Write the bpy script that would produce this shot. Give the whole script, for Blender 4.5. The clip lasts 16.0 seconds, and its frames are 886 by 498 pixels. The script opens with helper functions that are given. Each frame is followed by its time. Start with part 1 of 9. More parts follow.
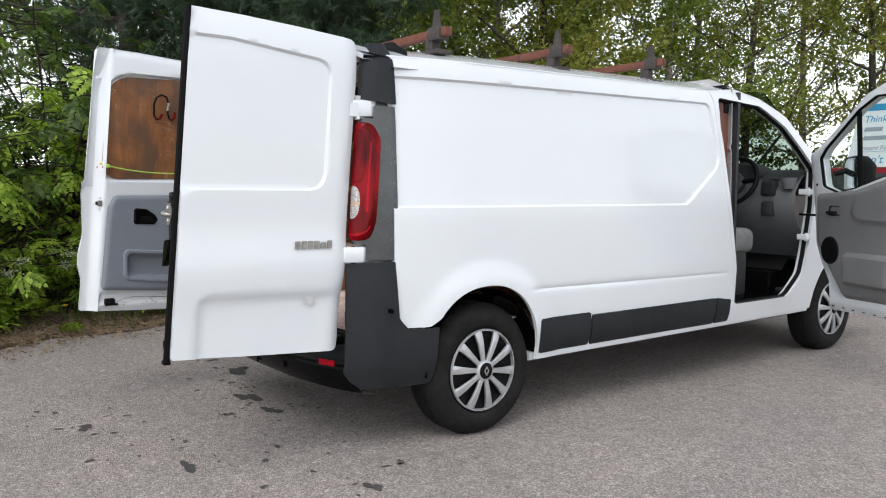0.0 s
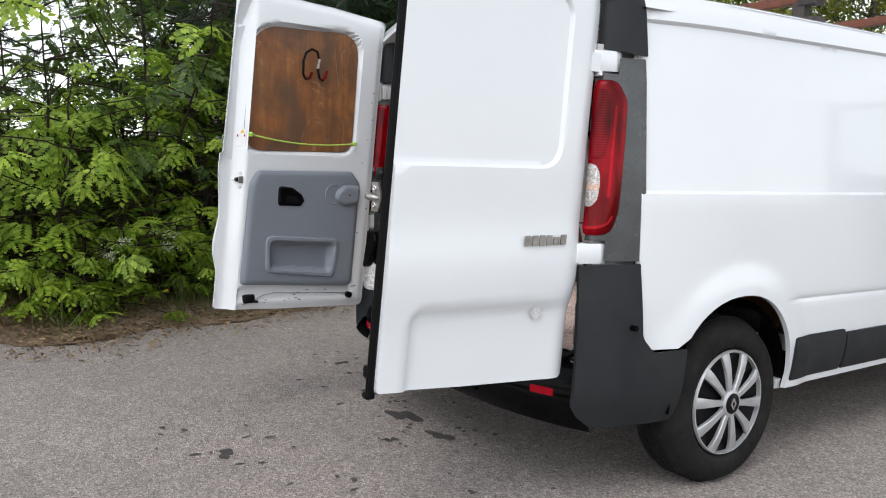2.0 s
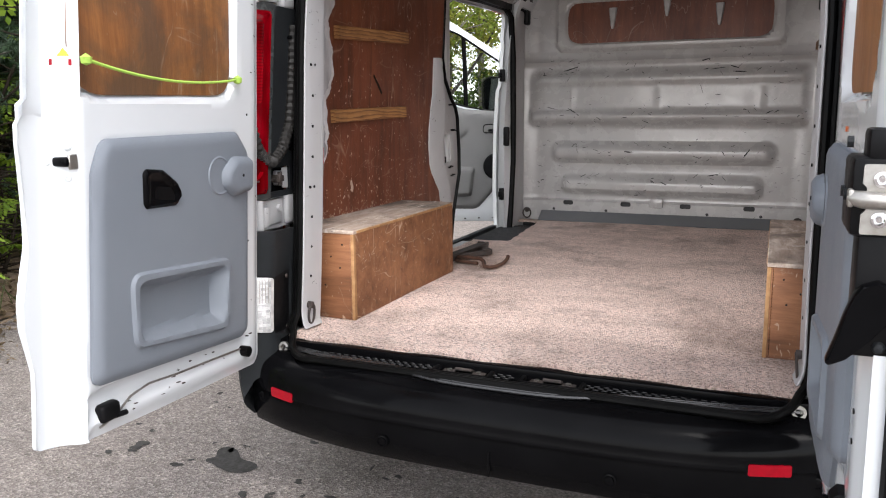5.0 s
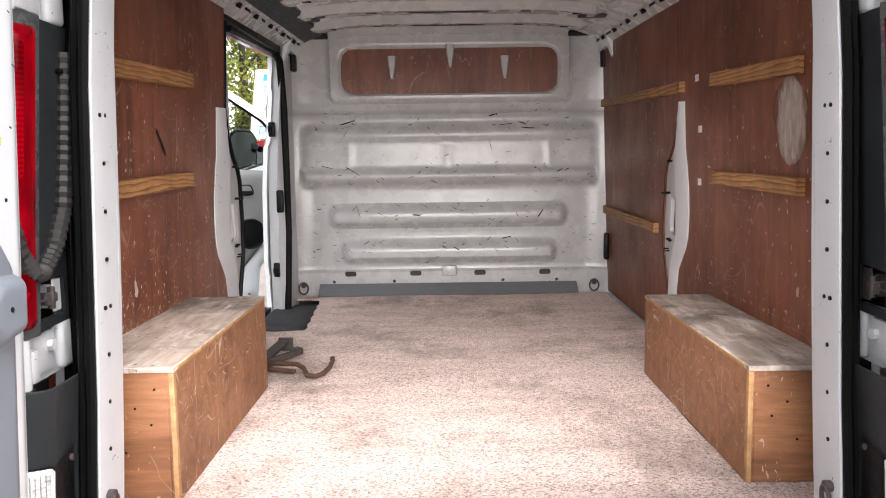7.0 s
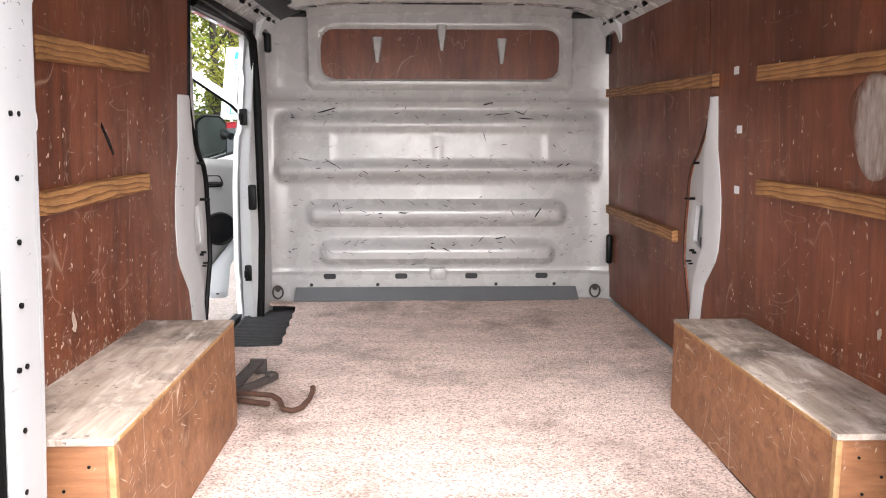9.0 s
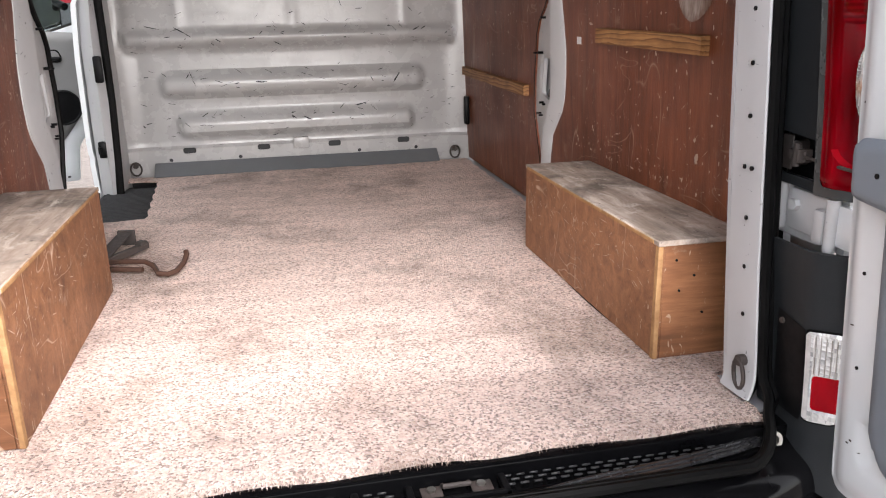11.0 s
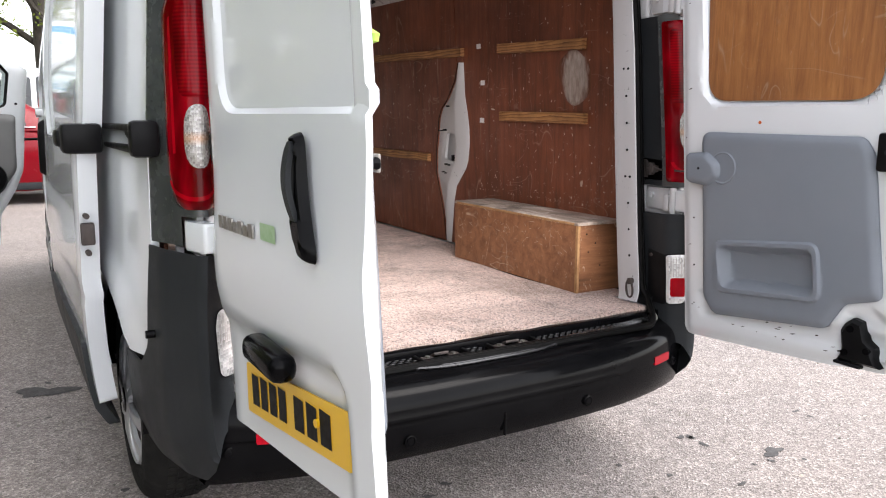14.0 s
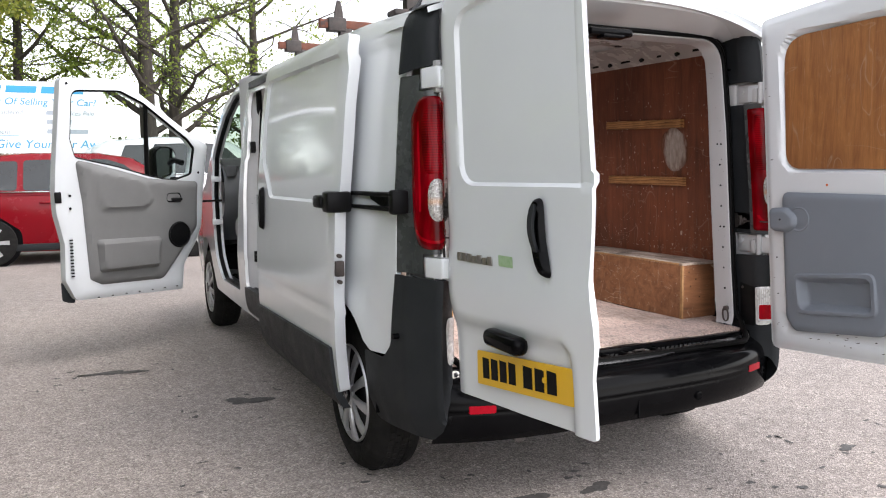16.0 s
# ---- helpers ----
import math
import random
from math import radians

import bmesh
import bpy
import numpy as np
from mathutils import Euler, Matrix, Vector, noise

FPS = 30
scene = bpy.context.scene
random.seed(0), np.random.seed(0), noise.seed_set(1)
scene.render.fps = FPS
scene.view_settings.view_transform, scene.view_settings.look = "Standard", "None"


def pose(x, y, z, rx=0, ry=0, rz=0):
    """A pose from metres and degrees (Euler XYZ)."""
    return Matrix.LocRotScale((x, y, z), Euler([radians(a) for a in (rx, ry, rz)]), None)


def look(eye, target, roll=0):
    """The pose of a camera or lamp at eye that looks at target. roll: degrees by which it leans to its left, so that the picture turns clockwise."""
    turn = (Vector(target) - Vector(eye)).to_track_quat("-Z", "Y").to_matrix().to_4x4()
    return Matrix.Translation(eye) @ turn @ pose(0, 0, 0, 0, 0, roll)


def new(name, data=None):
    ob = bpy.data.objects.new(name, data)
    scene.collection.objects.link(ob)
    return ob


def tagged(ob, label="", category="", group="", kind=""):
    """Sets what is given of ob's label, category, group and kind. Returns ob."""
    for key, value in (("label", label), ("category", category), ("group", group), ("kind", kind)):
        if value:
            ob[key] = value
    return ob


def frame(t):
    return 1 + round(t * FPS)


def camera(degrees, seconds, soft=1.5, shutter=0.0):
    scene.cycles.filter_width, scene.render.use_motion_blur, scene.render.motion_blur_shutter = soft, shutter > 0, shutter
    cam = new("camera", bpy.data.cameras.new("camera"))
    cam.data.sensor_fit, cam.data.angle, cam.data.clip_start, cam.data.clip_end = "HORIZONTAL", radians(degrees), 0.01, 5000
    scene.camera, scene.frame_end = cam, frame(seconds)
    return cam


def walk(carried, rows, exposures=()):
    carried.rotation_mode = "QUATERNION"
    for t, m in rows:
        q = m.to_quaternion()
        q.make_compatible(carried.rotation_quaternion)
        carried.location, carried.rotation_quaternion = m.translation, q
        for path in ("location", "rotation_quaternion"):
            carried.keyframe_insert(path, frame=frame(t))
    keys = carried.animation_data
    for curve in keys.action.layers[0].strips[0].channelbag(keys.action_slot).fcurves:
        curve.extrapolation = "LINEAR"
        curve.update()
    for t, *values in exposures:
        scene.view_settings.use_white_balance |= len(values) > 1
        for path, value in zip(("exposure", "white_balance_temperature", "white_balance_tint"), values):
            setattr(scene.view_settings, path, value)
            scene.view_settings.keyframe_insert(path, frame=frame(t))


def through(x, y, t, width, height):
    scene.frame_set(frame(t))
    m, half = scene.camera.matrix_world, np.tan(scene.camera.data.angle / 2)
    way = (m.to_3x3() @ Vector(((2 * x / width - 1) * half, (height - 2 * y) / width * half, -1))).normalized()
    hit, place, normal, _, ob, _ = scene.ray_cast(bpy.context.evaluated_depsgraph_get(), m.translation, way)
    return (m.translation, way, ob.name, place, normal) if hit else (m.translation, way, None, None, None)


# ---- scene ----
cam = camera(59.0, 16.0, soft=1.1)
PATH = [
    (0, (3.761, -1.592, 1.2), (2.177, -0.381, 1.048), 0.4),
    (0.5, (3.653, -1.613, 1.194), (2.052, -0.426, 1.022), 0.4),
    (1, (3.396, -1.665, 1.2), (1.775, -0.508, 1.014), 0.6),
    (1.5, (3.06, -1.66, 1.186), (1.416, -0.537, 0.988), 0.9),
    (2, (2.698, -1.686, 1.184), (1.046, -0.578, 0.979), 1.4),
    (2.5, (2.338, -1.714, 1.189), (0.702, -0.585, 0.971), 1.8),
    (3, (1.958, -1.71, 1.18), (0.376, -0.509, 0.949), 1.9),
    (3.5, (1.569, -1.748, 1.185), (0.095, -0.421, 0.927), 1.3),
    (4, (1.208, -1.728, 1.174), (-0.077, -0.223, 0.883), 0.6),
    (4.5, (0.913, -1.703, 1.187), (-0.142, -0.036, 0.862), -0.1),
    (5, (0.614, -1.655, 1.207), (-0.154, 0.159, 0.858), -0.5),
    (5.2, (0.486, -1.601, 1.208), (-0.149, 0.262, 0.851), -0.6),
    (7.3, (-0.076, -0.967, 1.283), (-0.051, 1.024, 1.089), -0.7),
    (7.5, (-0.105, -0.875, 1.304), (-0.065, 1.118, 1.142), -0.6),
    (8, (-0.118, -0.756, 1.332), (-0.049, 1.241, 1.25), -0.4),
    (8.5, (-0.105, -0.734, 1.323), (-0.036, 1.259, 1.182), -0.1),
    (8.7, (-0.104, -0.734, 1.317), (-0.04, 1.256, 1.122), -0.0),
    (10.8, (-0.136, -0.839, 1.269), (0.155, 1.05, 0.678), -1.1),
    (11, (-0.122, -0.86, 1.26), (0.27, 1.013, 0.678), -1.2),
    (11.5, (-0.111, -0.95, 1.249), (0.516, 0.869, 0.702), -1.1),
    (12, (-0.175, -1.062, 1.244), (0.646, 0.692, 0.744), -0.9),
    (12.5, (-0.424, -1.177, 1.228), (0.534, 0.522, 0.788), -0.7),
    (13, (-0.682, -1.334, 1.218), (0.333, 0.344, 0.828), -0.4),
    (13.5, (-0.931, -1.519, 1.202), (0.084, 0.168, 0.847), -0.1),
    (14, (-1.192, -1.643, 1.188), (-0.21, 0.067, 0.851), 0.1),
    (14.5, (-1.431, -1.823, 1.197), (-0.496, -0.084, 0.879), 0.1),
    (15, (-1.617, -2.014, 1.205), (-0.72, -0.249, 0.921), -0.2),
    (15.5, (-1.796, -2.127, 1.209), (-0.923, -0.343, 0.968), -0.4),
    (16, (-1.909, -2.207, 1.233), (-1.049, -0.411, 1.038), -0.6),
]
# the clip's camera opens up while it looks into the load space
LIGHT = [(0, 0.25, 6400, 10), (1.5, 0.25, 6400, 10), (2.5, 0.28, 6450, 10), (3.5, 0.42, 6500, 10), (4.5, 0.8, 6500, 11), (5.2, 1.1, 6500, 12), (7.3, 1.8, 6600, 13), (8.0, 1.95, 6600, 13), (8.7, 2.05, 6600, 13), (10.8, 1.68, 6600, 13), (12.5, 1.54, 6600, 13), (13.2, 1.5, 6600, 13), (14.0, 1.42, 6600, 13), (15.0, 1.27, 6600, 13), (16, 1.12, 6600, 13)]
walk(cam, [(t, look(eye, target, roll)) for t, eye, target, roll in PATH], LIGHT)

# ---- daylight: bright overcast spring sky ----
world = bpy.data.worlds.new("overcast")
scene.world = world
world.use_nodes = True
wn, wl = world.node_tree.nodes, world.node_tree.links
wn.clear()
sky = wn.new("ShaderNodeTexSky")
sky.sky_type, sky.sun_disc = "NISHITA", False
sky.sun_elevation, sky.sun_rotation = radians(55), radians(140)
sky.air_density, sky.dust_density, sky.ozone_density = 1.0, 1.0, 1.0
grey = wn.new("ShaderNodeHueSaturation")
grey.inputs["Saturation"].default_value = 0.2
wbg = wn.new("ShaderNodeBackground")
wbg.inputs["Strength"].default_value = 0.26
wout = wn.new("ShaderNodeOutputWorld")
wl.new(sky.outputs[0], grey.inputs["Color"])
wl.new(grey.outputs[0], wbg.inputs["Color"])
wl.new(wbg.outputs[0], wout.inputs["Surface"])
sun = new("sun", bpy.data.lights.new("sun", "SUN"))
sun.data.energy, sun.data.angle, sun.data.color = 0.8, radians(30), (1.0, 0.97, 0.93)
# same heading as the sky's sun: from behind the van, on its right-hand side
sun.matrix_world = look((0, 0, 0), (-math.sin(radians(140)) * math.cos(radians(55)), -math.cos(radians(140)) * math.cos(radians(55)), -math.sin(radians(55))))


# the sky's light coming in through the open rear doorway
doorway = new("doorway_light", bpy.data.lights.new("doorway_light", "AREA"))
doorway.data.shape, doorway.data.size, doorway.data.size_y = "RECTANGLE", 1.24, 0.90
doorway.data.spread = radians(105)
doorway.data.energy, doorway.data.color = 3.9, (1.0, 0.98, 0.96)
doorway.matrix_world = look((0, 0.47, 1.14), (-0.12, 2.5, 0.50))


# ---- materials ----
def nodes_of(name):
    m = bpy.data.materials.new(name)
    m.use_nodes = True
    return m, m.node_tree.nodes, m.node_tree.links, m.node_tree.nodes["Principled BSDF"]


def ramp(n, l, src, stops):
    r = n.new("ShaderNodeValToRGB")
    r.color_ramp.elements[0].position, r.color_ramp.elements[0].color = stops[0][0], (*stops[0][1], 1)
    r.color_ramp.elements[1].position, r.color_ramp.elements[1].color = stops[-1][0], (*stops[-1][1], 1)
    for pos, c in stops[1:-1]:
        e = r.color_ramp.elements.new(pos)
        e.color = (*c, 1)
    l.new(src, r.inputs[0])
    return r.outputs[0]


def coords(n, l, stretch=(1, 1, 1)):
    tc, mp = n.new("ShaderNodeTexCoord"), n.new("ShaderNodeMapping")
    mp.inputs["Scale"].default_value = stretch
    l.new(tc.outputs["Object"], mp.inputs[0])
    return mp.outputs[0]


def tex(n, l, vec, scale, detail=4.0, rough=0.6, distort=0.0):
    t = n.new("ShaderNodeTexNoise")
    t.inputs["Scale"].default_value, t.inputs["Detail"].default_value = scale, detail
    t.inputs["Roughness"].default_value, t.inputs["Distortion"].default_value = rough, distort
    l.new(vec, t.inputs["Vector"])
    return t.outputs["Fac"]


def mixc(n, l, fac, a, b, kind="MIX"):
    m = n.new("ShaderNodeMix")
    m.data_type, m.blend_type = "RGBA", kind
    for sock, v in ((m.inputs[0], fac), (m.inputs[6], a), (m.inputs[7], b)):
        if isinstance(v, (int, float)):
            sock.default_value = v
        elif isinstance(v, tuple):
            sock.default_value = (*v, 1)
        else:
            l.new(v, sock)
    return m.outputs[2]


def bumped(n, l, bs, h, strength, dist):
    b = n.new("ShaderNodeBump")
    b.inputs["Strength"].default_value, b.inputs["Distance"].default_value = strength, dist
    l.new(h, b.inputs["Height"])
    l.new(b.outputs[0], bs.inputs["Normal"])
    return b


def surface(name, c1, c2, scale=6.0, rough=0.5, rough2=None, metal=0.0, coat=0.0, grain=0.0, grain_scale=300.0, stretch=(1, 1, 1), spot=None, spot_at=0.68, spot_scale=30.0, spec=0.5):
    """A plain surface: two tones in soft patches, fine grain in the relief, and specks of a third tone."""
    m, n, l, b = nodes_of(name)
    v = coords(n, l, stretch)
    col = ramp(n, l, tex(n, l, v, scale, 5.0), [(0.3, c1), (0.7, c2)])
    if spot:
        sp = ramp(n, l, tex(n, l, v, spot_scale, 3.0, 0.7), [(spot_at, (0, 0, 0)), (spot_at + 0.03, (1, 1, 1))])
        col = mixc(n, l, sp, col, spot)
    l.new(col, b.inputs["Base Color"])
    b.inputs["Metallic"].default_value, b.inputs["Coat Weight"].default_value = metal, coat
    b.inputs["Specular IOR Level"].default_value = spec
    b.inputs["Coat Roughness"].default_value = 0.05
    r2 = rough2 if rough2 is not None else min(1.0, rough + 0.15)
    rr = ramp(n, l, tex(n, l, v, scale * 3.1, 4.0), [(0.3, (rough,) * 3), (0.7, (r2,) * 3)])
    l.new(rr, b.inputs["Roughness"])
    if grain:
        bumped(n, l, b, tex(n, l, v, grain_scale, 3.0), grain, 0.004)
    return m


def plywood(name, dark, mid, light, axis, wear=0.0, wear_col=(0.45, 0.40, 0.35), rough=0.5, cloud=0.5):
    """Plywood veneer: long grain along one axis, broad tone changes, pale scuffs."""
    m, n, l, b = nodes_of(name)
    st = [9.0, 9.0, 9.0]
    st["xyz".index(axis)] = 0.9
    v = coords(n, l, tuple(st))
    plain = coords(n, l)
    g1 = tex(n, l, v, 3.0, 6.0, 0.65, 0.6)
    g2 = tex(n, l, v, 22.0, 4.0, 0.7)
    broad = tex(n, l, plain, 2.2, 3.0)
    col = ramp(n, l, g1, [(0.25, dark), (0.5, mid), (0.78, light)])
    col = mixc(n, l, ramp(n, l, g2, [(0.35, (0, 0, 0)), (0.75, (0.45,) * 3)]), col, dark)
    col = mixc(n, l, ramp(n, l, broad, [(0.35, (0, 0, 0)), (0.7, (cloud,) * 3)]), col, dark, "MULTIPLY")
    if wear:
        s = tex(n, l, plain, 9.0, 8.0, 0.75)
        col = mixc(n, l, ramp(n, l, s, [(0.60, (0, 0, 0)), (0.72, (wear,) * 3)]), col, wear_col)
        vv = coords(n, l, (1.0, 1.4, 0.5))
        s2 = tex(n, l, vv, 55.0, 2.0, 0.5, 1.5)
        col = mixc(n, l, ramp(n, l, s2, [(0.70, (0, 0, 0)), (0.74, (wear * 1.2,) * 3)]), col, wear_col)
        # fine curved scratches and paler rub marks
        for st_, sc_, at_, w_ in (((1.0, 1.0, 0.25), 4.0, 0.50, 0.0045), ((1.0, 0.3, 1.0), 5.0, 0.47, 0.0045)):
            line = ramp(n, l, tex(n, l, coords(n, l, st_), sc_, 2.5, 0.55, 0.8), [(at_ - w_, (0, 0, 0)), (at_, (1, 1, 1)), (at_ + w_, (0, 0, 0))])
            few = ramp(n, l, tex(n, l, plain, sc_ * 1.3, 2.0), [(0.48, (0, 0, 0)), (0.58, (min(1.0, wear * 2.2),) * 3)])
            both = n.new("ShaderNodeMath")
            both.operation = "MULTIPLY"
            l.new(line, both.inputs[0])
            l.new(few, both.inputs[1])
            col = mixc(n, l, both.outputs[0], col, wear_col)
    l.new(col, b.inputs["Base Color"])
    l.new(ramp(n, l, broad, [(0.3, (rough,) * 3), (0.7, (min(1, rough + 0.2),) * 3)]), b.inputs["Roughness"])
    bumped(n, l, b, g2, 0.25, 0.002)
    return m


def scratched_white(name, c1, c2, chip=0.625, chip_col=(0.12, 0.12, 0.12), rough=0.35):
    """White body paint inside a working van: dull patches, dark chips and short scratches."""
    m, n, l, b = nodes_of(name)
    v = coords(n, l)
    col = ramp(n, l, tex(n, l, v, 3.5, 5.0), [(0.3, c1), (0.7, c2)])
    sc = tex(n, l, coords(n, l, (0.35, 1.0, 1.6)), 42.0, 3.0, 0.6, 1.2)
    far = tex(n, l, v, 7.0, 2.0)
    mask = n.new("ShaderNodeMath")
    mask.operation = "MULTIPLY"
    l.new(ramp(n, l, sc, [(chip, (0, 0, 0)), (chip + 0.02, (1, 1, 1))]), mask.inputs[0])
    l.new(ramp(n, l, far, [(0.44, (0, 0, 0)), (0.56, (1, 1, 1))]), mask.inputs[1])
    col = mixc(n, l, mask.outputs[0], col, chip_col)
    l.new(col, b.inputs["Base Color"])
    l.new(ramp(n, l, tex(n, l, v, 12.0, 4.0), [(0.3, (rough,) * 3), (0.7, (rough + 0.2,) * 3)]), b.inputs["Roughness"])
    bumped(n, l, b, tex(n, l, v, 14.0, 3.0), 0.12, 0.01)
    return m


M = {}
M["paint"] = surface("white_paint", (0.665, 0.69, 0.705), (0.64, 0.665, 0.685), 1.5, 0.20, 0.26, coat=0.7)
# Same white as the body, base colour lowered to stand in for dimmer light.
M["inner_white"] = scratched_white("inner_white_dimmed", (0.435, 0.425, 0.416), (0.36, 0.351, 0.344), 0.69, rough=0.16)
M["jamb"] = scratched_white("jamb_white_dimmed", (0.48, 0.48, 0.485), (0.43, 0.43, 0.435), 0.68)
M["plastic"] = surface("grey_bumper_plastic", (0.016, 0.018, 0.020), (0.026, 0.028, 0.030), 4, 0.42, 0.55, spec=0.14, grain=0.15, grain_scale=500, spot=(0.09, 0.09, 0.09), spot_at=0.80, spot_scale=90)
M["pillar_grey"] = surface("grey_corner_trim", (0.034, 0.037, 0.038), (0.066, 0.070, 0.070), 6, 0.16, 0.36, spec=0.5, grain=0.08, grain_scale=400)
M["black"] = surface("black_plastic", (0.002, 0.002, 0.0024), (0.004, 0.004, 0.0045), 8, 0.10, 0.17, spot=(0.16, 0.16, 0.16), spot_at=0.765, spot_scale=110, spec=0.065)
M["rubber"] = surface("black_rubber", (0.0025, 0.0025, 0.0025), (0.005, 0.005, 0.005), 10, 0.38, 0.5, spec=0.08, spot=(0.10, 0.10, 0.10), spot_at=0.80, spot_scale=90)
M["tyre"] = surface("tyre_rubber", (0.008, 0.008, 0.008), (0.018, 0.017, 0.016), 14, 0.7, 0.9, spec=0.12, grain=0.2, grain_scale=200)
M["silver"] = surface("silver_hubcap", (0.52, 0.53, 0.54), (0.42, 0.43, 0.44), 12, 0.3, 0.45, metal=0.6, spot=(0.2, 0.19, 0.18), spot_at=0.72, spot_scale=60)
M["steel"] = surface("worn_steel", (0.45, 0.44, 0.42), (0.25, 0.23, 0.2), 30, 0.35, 0.5, metal=0.9)
M["door_grey"] = surface("grey_door_card", (0.165, 0.185, 0.215), (0.185, 0.205, 0.235), 3, 0.5, 0.6, grain=0.25, grain_scale=700)
M["cab_grey"] = surface("cab_trim_grey", (0.135, 0.135, 0.133), (0.165, 0.165, 0.162), 3, 0.55, 0.65, grain=0.2, grain_scale=600)
M["dash"] = surface("dashboard_grey", (0.11, 0.115, 0.12), (0.13, 0.135, 0.14), 4, 0.55, 0.65, grain=0.2, grain_scale=500)
M["dash_dark"] = surface("dark_dashboard", (0.02, 0.02, 0.022), (0.03, 0.03, 0.032), 4, 0.55, 0.65, grain=0.2, grain_scale=500)
M["seat"] = surface("grey_seat_cloth", (0.16, 0.16, 0.16), (0.23, 0.23, 0.23), 14, 0.85, 0.95, grain=0.4, grain_scale=400)
M["plydark"] = plywood("varnished_plywood_wall", (0.085, 0.020, 0.007), (0.185, 0.050, 0.019), (0.275, 0.084, 0.033), "z", 0.30, (0.34, 0.235, 0.175), 0.36)
M["plybox"] = plywood("wheel_box_plywood", (0.12, 0.046, 0.018), (0.265, 0.112, 0.048), (0.40, 0.185, 0.088), "x", 0.46, (0.54, 0.42, 0.32), 0.5)
M["plydoor"] = plywood("door_plywood", (0.17, 0.062, 0.018), (0.33, 0.135, 0.040), (0.46, 0.205, 0.068), "z", 0.12, (0.5, 0.42, 0.33), 0.42, 0.42)


def pine(name):
    """Sawn pine: brown growth lines bent into flames along the length, with a knot here and there."""
    m, n, l, b = nodes_of(name)
    tc = n.new("ShaderNodeTexCoord")
    mp = n.new("ShaderNodeMapping")
    mp.inputs["Scale"].default_value = (1.0, 0.16, 1.0)
    l.new(tc.outputs["Object"], mp.inputs[0])
    v = mp.outputs[0]
    wv = n.new("ShaderNodeTexWave")
    wv.wave_type, wv.bands_direction, wv.wave_profile = "BANDS", "Z", "SAW"
    wv.inputs["Scale"].default_value, wv.inputs["Distortion"].default_value = 24.0, 9.0
    wv.inputs["Detail"].default_value, wv.inputs["Detail Scale"].default_value = 3.0, 0.9
    l.new(v, wv.inputs["Vector"])
    col = ramp(n, l, wv.outputs["Fac"], [(0.0, (0.40, 0.215, 0.085)), (0.5, (0.36, 0.18, 0.065)), (0.85, (0.21, 0.085, 0.026)), (1.0, (0.13, 0.05, 0.016))])
    fine = ramp(n, l, tex(n, l, coords(n, l, (1, 0.05, 1)), 260.0, 3.0), [(0.3, (0.72, 0.68, 0.64)), (0.7, (1.1, 1.08, 1.05))])
    col = mixc(n, l, 1.0, col, fine, "MULTIPLY")
    dirt = ramp(n, l, tex(n, l, coords(n, l), 9.0, 5.0), [(0.35, (0.6, 0.56, 0.52)), (0.6, (1, 1, 1))])
    col = mixc(n, l, 0.8, col, dirt, "MULTIPLY")
    l.new(col, b.inputs["Base Color"])
    b.inputs["Roughness"].default_value = 0.6
    bumped(n, l, b, wv.outputs["Fac"], 0.2, 0.002)
    return m


def worn_lid(name):
    """A box lid rubbed pale by loads: grey stains, bare streaks and dark spots."""
    m, n, l, b = nodes_of(name)
    v = coords(n, l)
    g = tex(n, l, coords(n, l, (9.0, 1.0, 9.0)), 5.0, 6.0, 0.65, 0.5)
    col = ramp(n, l, g, [(0.28, (0.25, 0.180, 0.135)), (0.55, (0.42, 0.340, 0.285)), (0.8, (0.56, 0.485, 0.43))])
    st = tex(n, l, coords(n, l, (1.0, 0.8, 1.0)), 6.5, 8.0, 0.68, 0.4)
    col = mixc(n, l, ramp(n, l, st, [(0.38, (0.85,) * 3), (0.58, (0.0,) * 3)]), col, (0.088, 0.070, 0.058))
    rub = tex(n, l, coords(n, l, (2.2, 0.9, 1.0)), 8.0, 6.0, 0.7, 0.6)
    col = mixc(n, l, ramp(n, l, rub, [(0.55, (0.0,) * 3), (0.68, (0.75,) * 3)]), col, (0.66, 0.59, 0.53))
    sp = tex(n, l, v, 70.0, 2.0, 0.5)
    col = mixc(n, l, ramp(n, l, sp, [(0.68, (0.0,) * 3), (0.72, (0.7,) * 3)]), col, (0.07, 0.05, 0.04))
    l.new(col, b.inputs["Base Color"])
    b.inputs["Roughness"].default_value = 0.75
    bumped(n, l, b, g, 0.3, 0.002)
    return m


M["plytop"] = worn_lid("worn_box_top")


def stained_board(name):
    """Door plywood darkened by damp: grey-brown clouds with ragged edges, and some pale spots."""
    m = plywood(name, (0.17, 0.062, 0.018), (0.33, 0.135, 0.040), (0.46, 0.205, 0.068), "z", 0.22, (0.5, 0.42, 0.33), 0.42, 0.42)
    n, l = m.node_tree.nodes, m.node_tree.links
    b = n["Principled BSDF"]
    col = b.inputs["Base Color"].links[0].from_socket
    damp = ramp(n, l, tex(n, l, coords(n, l, (1.0, 1.0, 0.8)), 4.2, 8.0, 0.66, 0.5), [(0.42, (0, 0, 0)), (0.60, (0.78,) * 3)])
    l.new(mixc(n, l, damp, col, (0.075, 0.045, 0.026)), b.inputs["Base Color"])
    return m


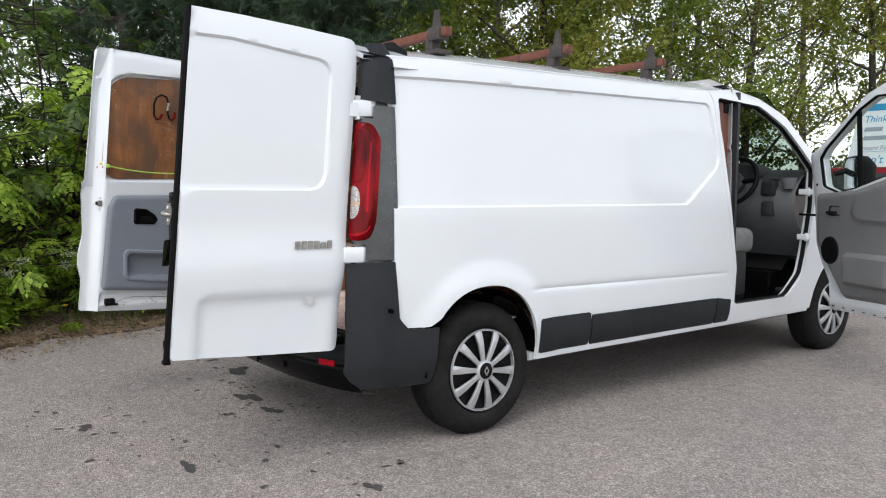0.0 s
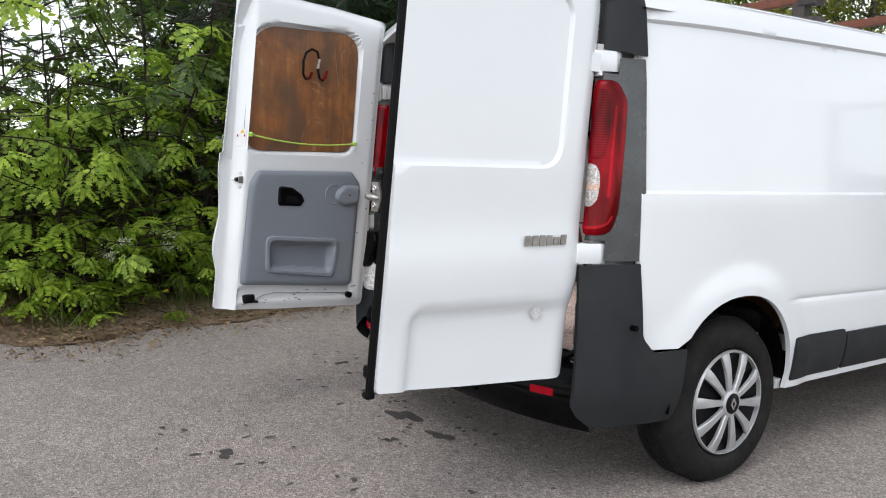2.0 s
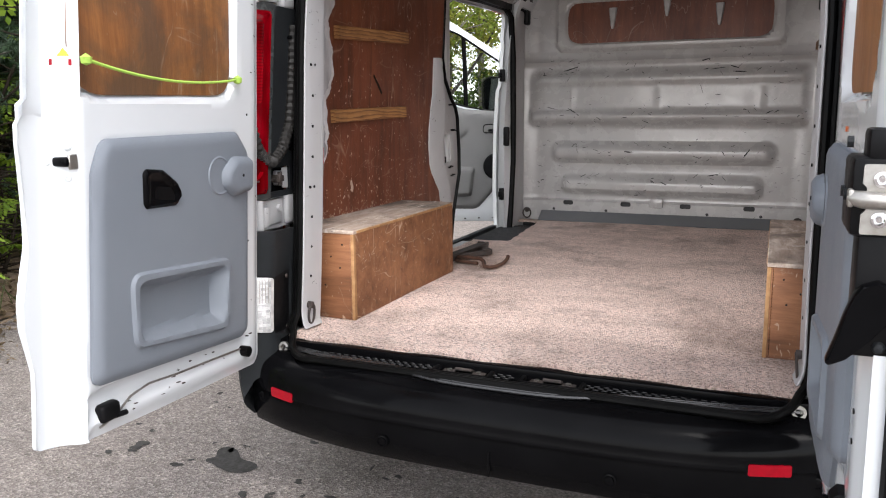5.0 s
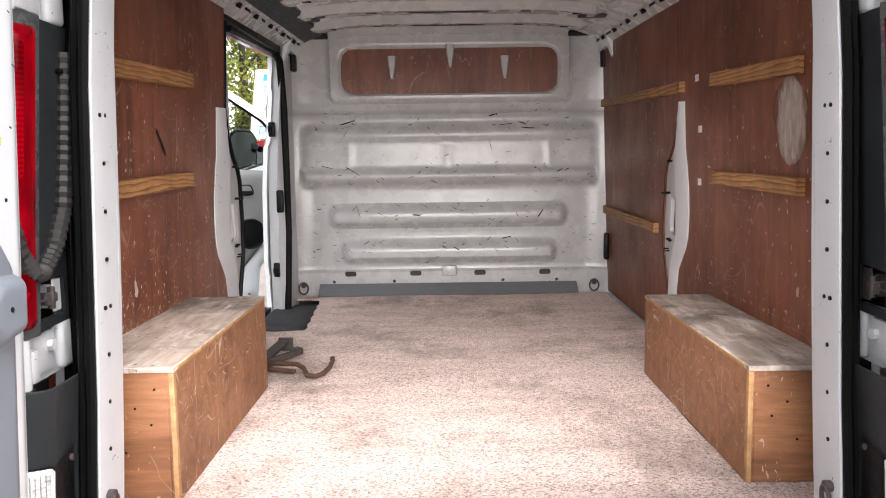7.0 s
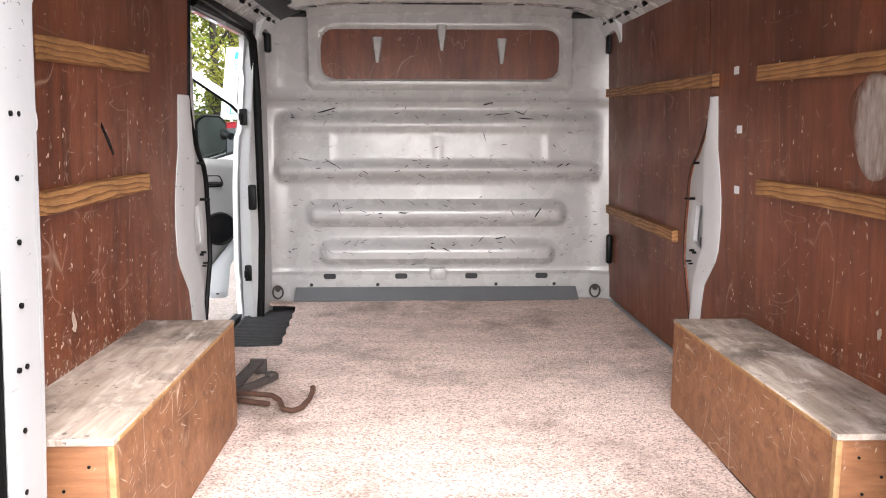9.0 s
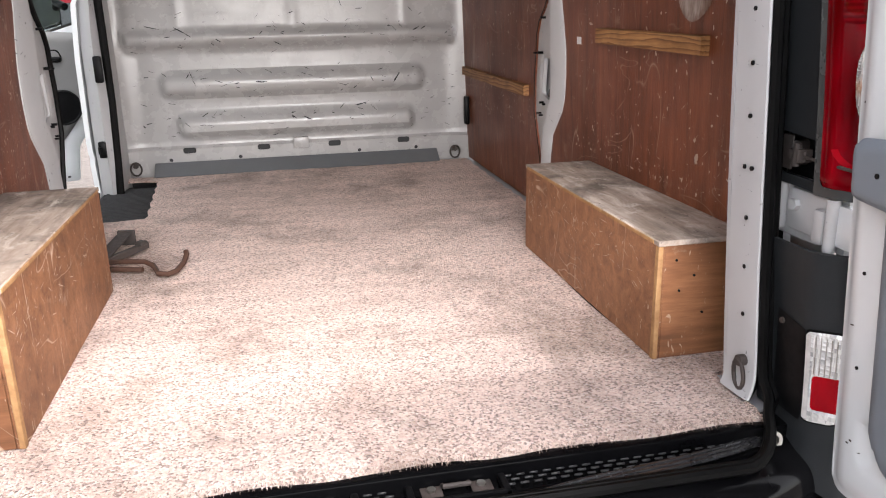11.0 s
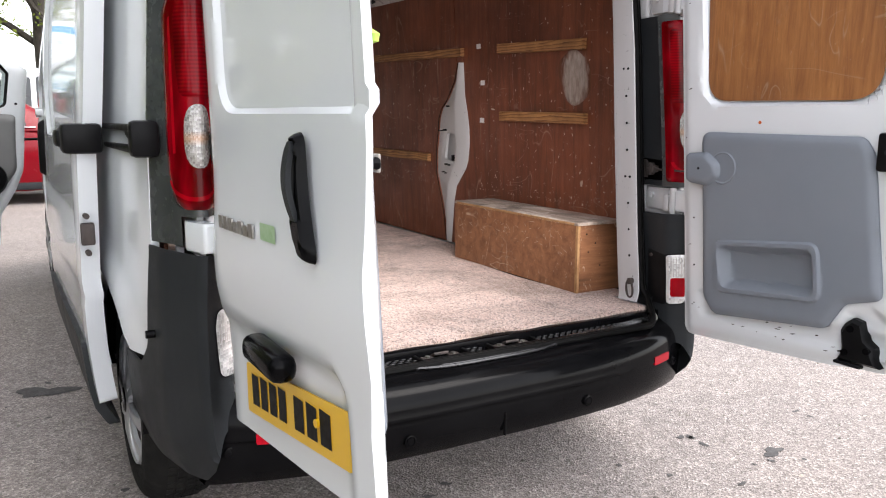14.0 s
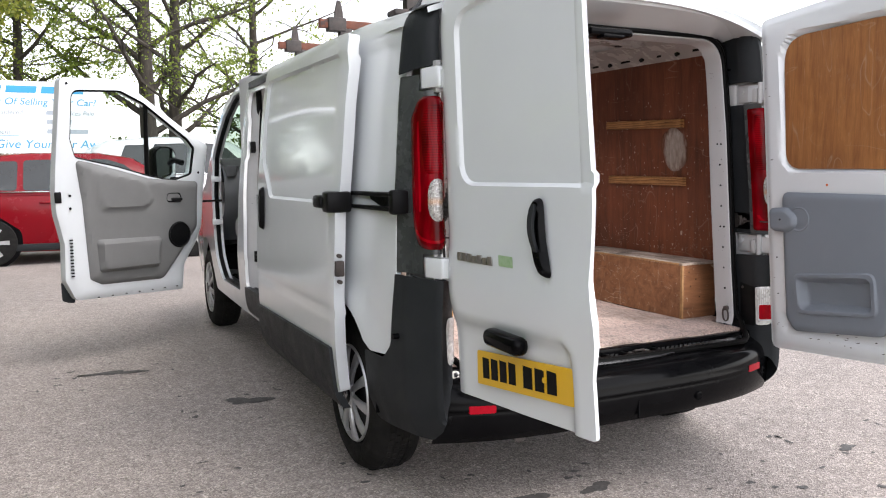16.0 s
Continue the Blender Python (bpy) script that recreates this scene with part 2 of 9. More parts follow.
M["plystain"] = stained_board("damp_stained_plywood")
M["batten"] = pine("pine_batten")
M["rawedge"] = surface("raw_ply_edge", (0.40, 0.23, 0.10), (0.24, 0.12, 0.05), 40, 0.7, 0.85, grain=0.3, grain_scale=200)
M["rust"] = surface("rusty_painted_bar", (0.16, 0.045, 0.022), (0.10, 0.035, 0.02), 12, 0.6, 0.8, grain=0.4, grain_scale=90, spot=(0.05, 0.03, 0.025), spot_at=0.6, spot_scale=25)
M["rust_dark"] = surface("dark_rusty_rod", (0.085, 0.036, 0.020), (0.045, 0.022, 0.015), 14, 0.6, 0.8, grain=0.4, grain_scale=90)
M["darksteel"] = surface("dark_rusty_steel", (0.03, 0.026, 0.024), (0.06, 0.045, 0.04), 20, 0.6, 0.8, grain=0.3, grain_scale=120)
M["mat"] = surface("black_step_mat", (0.018, 0.018, 0.019), (0.03, 0.03, 0.031), 10, 0.35, 0.5, spec=0.4)
M["lip"] = surface("glossy_rubber_lip", (0.012, 0.012, 0.013), (0.03, 0.03, 0.031), 25, 0.15, 0.3, spec=0.6)


def clear(name, col, rough, ior=1.45, trans=1.0):
    m, n, l, b = nodes_of(name)
    b.inputs["Base Color"].default_value = (*col, 1)
    b.inputs["Roughness"].default_value, b.inputs["IOR"].default_value = rough, ior
    b.inputs["Transmission Weight"].default_value = trans
    return m


def thin_glass(name, tint, gloss):
    """A single pane: lets the view straight through, with a weak mirror on top."""
    m, n, l, b = nodes_of(name)
    tr, gl, mx = n.new("ShaderNodeBsdfTransparent"), n.new("ShaderNodeBsdfGlossy"), n.new("ShaderNodeMixShader")
    tr.inputs["Color"].default_value = (*tint, 1)
    gl.inputs["Roughness"].default_value = 0.01
    mx.inputs[0].default_value = gloss
    l.new(tr.outputs[0], mx.inputs[1])
    l.new(gl.outputs[0], mx.inputs[2])
    l.new(mx.outputs[0], n["Material Output"].inputs["Surface"])
    n.remove(b)
    return m


M["glass"] = thin_glass("window_glass", (0.80, 0.86, 0.84), 0.05)
M["screen_glass"] = thin_glass("tinted_windscreen", (0.26, 0.33, 0.28), 0.03)
def red_lens_mat(name, tones, ribs=0.0, scale=14.0):
    """Moulded red lens: soft brighter and darker chambers, with fine level prisms where it is ribbed."""
    m, n, l, b = nodes_of(name)
    col = ramp(n, l, tex(n, l, coords(n, l, (1.6, 1.6, 0.5)), scale, 2.0, 0.4), [(0.34, tones[0]), (0.5, tones[1]), (0.66, tones[2])])
    if ribs:
        wv = n.new("ShaderNodeTexWave")
        wv.wave_type, wv.bands_direction = "BANDS", "Z"
        wv.inputs["Scale"].default_value, wv.inputs["Distortion"].default_value = 36.0, 0.0
        l.new(coords(n, l), wv.inputs["Vector"])
        col = mixc(n, l, ribs, col, ramp(n, l, wv.outputs["Fac"], [(0.15, (0.30,) * 3), (0.85, (1.25,) * 3)]), "MULTIPLY")
    l.new(col, b.inputs["Base Color"])
    b.inputs["Roughness"].default_value, b.inputs["Specular IOR Level"].default_value = 0.06, 0.10
    b.inputs["Coat Weight"].default_value, b.inputs["Coat Roughness"].default_value = 0.05, 0.03
    return m


M["red_lens"] = red_lens_mat("red_lamp_lens", ((0.075, 0.0003, 0.001), (0.13, 0.0005, 0.003), (0.24, 0.001, 0.006)))
M["ribbed_red"] = red_lens_mat("ribbed_red_lens", ((0.045, 0.0002, 0.001), (0.10, 0.0004, 0.002), (0.22, 0.001, 0.005)), 0.4, 10.0)
M["bright_red"] = red_lens_mat("bright_red_lens", ((0.22, 0.001, 0.005), (0.30, 0.0015, 0.007), (0.40, 0.003, 0.010)))
M["dark_red"] = red_lens_mat("dark_red_lens", ((0.06, 0.0006, 0.0015), (0.10, 0.0008, 0.002), (0.14, 0.001, 0.003)), 0.4)
M["clear_lens"] = surface("clear_lamp_lens", (0.62, 0.60, 0.58), (0.40, 0.38, 0.37), 40, 0.08, 0.15, coat=1.0)


def ribbed_lens(name, tones, amber=None, scale=120.0):
    """A clear lens over a silvered bowl: a grid of small prisms, light and dark."""
    m, n, l, b = nodes_of(name)
    v = coords(n, l)
    vo = n.new("ShaderNodeTexVoronoi")
    vo.distance, vo.inputs["Scale"].default_value, vo.inputs["Randomness"].default_value = "CHEBYCHEV", scale, 0.0
    l.new(v, vo.inputs["Vector"])
    sep = n.new("ShaderNodeSeparateColor")
    l.new(vo.outputs["Color"], sep.inputs[0])
    col = ramp(n, l, sep.outputs[0], tones)
    if amber:
        tc, mp, gr = n.new("ShaderNodeTexCoord"), n.new("ShaderNodeMapping"), n.new("ShaderNodeTexGradient")
        mp.inputs["Location"].default_value, mp.inputs["Scale"].default_value = (0, 0, -amber / 0.024), (0.0, 0.0, 1 / 0.024)
        gr.gradient_type = "SPHERICAL"
        l.new(tc.outputs["Object"], mp.inputs[0])
        l.new(mp.outputs[0], gr.inputs[0])
        col = mixc(n, l, ramp(n, l, gr.outputs["Fac"], [(0.3, (0, 0, 0)), (0.9, (0.5,) * 3)]), col, (0.55, 0.25, 0.09))
    l.new(col, b.inputs["Base Color"])
    b.inputs["Roughness"].default_value, b.inputs["Coat Weight"].default_value, b.inputs["Metallic"].default_value = 0.12, 1.0, 0.3
    bumped(n, l, b, vo.outputs["Distance"], 0.6, 0.004)
    return m


M["oval_lens"] = ribbed_lens("clear_oval_lens", [(0.0, (0.22, 0.20, 0.19)), (0.5, (0.36, 0.33, 0.31)), (1.0, (0.50, 0.48, 0.46))], 1.135, 210.0)
M["fog_lens"] = ribbed_lens("ribbed_fog_lens", [(0.0, (0.50, 0.50, 0.50)), (0.4, (0.70, 0.70, 0.69)), (1.0, (0.88, 0.88, 0.87))])
M["reflector"] = surface("red_reflector", (0.36, 0.002, 0.012), (0.28, 0.001, 0.009), 60, 0.15, 0.2, coat=0.1, spec=0.15)
M["chrome"] = surface("chrome", (0.75, 0.75, 0.76), (0.6, 0.6, 0.61), 20, 0.1, 0.2, metal=1.0)
M["mirror"] = surface("mirror_glass", (0.85, 0.87, 0.88), (0.83, 0.85, 0.86), 3, 0.02, 0.03, metal=1.0)
M["yellow"] = surface("yellow_plate", (0.72, 0.42, 0.008), (0.68, 0.39, 0.008), 8, 0.3, 0.4, coat=0.3)
M["ink"] = surface("black_ink", (0.003, 0.003, 0.0035), (0.006, 0.006, 0.0065), 20, 0.35, 0.5, spec=0.12)


# ---- shape helpers: every shape is a pair (vertices, faces) ----
def join(*geos):
    vs, fs, k = [], [], 0
    for v, f in geos:
        vs.extend(tuple(p) for p in v)
        fs.extend(tuple(i + k for i in face) for face in f)
        k += len(v)
    return vs, fs


def moved(geo, m):
    return [tuple(m @ Vector(p)) for p in geo[0]], geo[1]


def part(name, geo, material, parent=None, label="", sharp=38, kind="", smooth=True):
    me = bpy.data.meshes.new(name)
    me.from_pydata([tuple(map(float, p)) for p in geo[0]], [], [tuple(map(int, f)) for f in geo[1]])
    me.validate()
    me.materials.append(M[material] if isinstance(material, str) else material)
    if smooth:
        me.shade_smooth()
        me.set_sharp_from_angle(angle=radians(sharp))
    ob = new(name, me)
    ob.parent = parent
    return tagged(ob, label, kind=kind)


def thing(name, label, category, at=(0, 0, 0), group=""):
    """An empty at a thing's base. Parts made under it are given in the thing's own coordinates."""
    e = new(name)
    e.location = at
    e.empty_display_size = 0.1
    return tagged(e, label, category, group)


def box(c, s, bevel=0.0, seg=2, m=None):
    bm = bmesh.new()
    bmesh.ops.create_cube(bm, size=1.0)
    for v in bm.verts:
        v.co = Vector((v.co.x * s[0] + c[0], v.co.y * s[1] + c[1], v.co.z * s[2] + c[2]))
    if bevel:
        bmesh.ops.bevel(bm, geom=list(bm.edges), offset=min(bevel, min(s) * 0.49), segments=seg, profile=0.5, affect="EDGES")
    bm.verts.index_update()
    g = [tuple(v.co) for v in bm.verts], [tuple(v.index for v in f.verts) for f in bm.faces]
    bm.free()
    return moved(g, m) if m else g


def span(lo, hi, bevel=0.0, seg=2):
    return box([(a + b) / 2 for a, b in zip(lo, hi)], [abs(b - a) for a, b in zip(lo, hi)], bevel, seg)


def lathe(profile, n=32, m=None, caps=True):
    """Turns (radius, height) pairs round the z axis."""
    vs, fs = [], []
    for r, h in profile:
        for i in range(n):
            a = 2 * math.pi * i / n
            vs.append((r * math.cos(a), r * math.sin(a), h))
    for j in range(len(profile) - 1):
        for i in range(n):
            k = (i + 1) % n
            fs.append((j * n + i, j * n + k, (j + 1) * n + k, (j + 1) * n + i))
    for j, flip in ((0, True), (len(profile) - 1, False)):
        if caps and profile[j][0] > 1e-4:
            ring = tuple(j * n + i for i in range(n))
            fs.append(ring[::-1] if flip else ring)
    return moved((vs, fs), m) if m else (vs, fs)


def along(p0, p1):
    """The matrix that sets a z axis from p0 towards p1."""
    d = Vector(p1) - Vector(p0)
    return Matrix.Translation(p0) @ d.to_track_quat("Z", "Y").to_matrix().to_4x4()


def rod(p0, p1, r, r2=None, n=16):
    h = (Vector(p1) - Vector(p0)).length
    return lathe([(r, 0), (r2 if r2 is not None else r, h)], n, along(p0, p1))


def tube(pts, r, n=8, closed=False, rz=None):
    """A bar swept along points; r may be a list."""
    P = [Vector(p) for p in pts]
    k, vs, fs = len(P), [], []
    up = None
    for i, p in enumerate(P):
        a, b = (P[i - 1], P[(i + 1) % k]) if closed else (P[max(0, i - 1)], P[min(k - 1, i + 1)])
        t = (b - a).normalized()
        if up is None:
            up = Vector((0, 0, 1)) if abs(t.z) < 0.9 else Vector((1, 0, 0))
        up = (up - t * up.dot(t)).normalized()
        side = t.cross(up)
        ri = r[i] if isinstance(r, (list, tuple)) else r
        for j in range(n):
            q = 2 * math.pi * j / n
            vs.append(tuple(p + side * (ri * math.cos(q)) + up * ((rz or ri) * math.sin(q))))
    for i in range(k if closed else k - 1):
        for j in range(n):
            a, b = i * n, ((i + 1) % k) * n
            fs.append((a + j, a + (j + 1) % n, b + (j + 1) % n, b + j))
    if not closed:
        fs += [tuple(range(n))[::-1], tuple((k - 1) * n + j for j in range(n))]
    return vs, fs


def loft(rings, closed=True, caps=True):
    n, vs, fs = len(rings[0]), [p for r in rings for p in r], []
    for i in range(len(rings) - 1):
        for j in range(n if closed else n - 1):
            k = (j + 1) % n
            fs.append((i * n + j, i * n + k, (i + 1) * n + k, (i + 1) * n + j))
    if caps and closed:
        fs += [tuple(range(n))[::-1], tuple((len(rings) - 1) * n + j for j in range(n))]
    return vs, fs


def rounded(pts, radius, n=6):
    """A closed outline with its corners rounded; radius one number or one for each corner."""
    out, k = [], len(pts)
    for i, p in enumerate(pts):
        r = radius[i] if isinstance(radius, (list, tuple)) else radius
        p, a, b = Vector(p).to_2d(), Vector(pts[i - 1]).to_2d(), Vector(pts[(i + 1) % k]).to_2d()
        if r <= 0:
            out.append((p.x, p.y))
            continue
        u, v = (a - p).normalized(), (b - p).normalized()
        ang = math.acos(max(-1, min(1, u.dot(v))))
        d = min(r / math.tan(ang / 2), (a - p).length * 0.49, (b - p).length * 0.49)
        s, e = p + u * d, p + v * d
        for j in range(n + 1):
            t = j / n
            q = s * (1 - t) ** 2 + p * (2 * t * (1 - t)) + e * t ** 2
            out.append((q.x, q.y))
    return out


def resample(pts, step, closed=True):
    out, k = [], len(pts)
    for i in range(k if closed else k - 1):
        a, b = pts[i], pts[(i + 1) % k]
        d = math.hypot(b[0] - a[0], b[1] - a[1])
        m = max(1, int(math.ceil(d / step)))
        out += [(a[0] + (b[0] - a[0]) * j / m, a[1] + (b[1] - a[1]) * j / m) for j in range(m)]
    if not closed:
        out.append(tuple(pts[-1]))
    return out


def inside(poly, u, v):
    res = np.zeros(u.shape, bool)
    k = len(poly)
    for i in range(k):
        (x0, y0), (x1, y1) = poly[i], poly[(i + 1) % k]
        if y0 == y1:
            continue
        hit = ((y0 > v) != (y1 > v)) & (u < (x1 - x0) * (v - y0) / (y1 - y0) + x0)
        res ^= hit
    return res


def away(poly, u, v, closed=True):
    """Distance to an outline."""
    d = np.full(u.shape, 1e9)
    k = len(poly)
    for i in range(k if closed else k - 1):
        (x0, y0), (x1, y1) = poly[i], poly[(i + 1) % k]
        dx, dy = x1 - x0, y1 - y0
        L = dx * dx + dy * dy
        t = np.clip(((u - x0) * dx + (v - y0) * dy) / L, 0, 1) if L > 1e-12 else 0
        d = np.minimum(d, np.hypot(u - x0 - t * dx, v - y0 - t * dy))
    return d


def dent(poly, u, v, width):
    """1 well inside an outline, 0 outside, with a smooth slope of that width within it."""
    t = np.clip(away(poly, u, v) / width, 0, 1) * inside(poly, u, v)
    return t * t * (3 - 2 * t)


def sheet(outline, fn, holes=(), step=0.05, thick=None, lines=(), edge=None):
    """A pressed sheet: an outline in (u, v) with holes, meshed finely, bent by fn(u, v) -> x, y, z arrays; thick: the vector to its other face."""
    from mathutils.geometry import delaunay_2d_cdt as cdt
    edge = edge or step
    loops = [resample(outline, edge)] + [resample(h, edge) for h in holes]
    pts, edges = [], []
    for lp in loops:
        k = len(pts)
        pts += lp
        edges += [(k + i, k + (i + 1) % len(lp)) for i in range(len(lp))]
    for ln in lines:
        lp = resample(ln, edge, False)
        k = len(pts)
        pts += lp
        edges += [(k + i, k + i + 1) for i in range(len(lp) - 1)]
    o = np.array(outline)
    gu, gv = np.meshgrid(np.arange(o[:, 0].min(), o[:, 0].max(), step), np.arange(o[:, 1].min(), o[:, 1].max(), step))
    gu, gv = gu.ravel() + step * 0.37, gv.ravel() + step * 0.41
    keep = inside(outline, gu, gv)
    for h in holes:
        keep &= ~inside(h, gu, gv)
    gu, gv = gu[keep], gv[keep]
    if len(gu):
        near = np.full(gu.shape, 1e9)
        for lp in loops:
            near = np.minimum(near, away(lp, gu, gv))
        gu, gv = gu[near > step * 0.35], gv[near > step * 0.35]
        pts += list(zip(gu.tolist(), gv.tolist()))
    vs, _, fs, *_ = cdt([Vector(p) for p in pts], edges, [], 0, 1e-6)
    uv = np.array([tuple(v) for v in vs])
    tri = np.array([f for f in fs if len(f) == 3])
    c = uv[tri].mean(axis=1)
    ok = inside(outline, c[:, 0], c[:, 1])
    for h in holes:
        ok &= ~inside(h, c[:, 0], c[:, 1])
    tri = tri[ok]
    x, y, z = fn(uv[:, 0], uv[:, 1])
    V = np.stack([np.broadcast_to(a, uv[:, 0].shape) for a in (x, y, z)], 1)
    if thick is None:
        return V.tolist(), tri.tolist()
    k = len(V)
    V2 = V + np.array(thick)
    e = np.concatenate([tri[:, [0, 1]], tri[:, [1, 2]], tri[:, [2, 0]]])
    code = set(map(tuple, e.tolist()))
    rim = [(a, b) for a, b in code if (b, a) not in code]
    fs = tri.tolist() + (tri[:, ::-1] + k).tolist() + [(b, a, a + k, b + k) for a, b in rim]
    return np.concatenate([V, V2]).tolist(), fs


def facing(geo, way):
    """Turns a sheet's faces over where most look against the way given."""
    V, F = np.array(geo[0]), geo[1]
    t = np.array([f[:3] for f in F])
    nrm = np.cross(V[t[:, 1]] - V[t[:, 0]], V[t[:, 2]] - V[t[:, 0]])
    return (geo[0], [tuple(f)[::-1] for f in F]) if (nrm @ np.array(way)).sum() < 0 else geo


def mirror_x(geo):
    return [(-p[0], p[1], p[2]) for p in geo[0]], [tuple(f)[::-1] for f in geo[1]]


def smooth_table(pts, blur=0.03, step=0.004):
    """A smooth curve through knots: a function of one array."""
    k = np.array(pts, float)
    s = np.arange(k[0, 0] - 0.3, k[-1, 0] + 0.3, step)
    f = np.interp(s, k[:, 0], k[:, 1])
    w = max(1, int(blur / step))
    ker = np.hanning(2 * w + 3)[1:-1]
    f = np.convolve(np.pad(f, w, mode="edge"), ker / ker.sum(), "valid")
    return lambda a: np.interp(a, s, f)


def inset(line, w):
    """A line of points moved to its left-hand side by w."""
    P = np.array(line, float)
    d = np.gradient(P, axis=0)
    d /= np.maximum(1e-9, np.hypot(d[:, 0], d[:, 1]))[:, None]
    return [tuple(q) for q in np.stack([P[:, 0] - d[:, 1] * w, P[:, 1] + d[:, 0] * w], 1).tolist()]


def press_lines(outline, w, lo, hi=1e9):
    """Mesh lines along both edges of a pressed step, where u lies between lo and hi."""
    pts = [q for q in resample(outline, 0.02, False) if lo < q[0] < hi]
    return [pts, inset(pts, w), inset(pts, w / 2)]


# ---- ground ----
def asphalt():
    """Worn asphalt: pale and dark stones at two sizes in a grey binder, faint patches, small dark drips."""
    m, n, l, b = nodes_of("worn_asphalt")
    v = coords(n, l)
    picks = []
    for scale in (150.0, 62.0):
        vo = n.new("ShaderNodeTexVoronoi")
        vo.inputs["Scale"].default_value = scale
        l.new(v, vo.inputs["Vector"])
        sep = n.new("ShaderNodeSeparateColor")
        l.new(vo.outputs["Color"], sep.inputs[0])
        picks.append((vo, sep.outputs[0]))
    fine = ramp(n, l, picks[0][1], [(0.0, (0.175, 0.152, 0.139)), (0.45, (0.268, 0.236, 0.217)), (0.82, (0.345, 0.304, 0.281)), (1.0, (0.47, 0.42, 0.39))])
    stone = ramp(n, l, picks[1][1], [(0.0, (0.78, 0.78, 0.78)), (0.2, (0.97, 0.97, 0.97)), (0.85, (1.02, 1.02, 1.02)), (1.0, (1.25, 1.24, 1.22))])
    col = mixc(n, l, 1.0, fine, stone, "MULTIPLY")
    big = ramp(n, l, tex(n, l, v, 0.7, 5.0), [(0.3, (0.84, 0.84, 0.85)), (0.7, (1.08, 1.06, 1.04))])
    col = mixc(n, l, 1.0, col, big, "MULTIPLY")
    mid = ramp(n, l, tex(n, l, v, 11.0, 7.0, 0.75), [(0.35, (0.84, 0.84, 0.84)), (0.7, (1.09, 1.09, 1.09))])
    col = mixc(n, l, 1.0, col, mid, "MULTIPLY")
    oil = ramp(n, l, tex(n, l, v, 13.0, 4.0, 0.65, 0.6), [(0.715, (0, 0, 0)), (0.755, (0.7,) * 3)])
    col = mixc(n, l, oil, col, (0.05, 0.046, 0.044))
    l.new(col, b.inputs["Base Color"])
    b.inputs["Roughness"].default_value = 0.9
    bumped(n, l, b, picks[0][0].outputs["Distance"], 0.8, 0.005)
    return m


M["asphalt"] = asphalt()
M["litter"] = surface("leaf_litter_soil", (0.10, 0.065, 0.04), (0.19, 0.135, 0.09), 9, 0.9, 1.0, grain=1.0, grain_scale=60, spot=(0.30, 0.22, 0.15), spot_at=0.60, spot_scale=45)


def ground_height(x, y):
    # the bank under the hedge rises a little beyond the edge of the asphalt
    e = np.clip((-x - 2.95 - 0.28 * (y + 0.2)) / 1.5, 0, 1)
    return np.where(y < 9, 0.25 * e * np.clip((9 - y) / 3, 0, 1), 0.0)


gx = np.concatenate([[-600, -120, -40, -20], np.arange(-12, 8.01, 0.25), [12, 30, 100, 600]])
gy = np.concatenate([[-600, -100, -30, -14], np.arange(-8, 16.01, 0.25), [25, 60, 150, 600]])
GX, GY = np.meshgrid(gx, gy)
GZ = ground_height(GX, GY)
nx, ny = len(gx), len(gy)
gf = [(j * nx + i, j * nx + i + 1, (j + 1) * nx + i + 1, (j + 1) * nx + i) for j in range(ny - 1) for i in range(nx - 1)]
tagged(part("ground", (np.stack([GX.ravel(), GY.ravel(), GZ.ravel()], 1).tolist(), gf), "asphalt"), "grey worn asphalt yard with pale aggregate and oil drops", "ground", kind="structure")


# ---- the van ----
van = thing("panel_van", "white panel van with doors open, grey bumpers, dented and scuffed", "van")
SX = smooth_table([(0.30, 0.885), (0.42, 0.905), (0.55, 0.918), (0.75, 0.925), (1.10, 0.918), (1.50, 0.890), (1.74, 0.860), (1.80, 0.838), (1.88, 0.79)], 0.05)
RECESS = rounded([(0.20, 1.115), (2.43, 1.115), (2.78, 1.36), (2.70, 1.745), (0.20, 1.700)], [0.02, 0.10, 0.12, 0.06, 0.02])
GROOVE_Y0, GROOVE_Y1 = 1.12, 2.88
ARCH = [(0.852 + 0.345 * math.copysign(abs(math.cos(a)) ** 0.9, math.cos(a)), 0.345 + 0.396 * abs(math.sin(a)) ** 0.9) for a in [math.pi * i / 28 for i in range(29)]]


def side_x(y, z, recess=True):
    x = SX(z) - 0.085 * np.clip((0.85 - y) / 0.65, 0, 1) ** 2 - 0.06 * np.clip((y - 3.6) / 1.4, 0, 1) ** 2
    if recess:
        x = x - 0.013 * dent(RECESS, y, z, 0.011)
        # pressed line above the sill, and the swelling over the wheel arch
        g = np.exp(-((z - 0.70 + 0.01 * (y - 1.1)) / 0.008) ** 2) * np.clip((y - GROOVE_Y0) / 0.1, 0, 1) * np.clip((GROOVE_Y1 - y) / 0.1, 0, 1)
        r = np.hypot((y - 0.86) / 1.0, (z - 0.33) / 1.05)
        t = np.clip((0.52 - r) / 0.12, 0, 1)
        x = x - 0.006 * g + 0.016 * t * t * (3 - 2 * t)
    return x


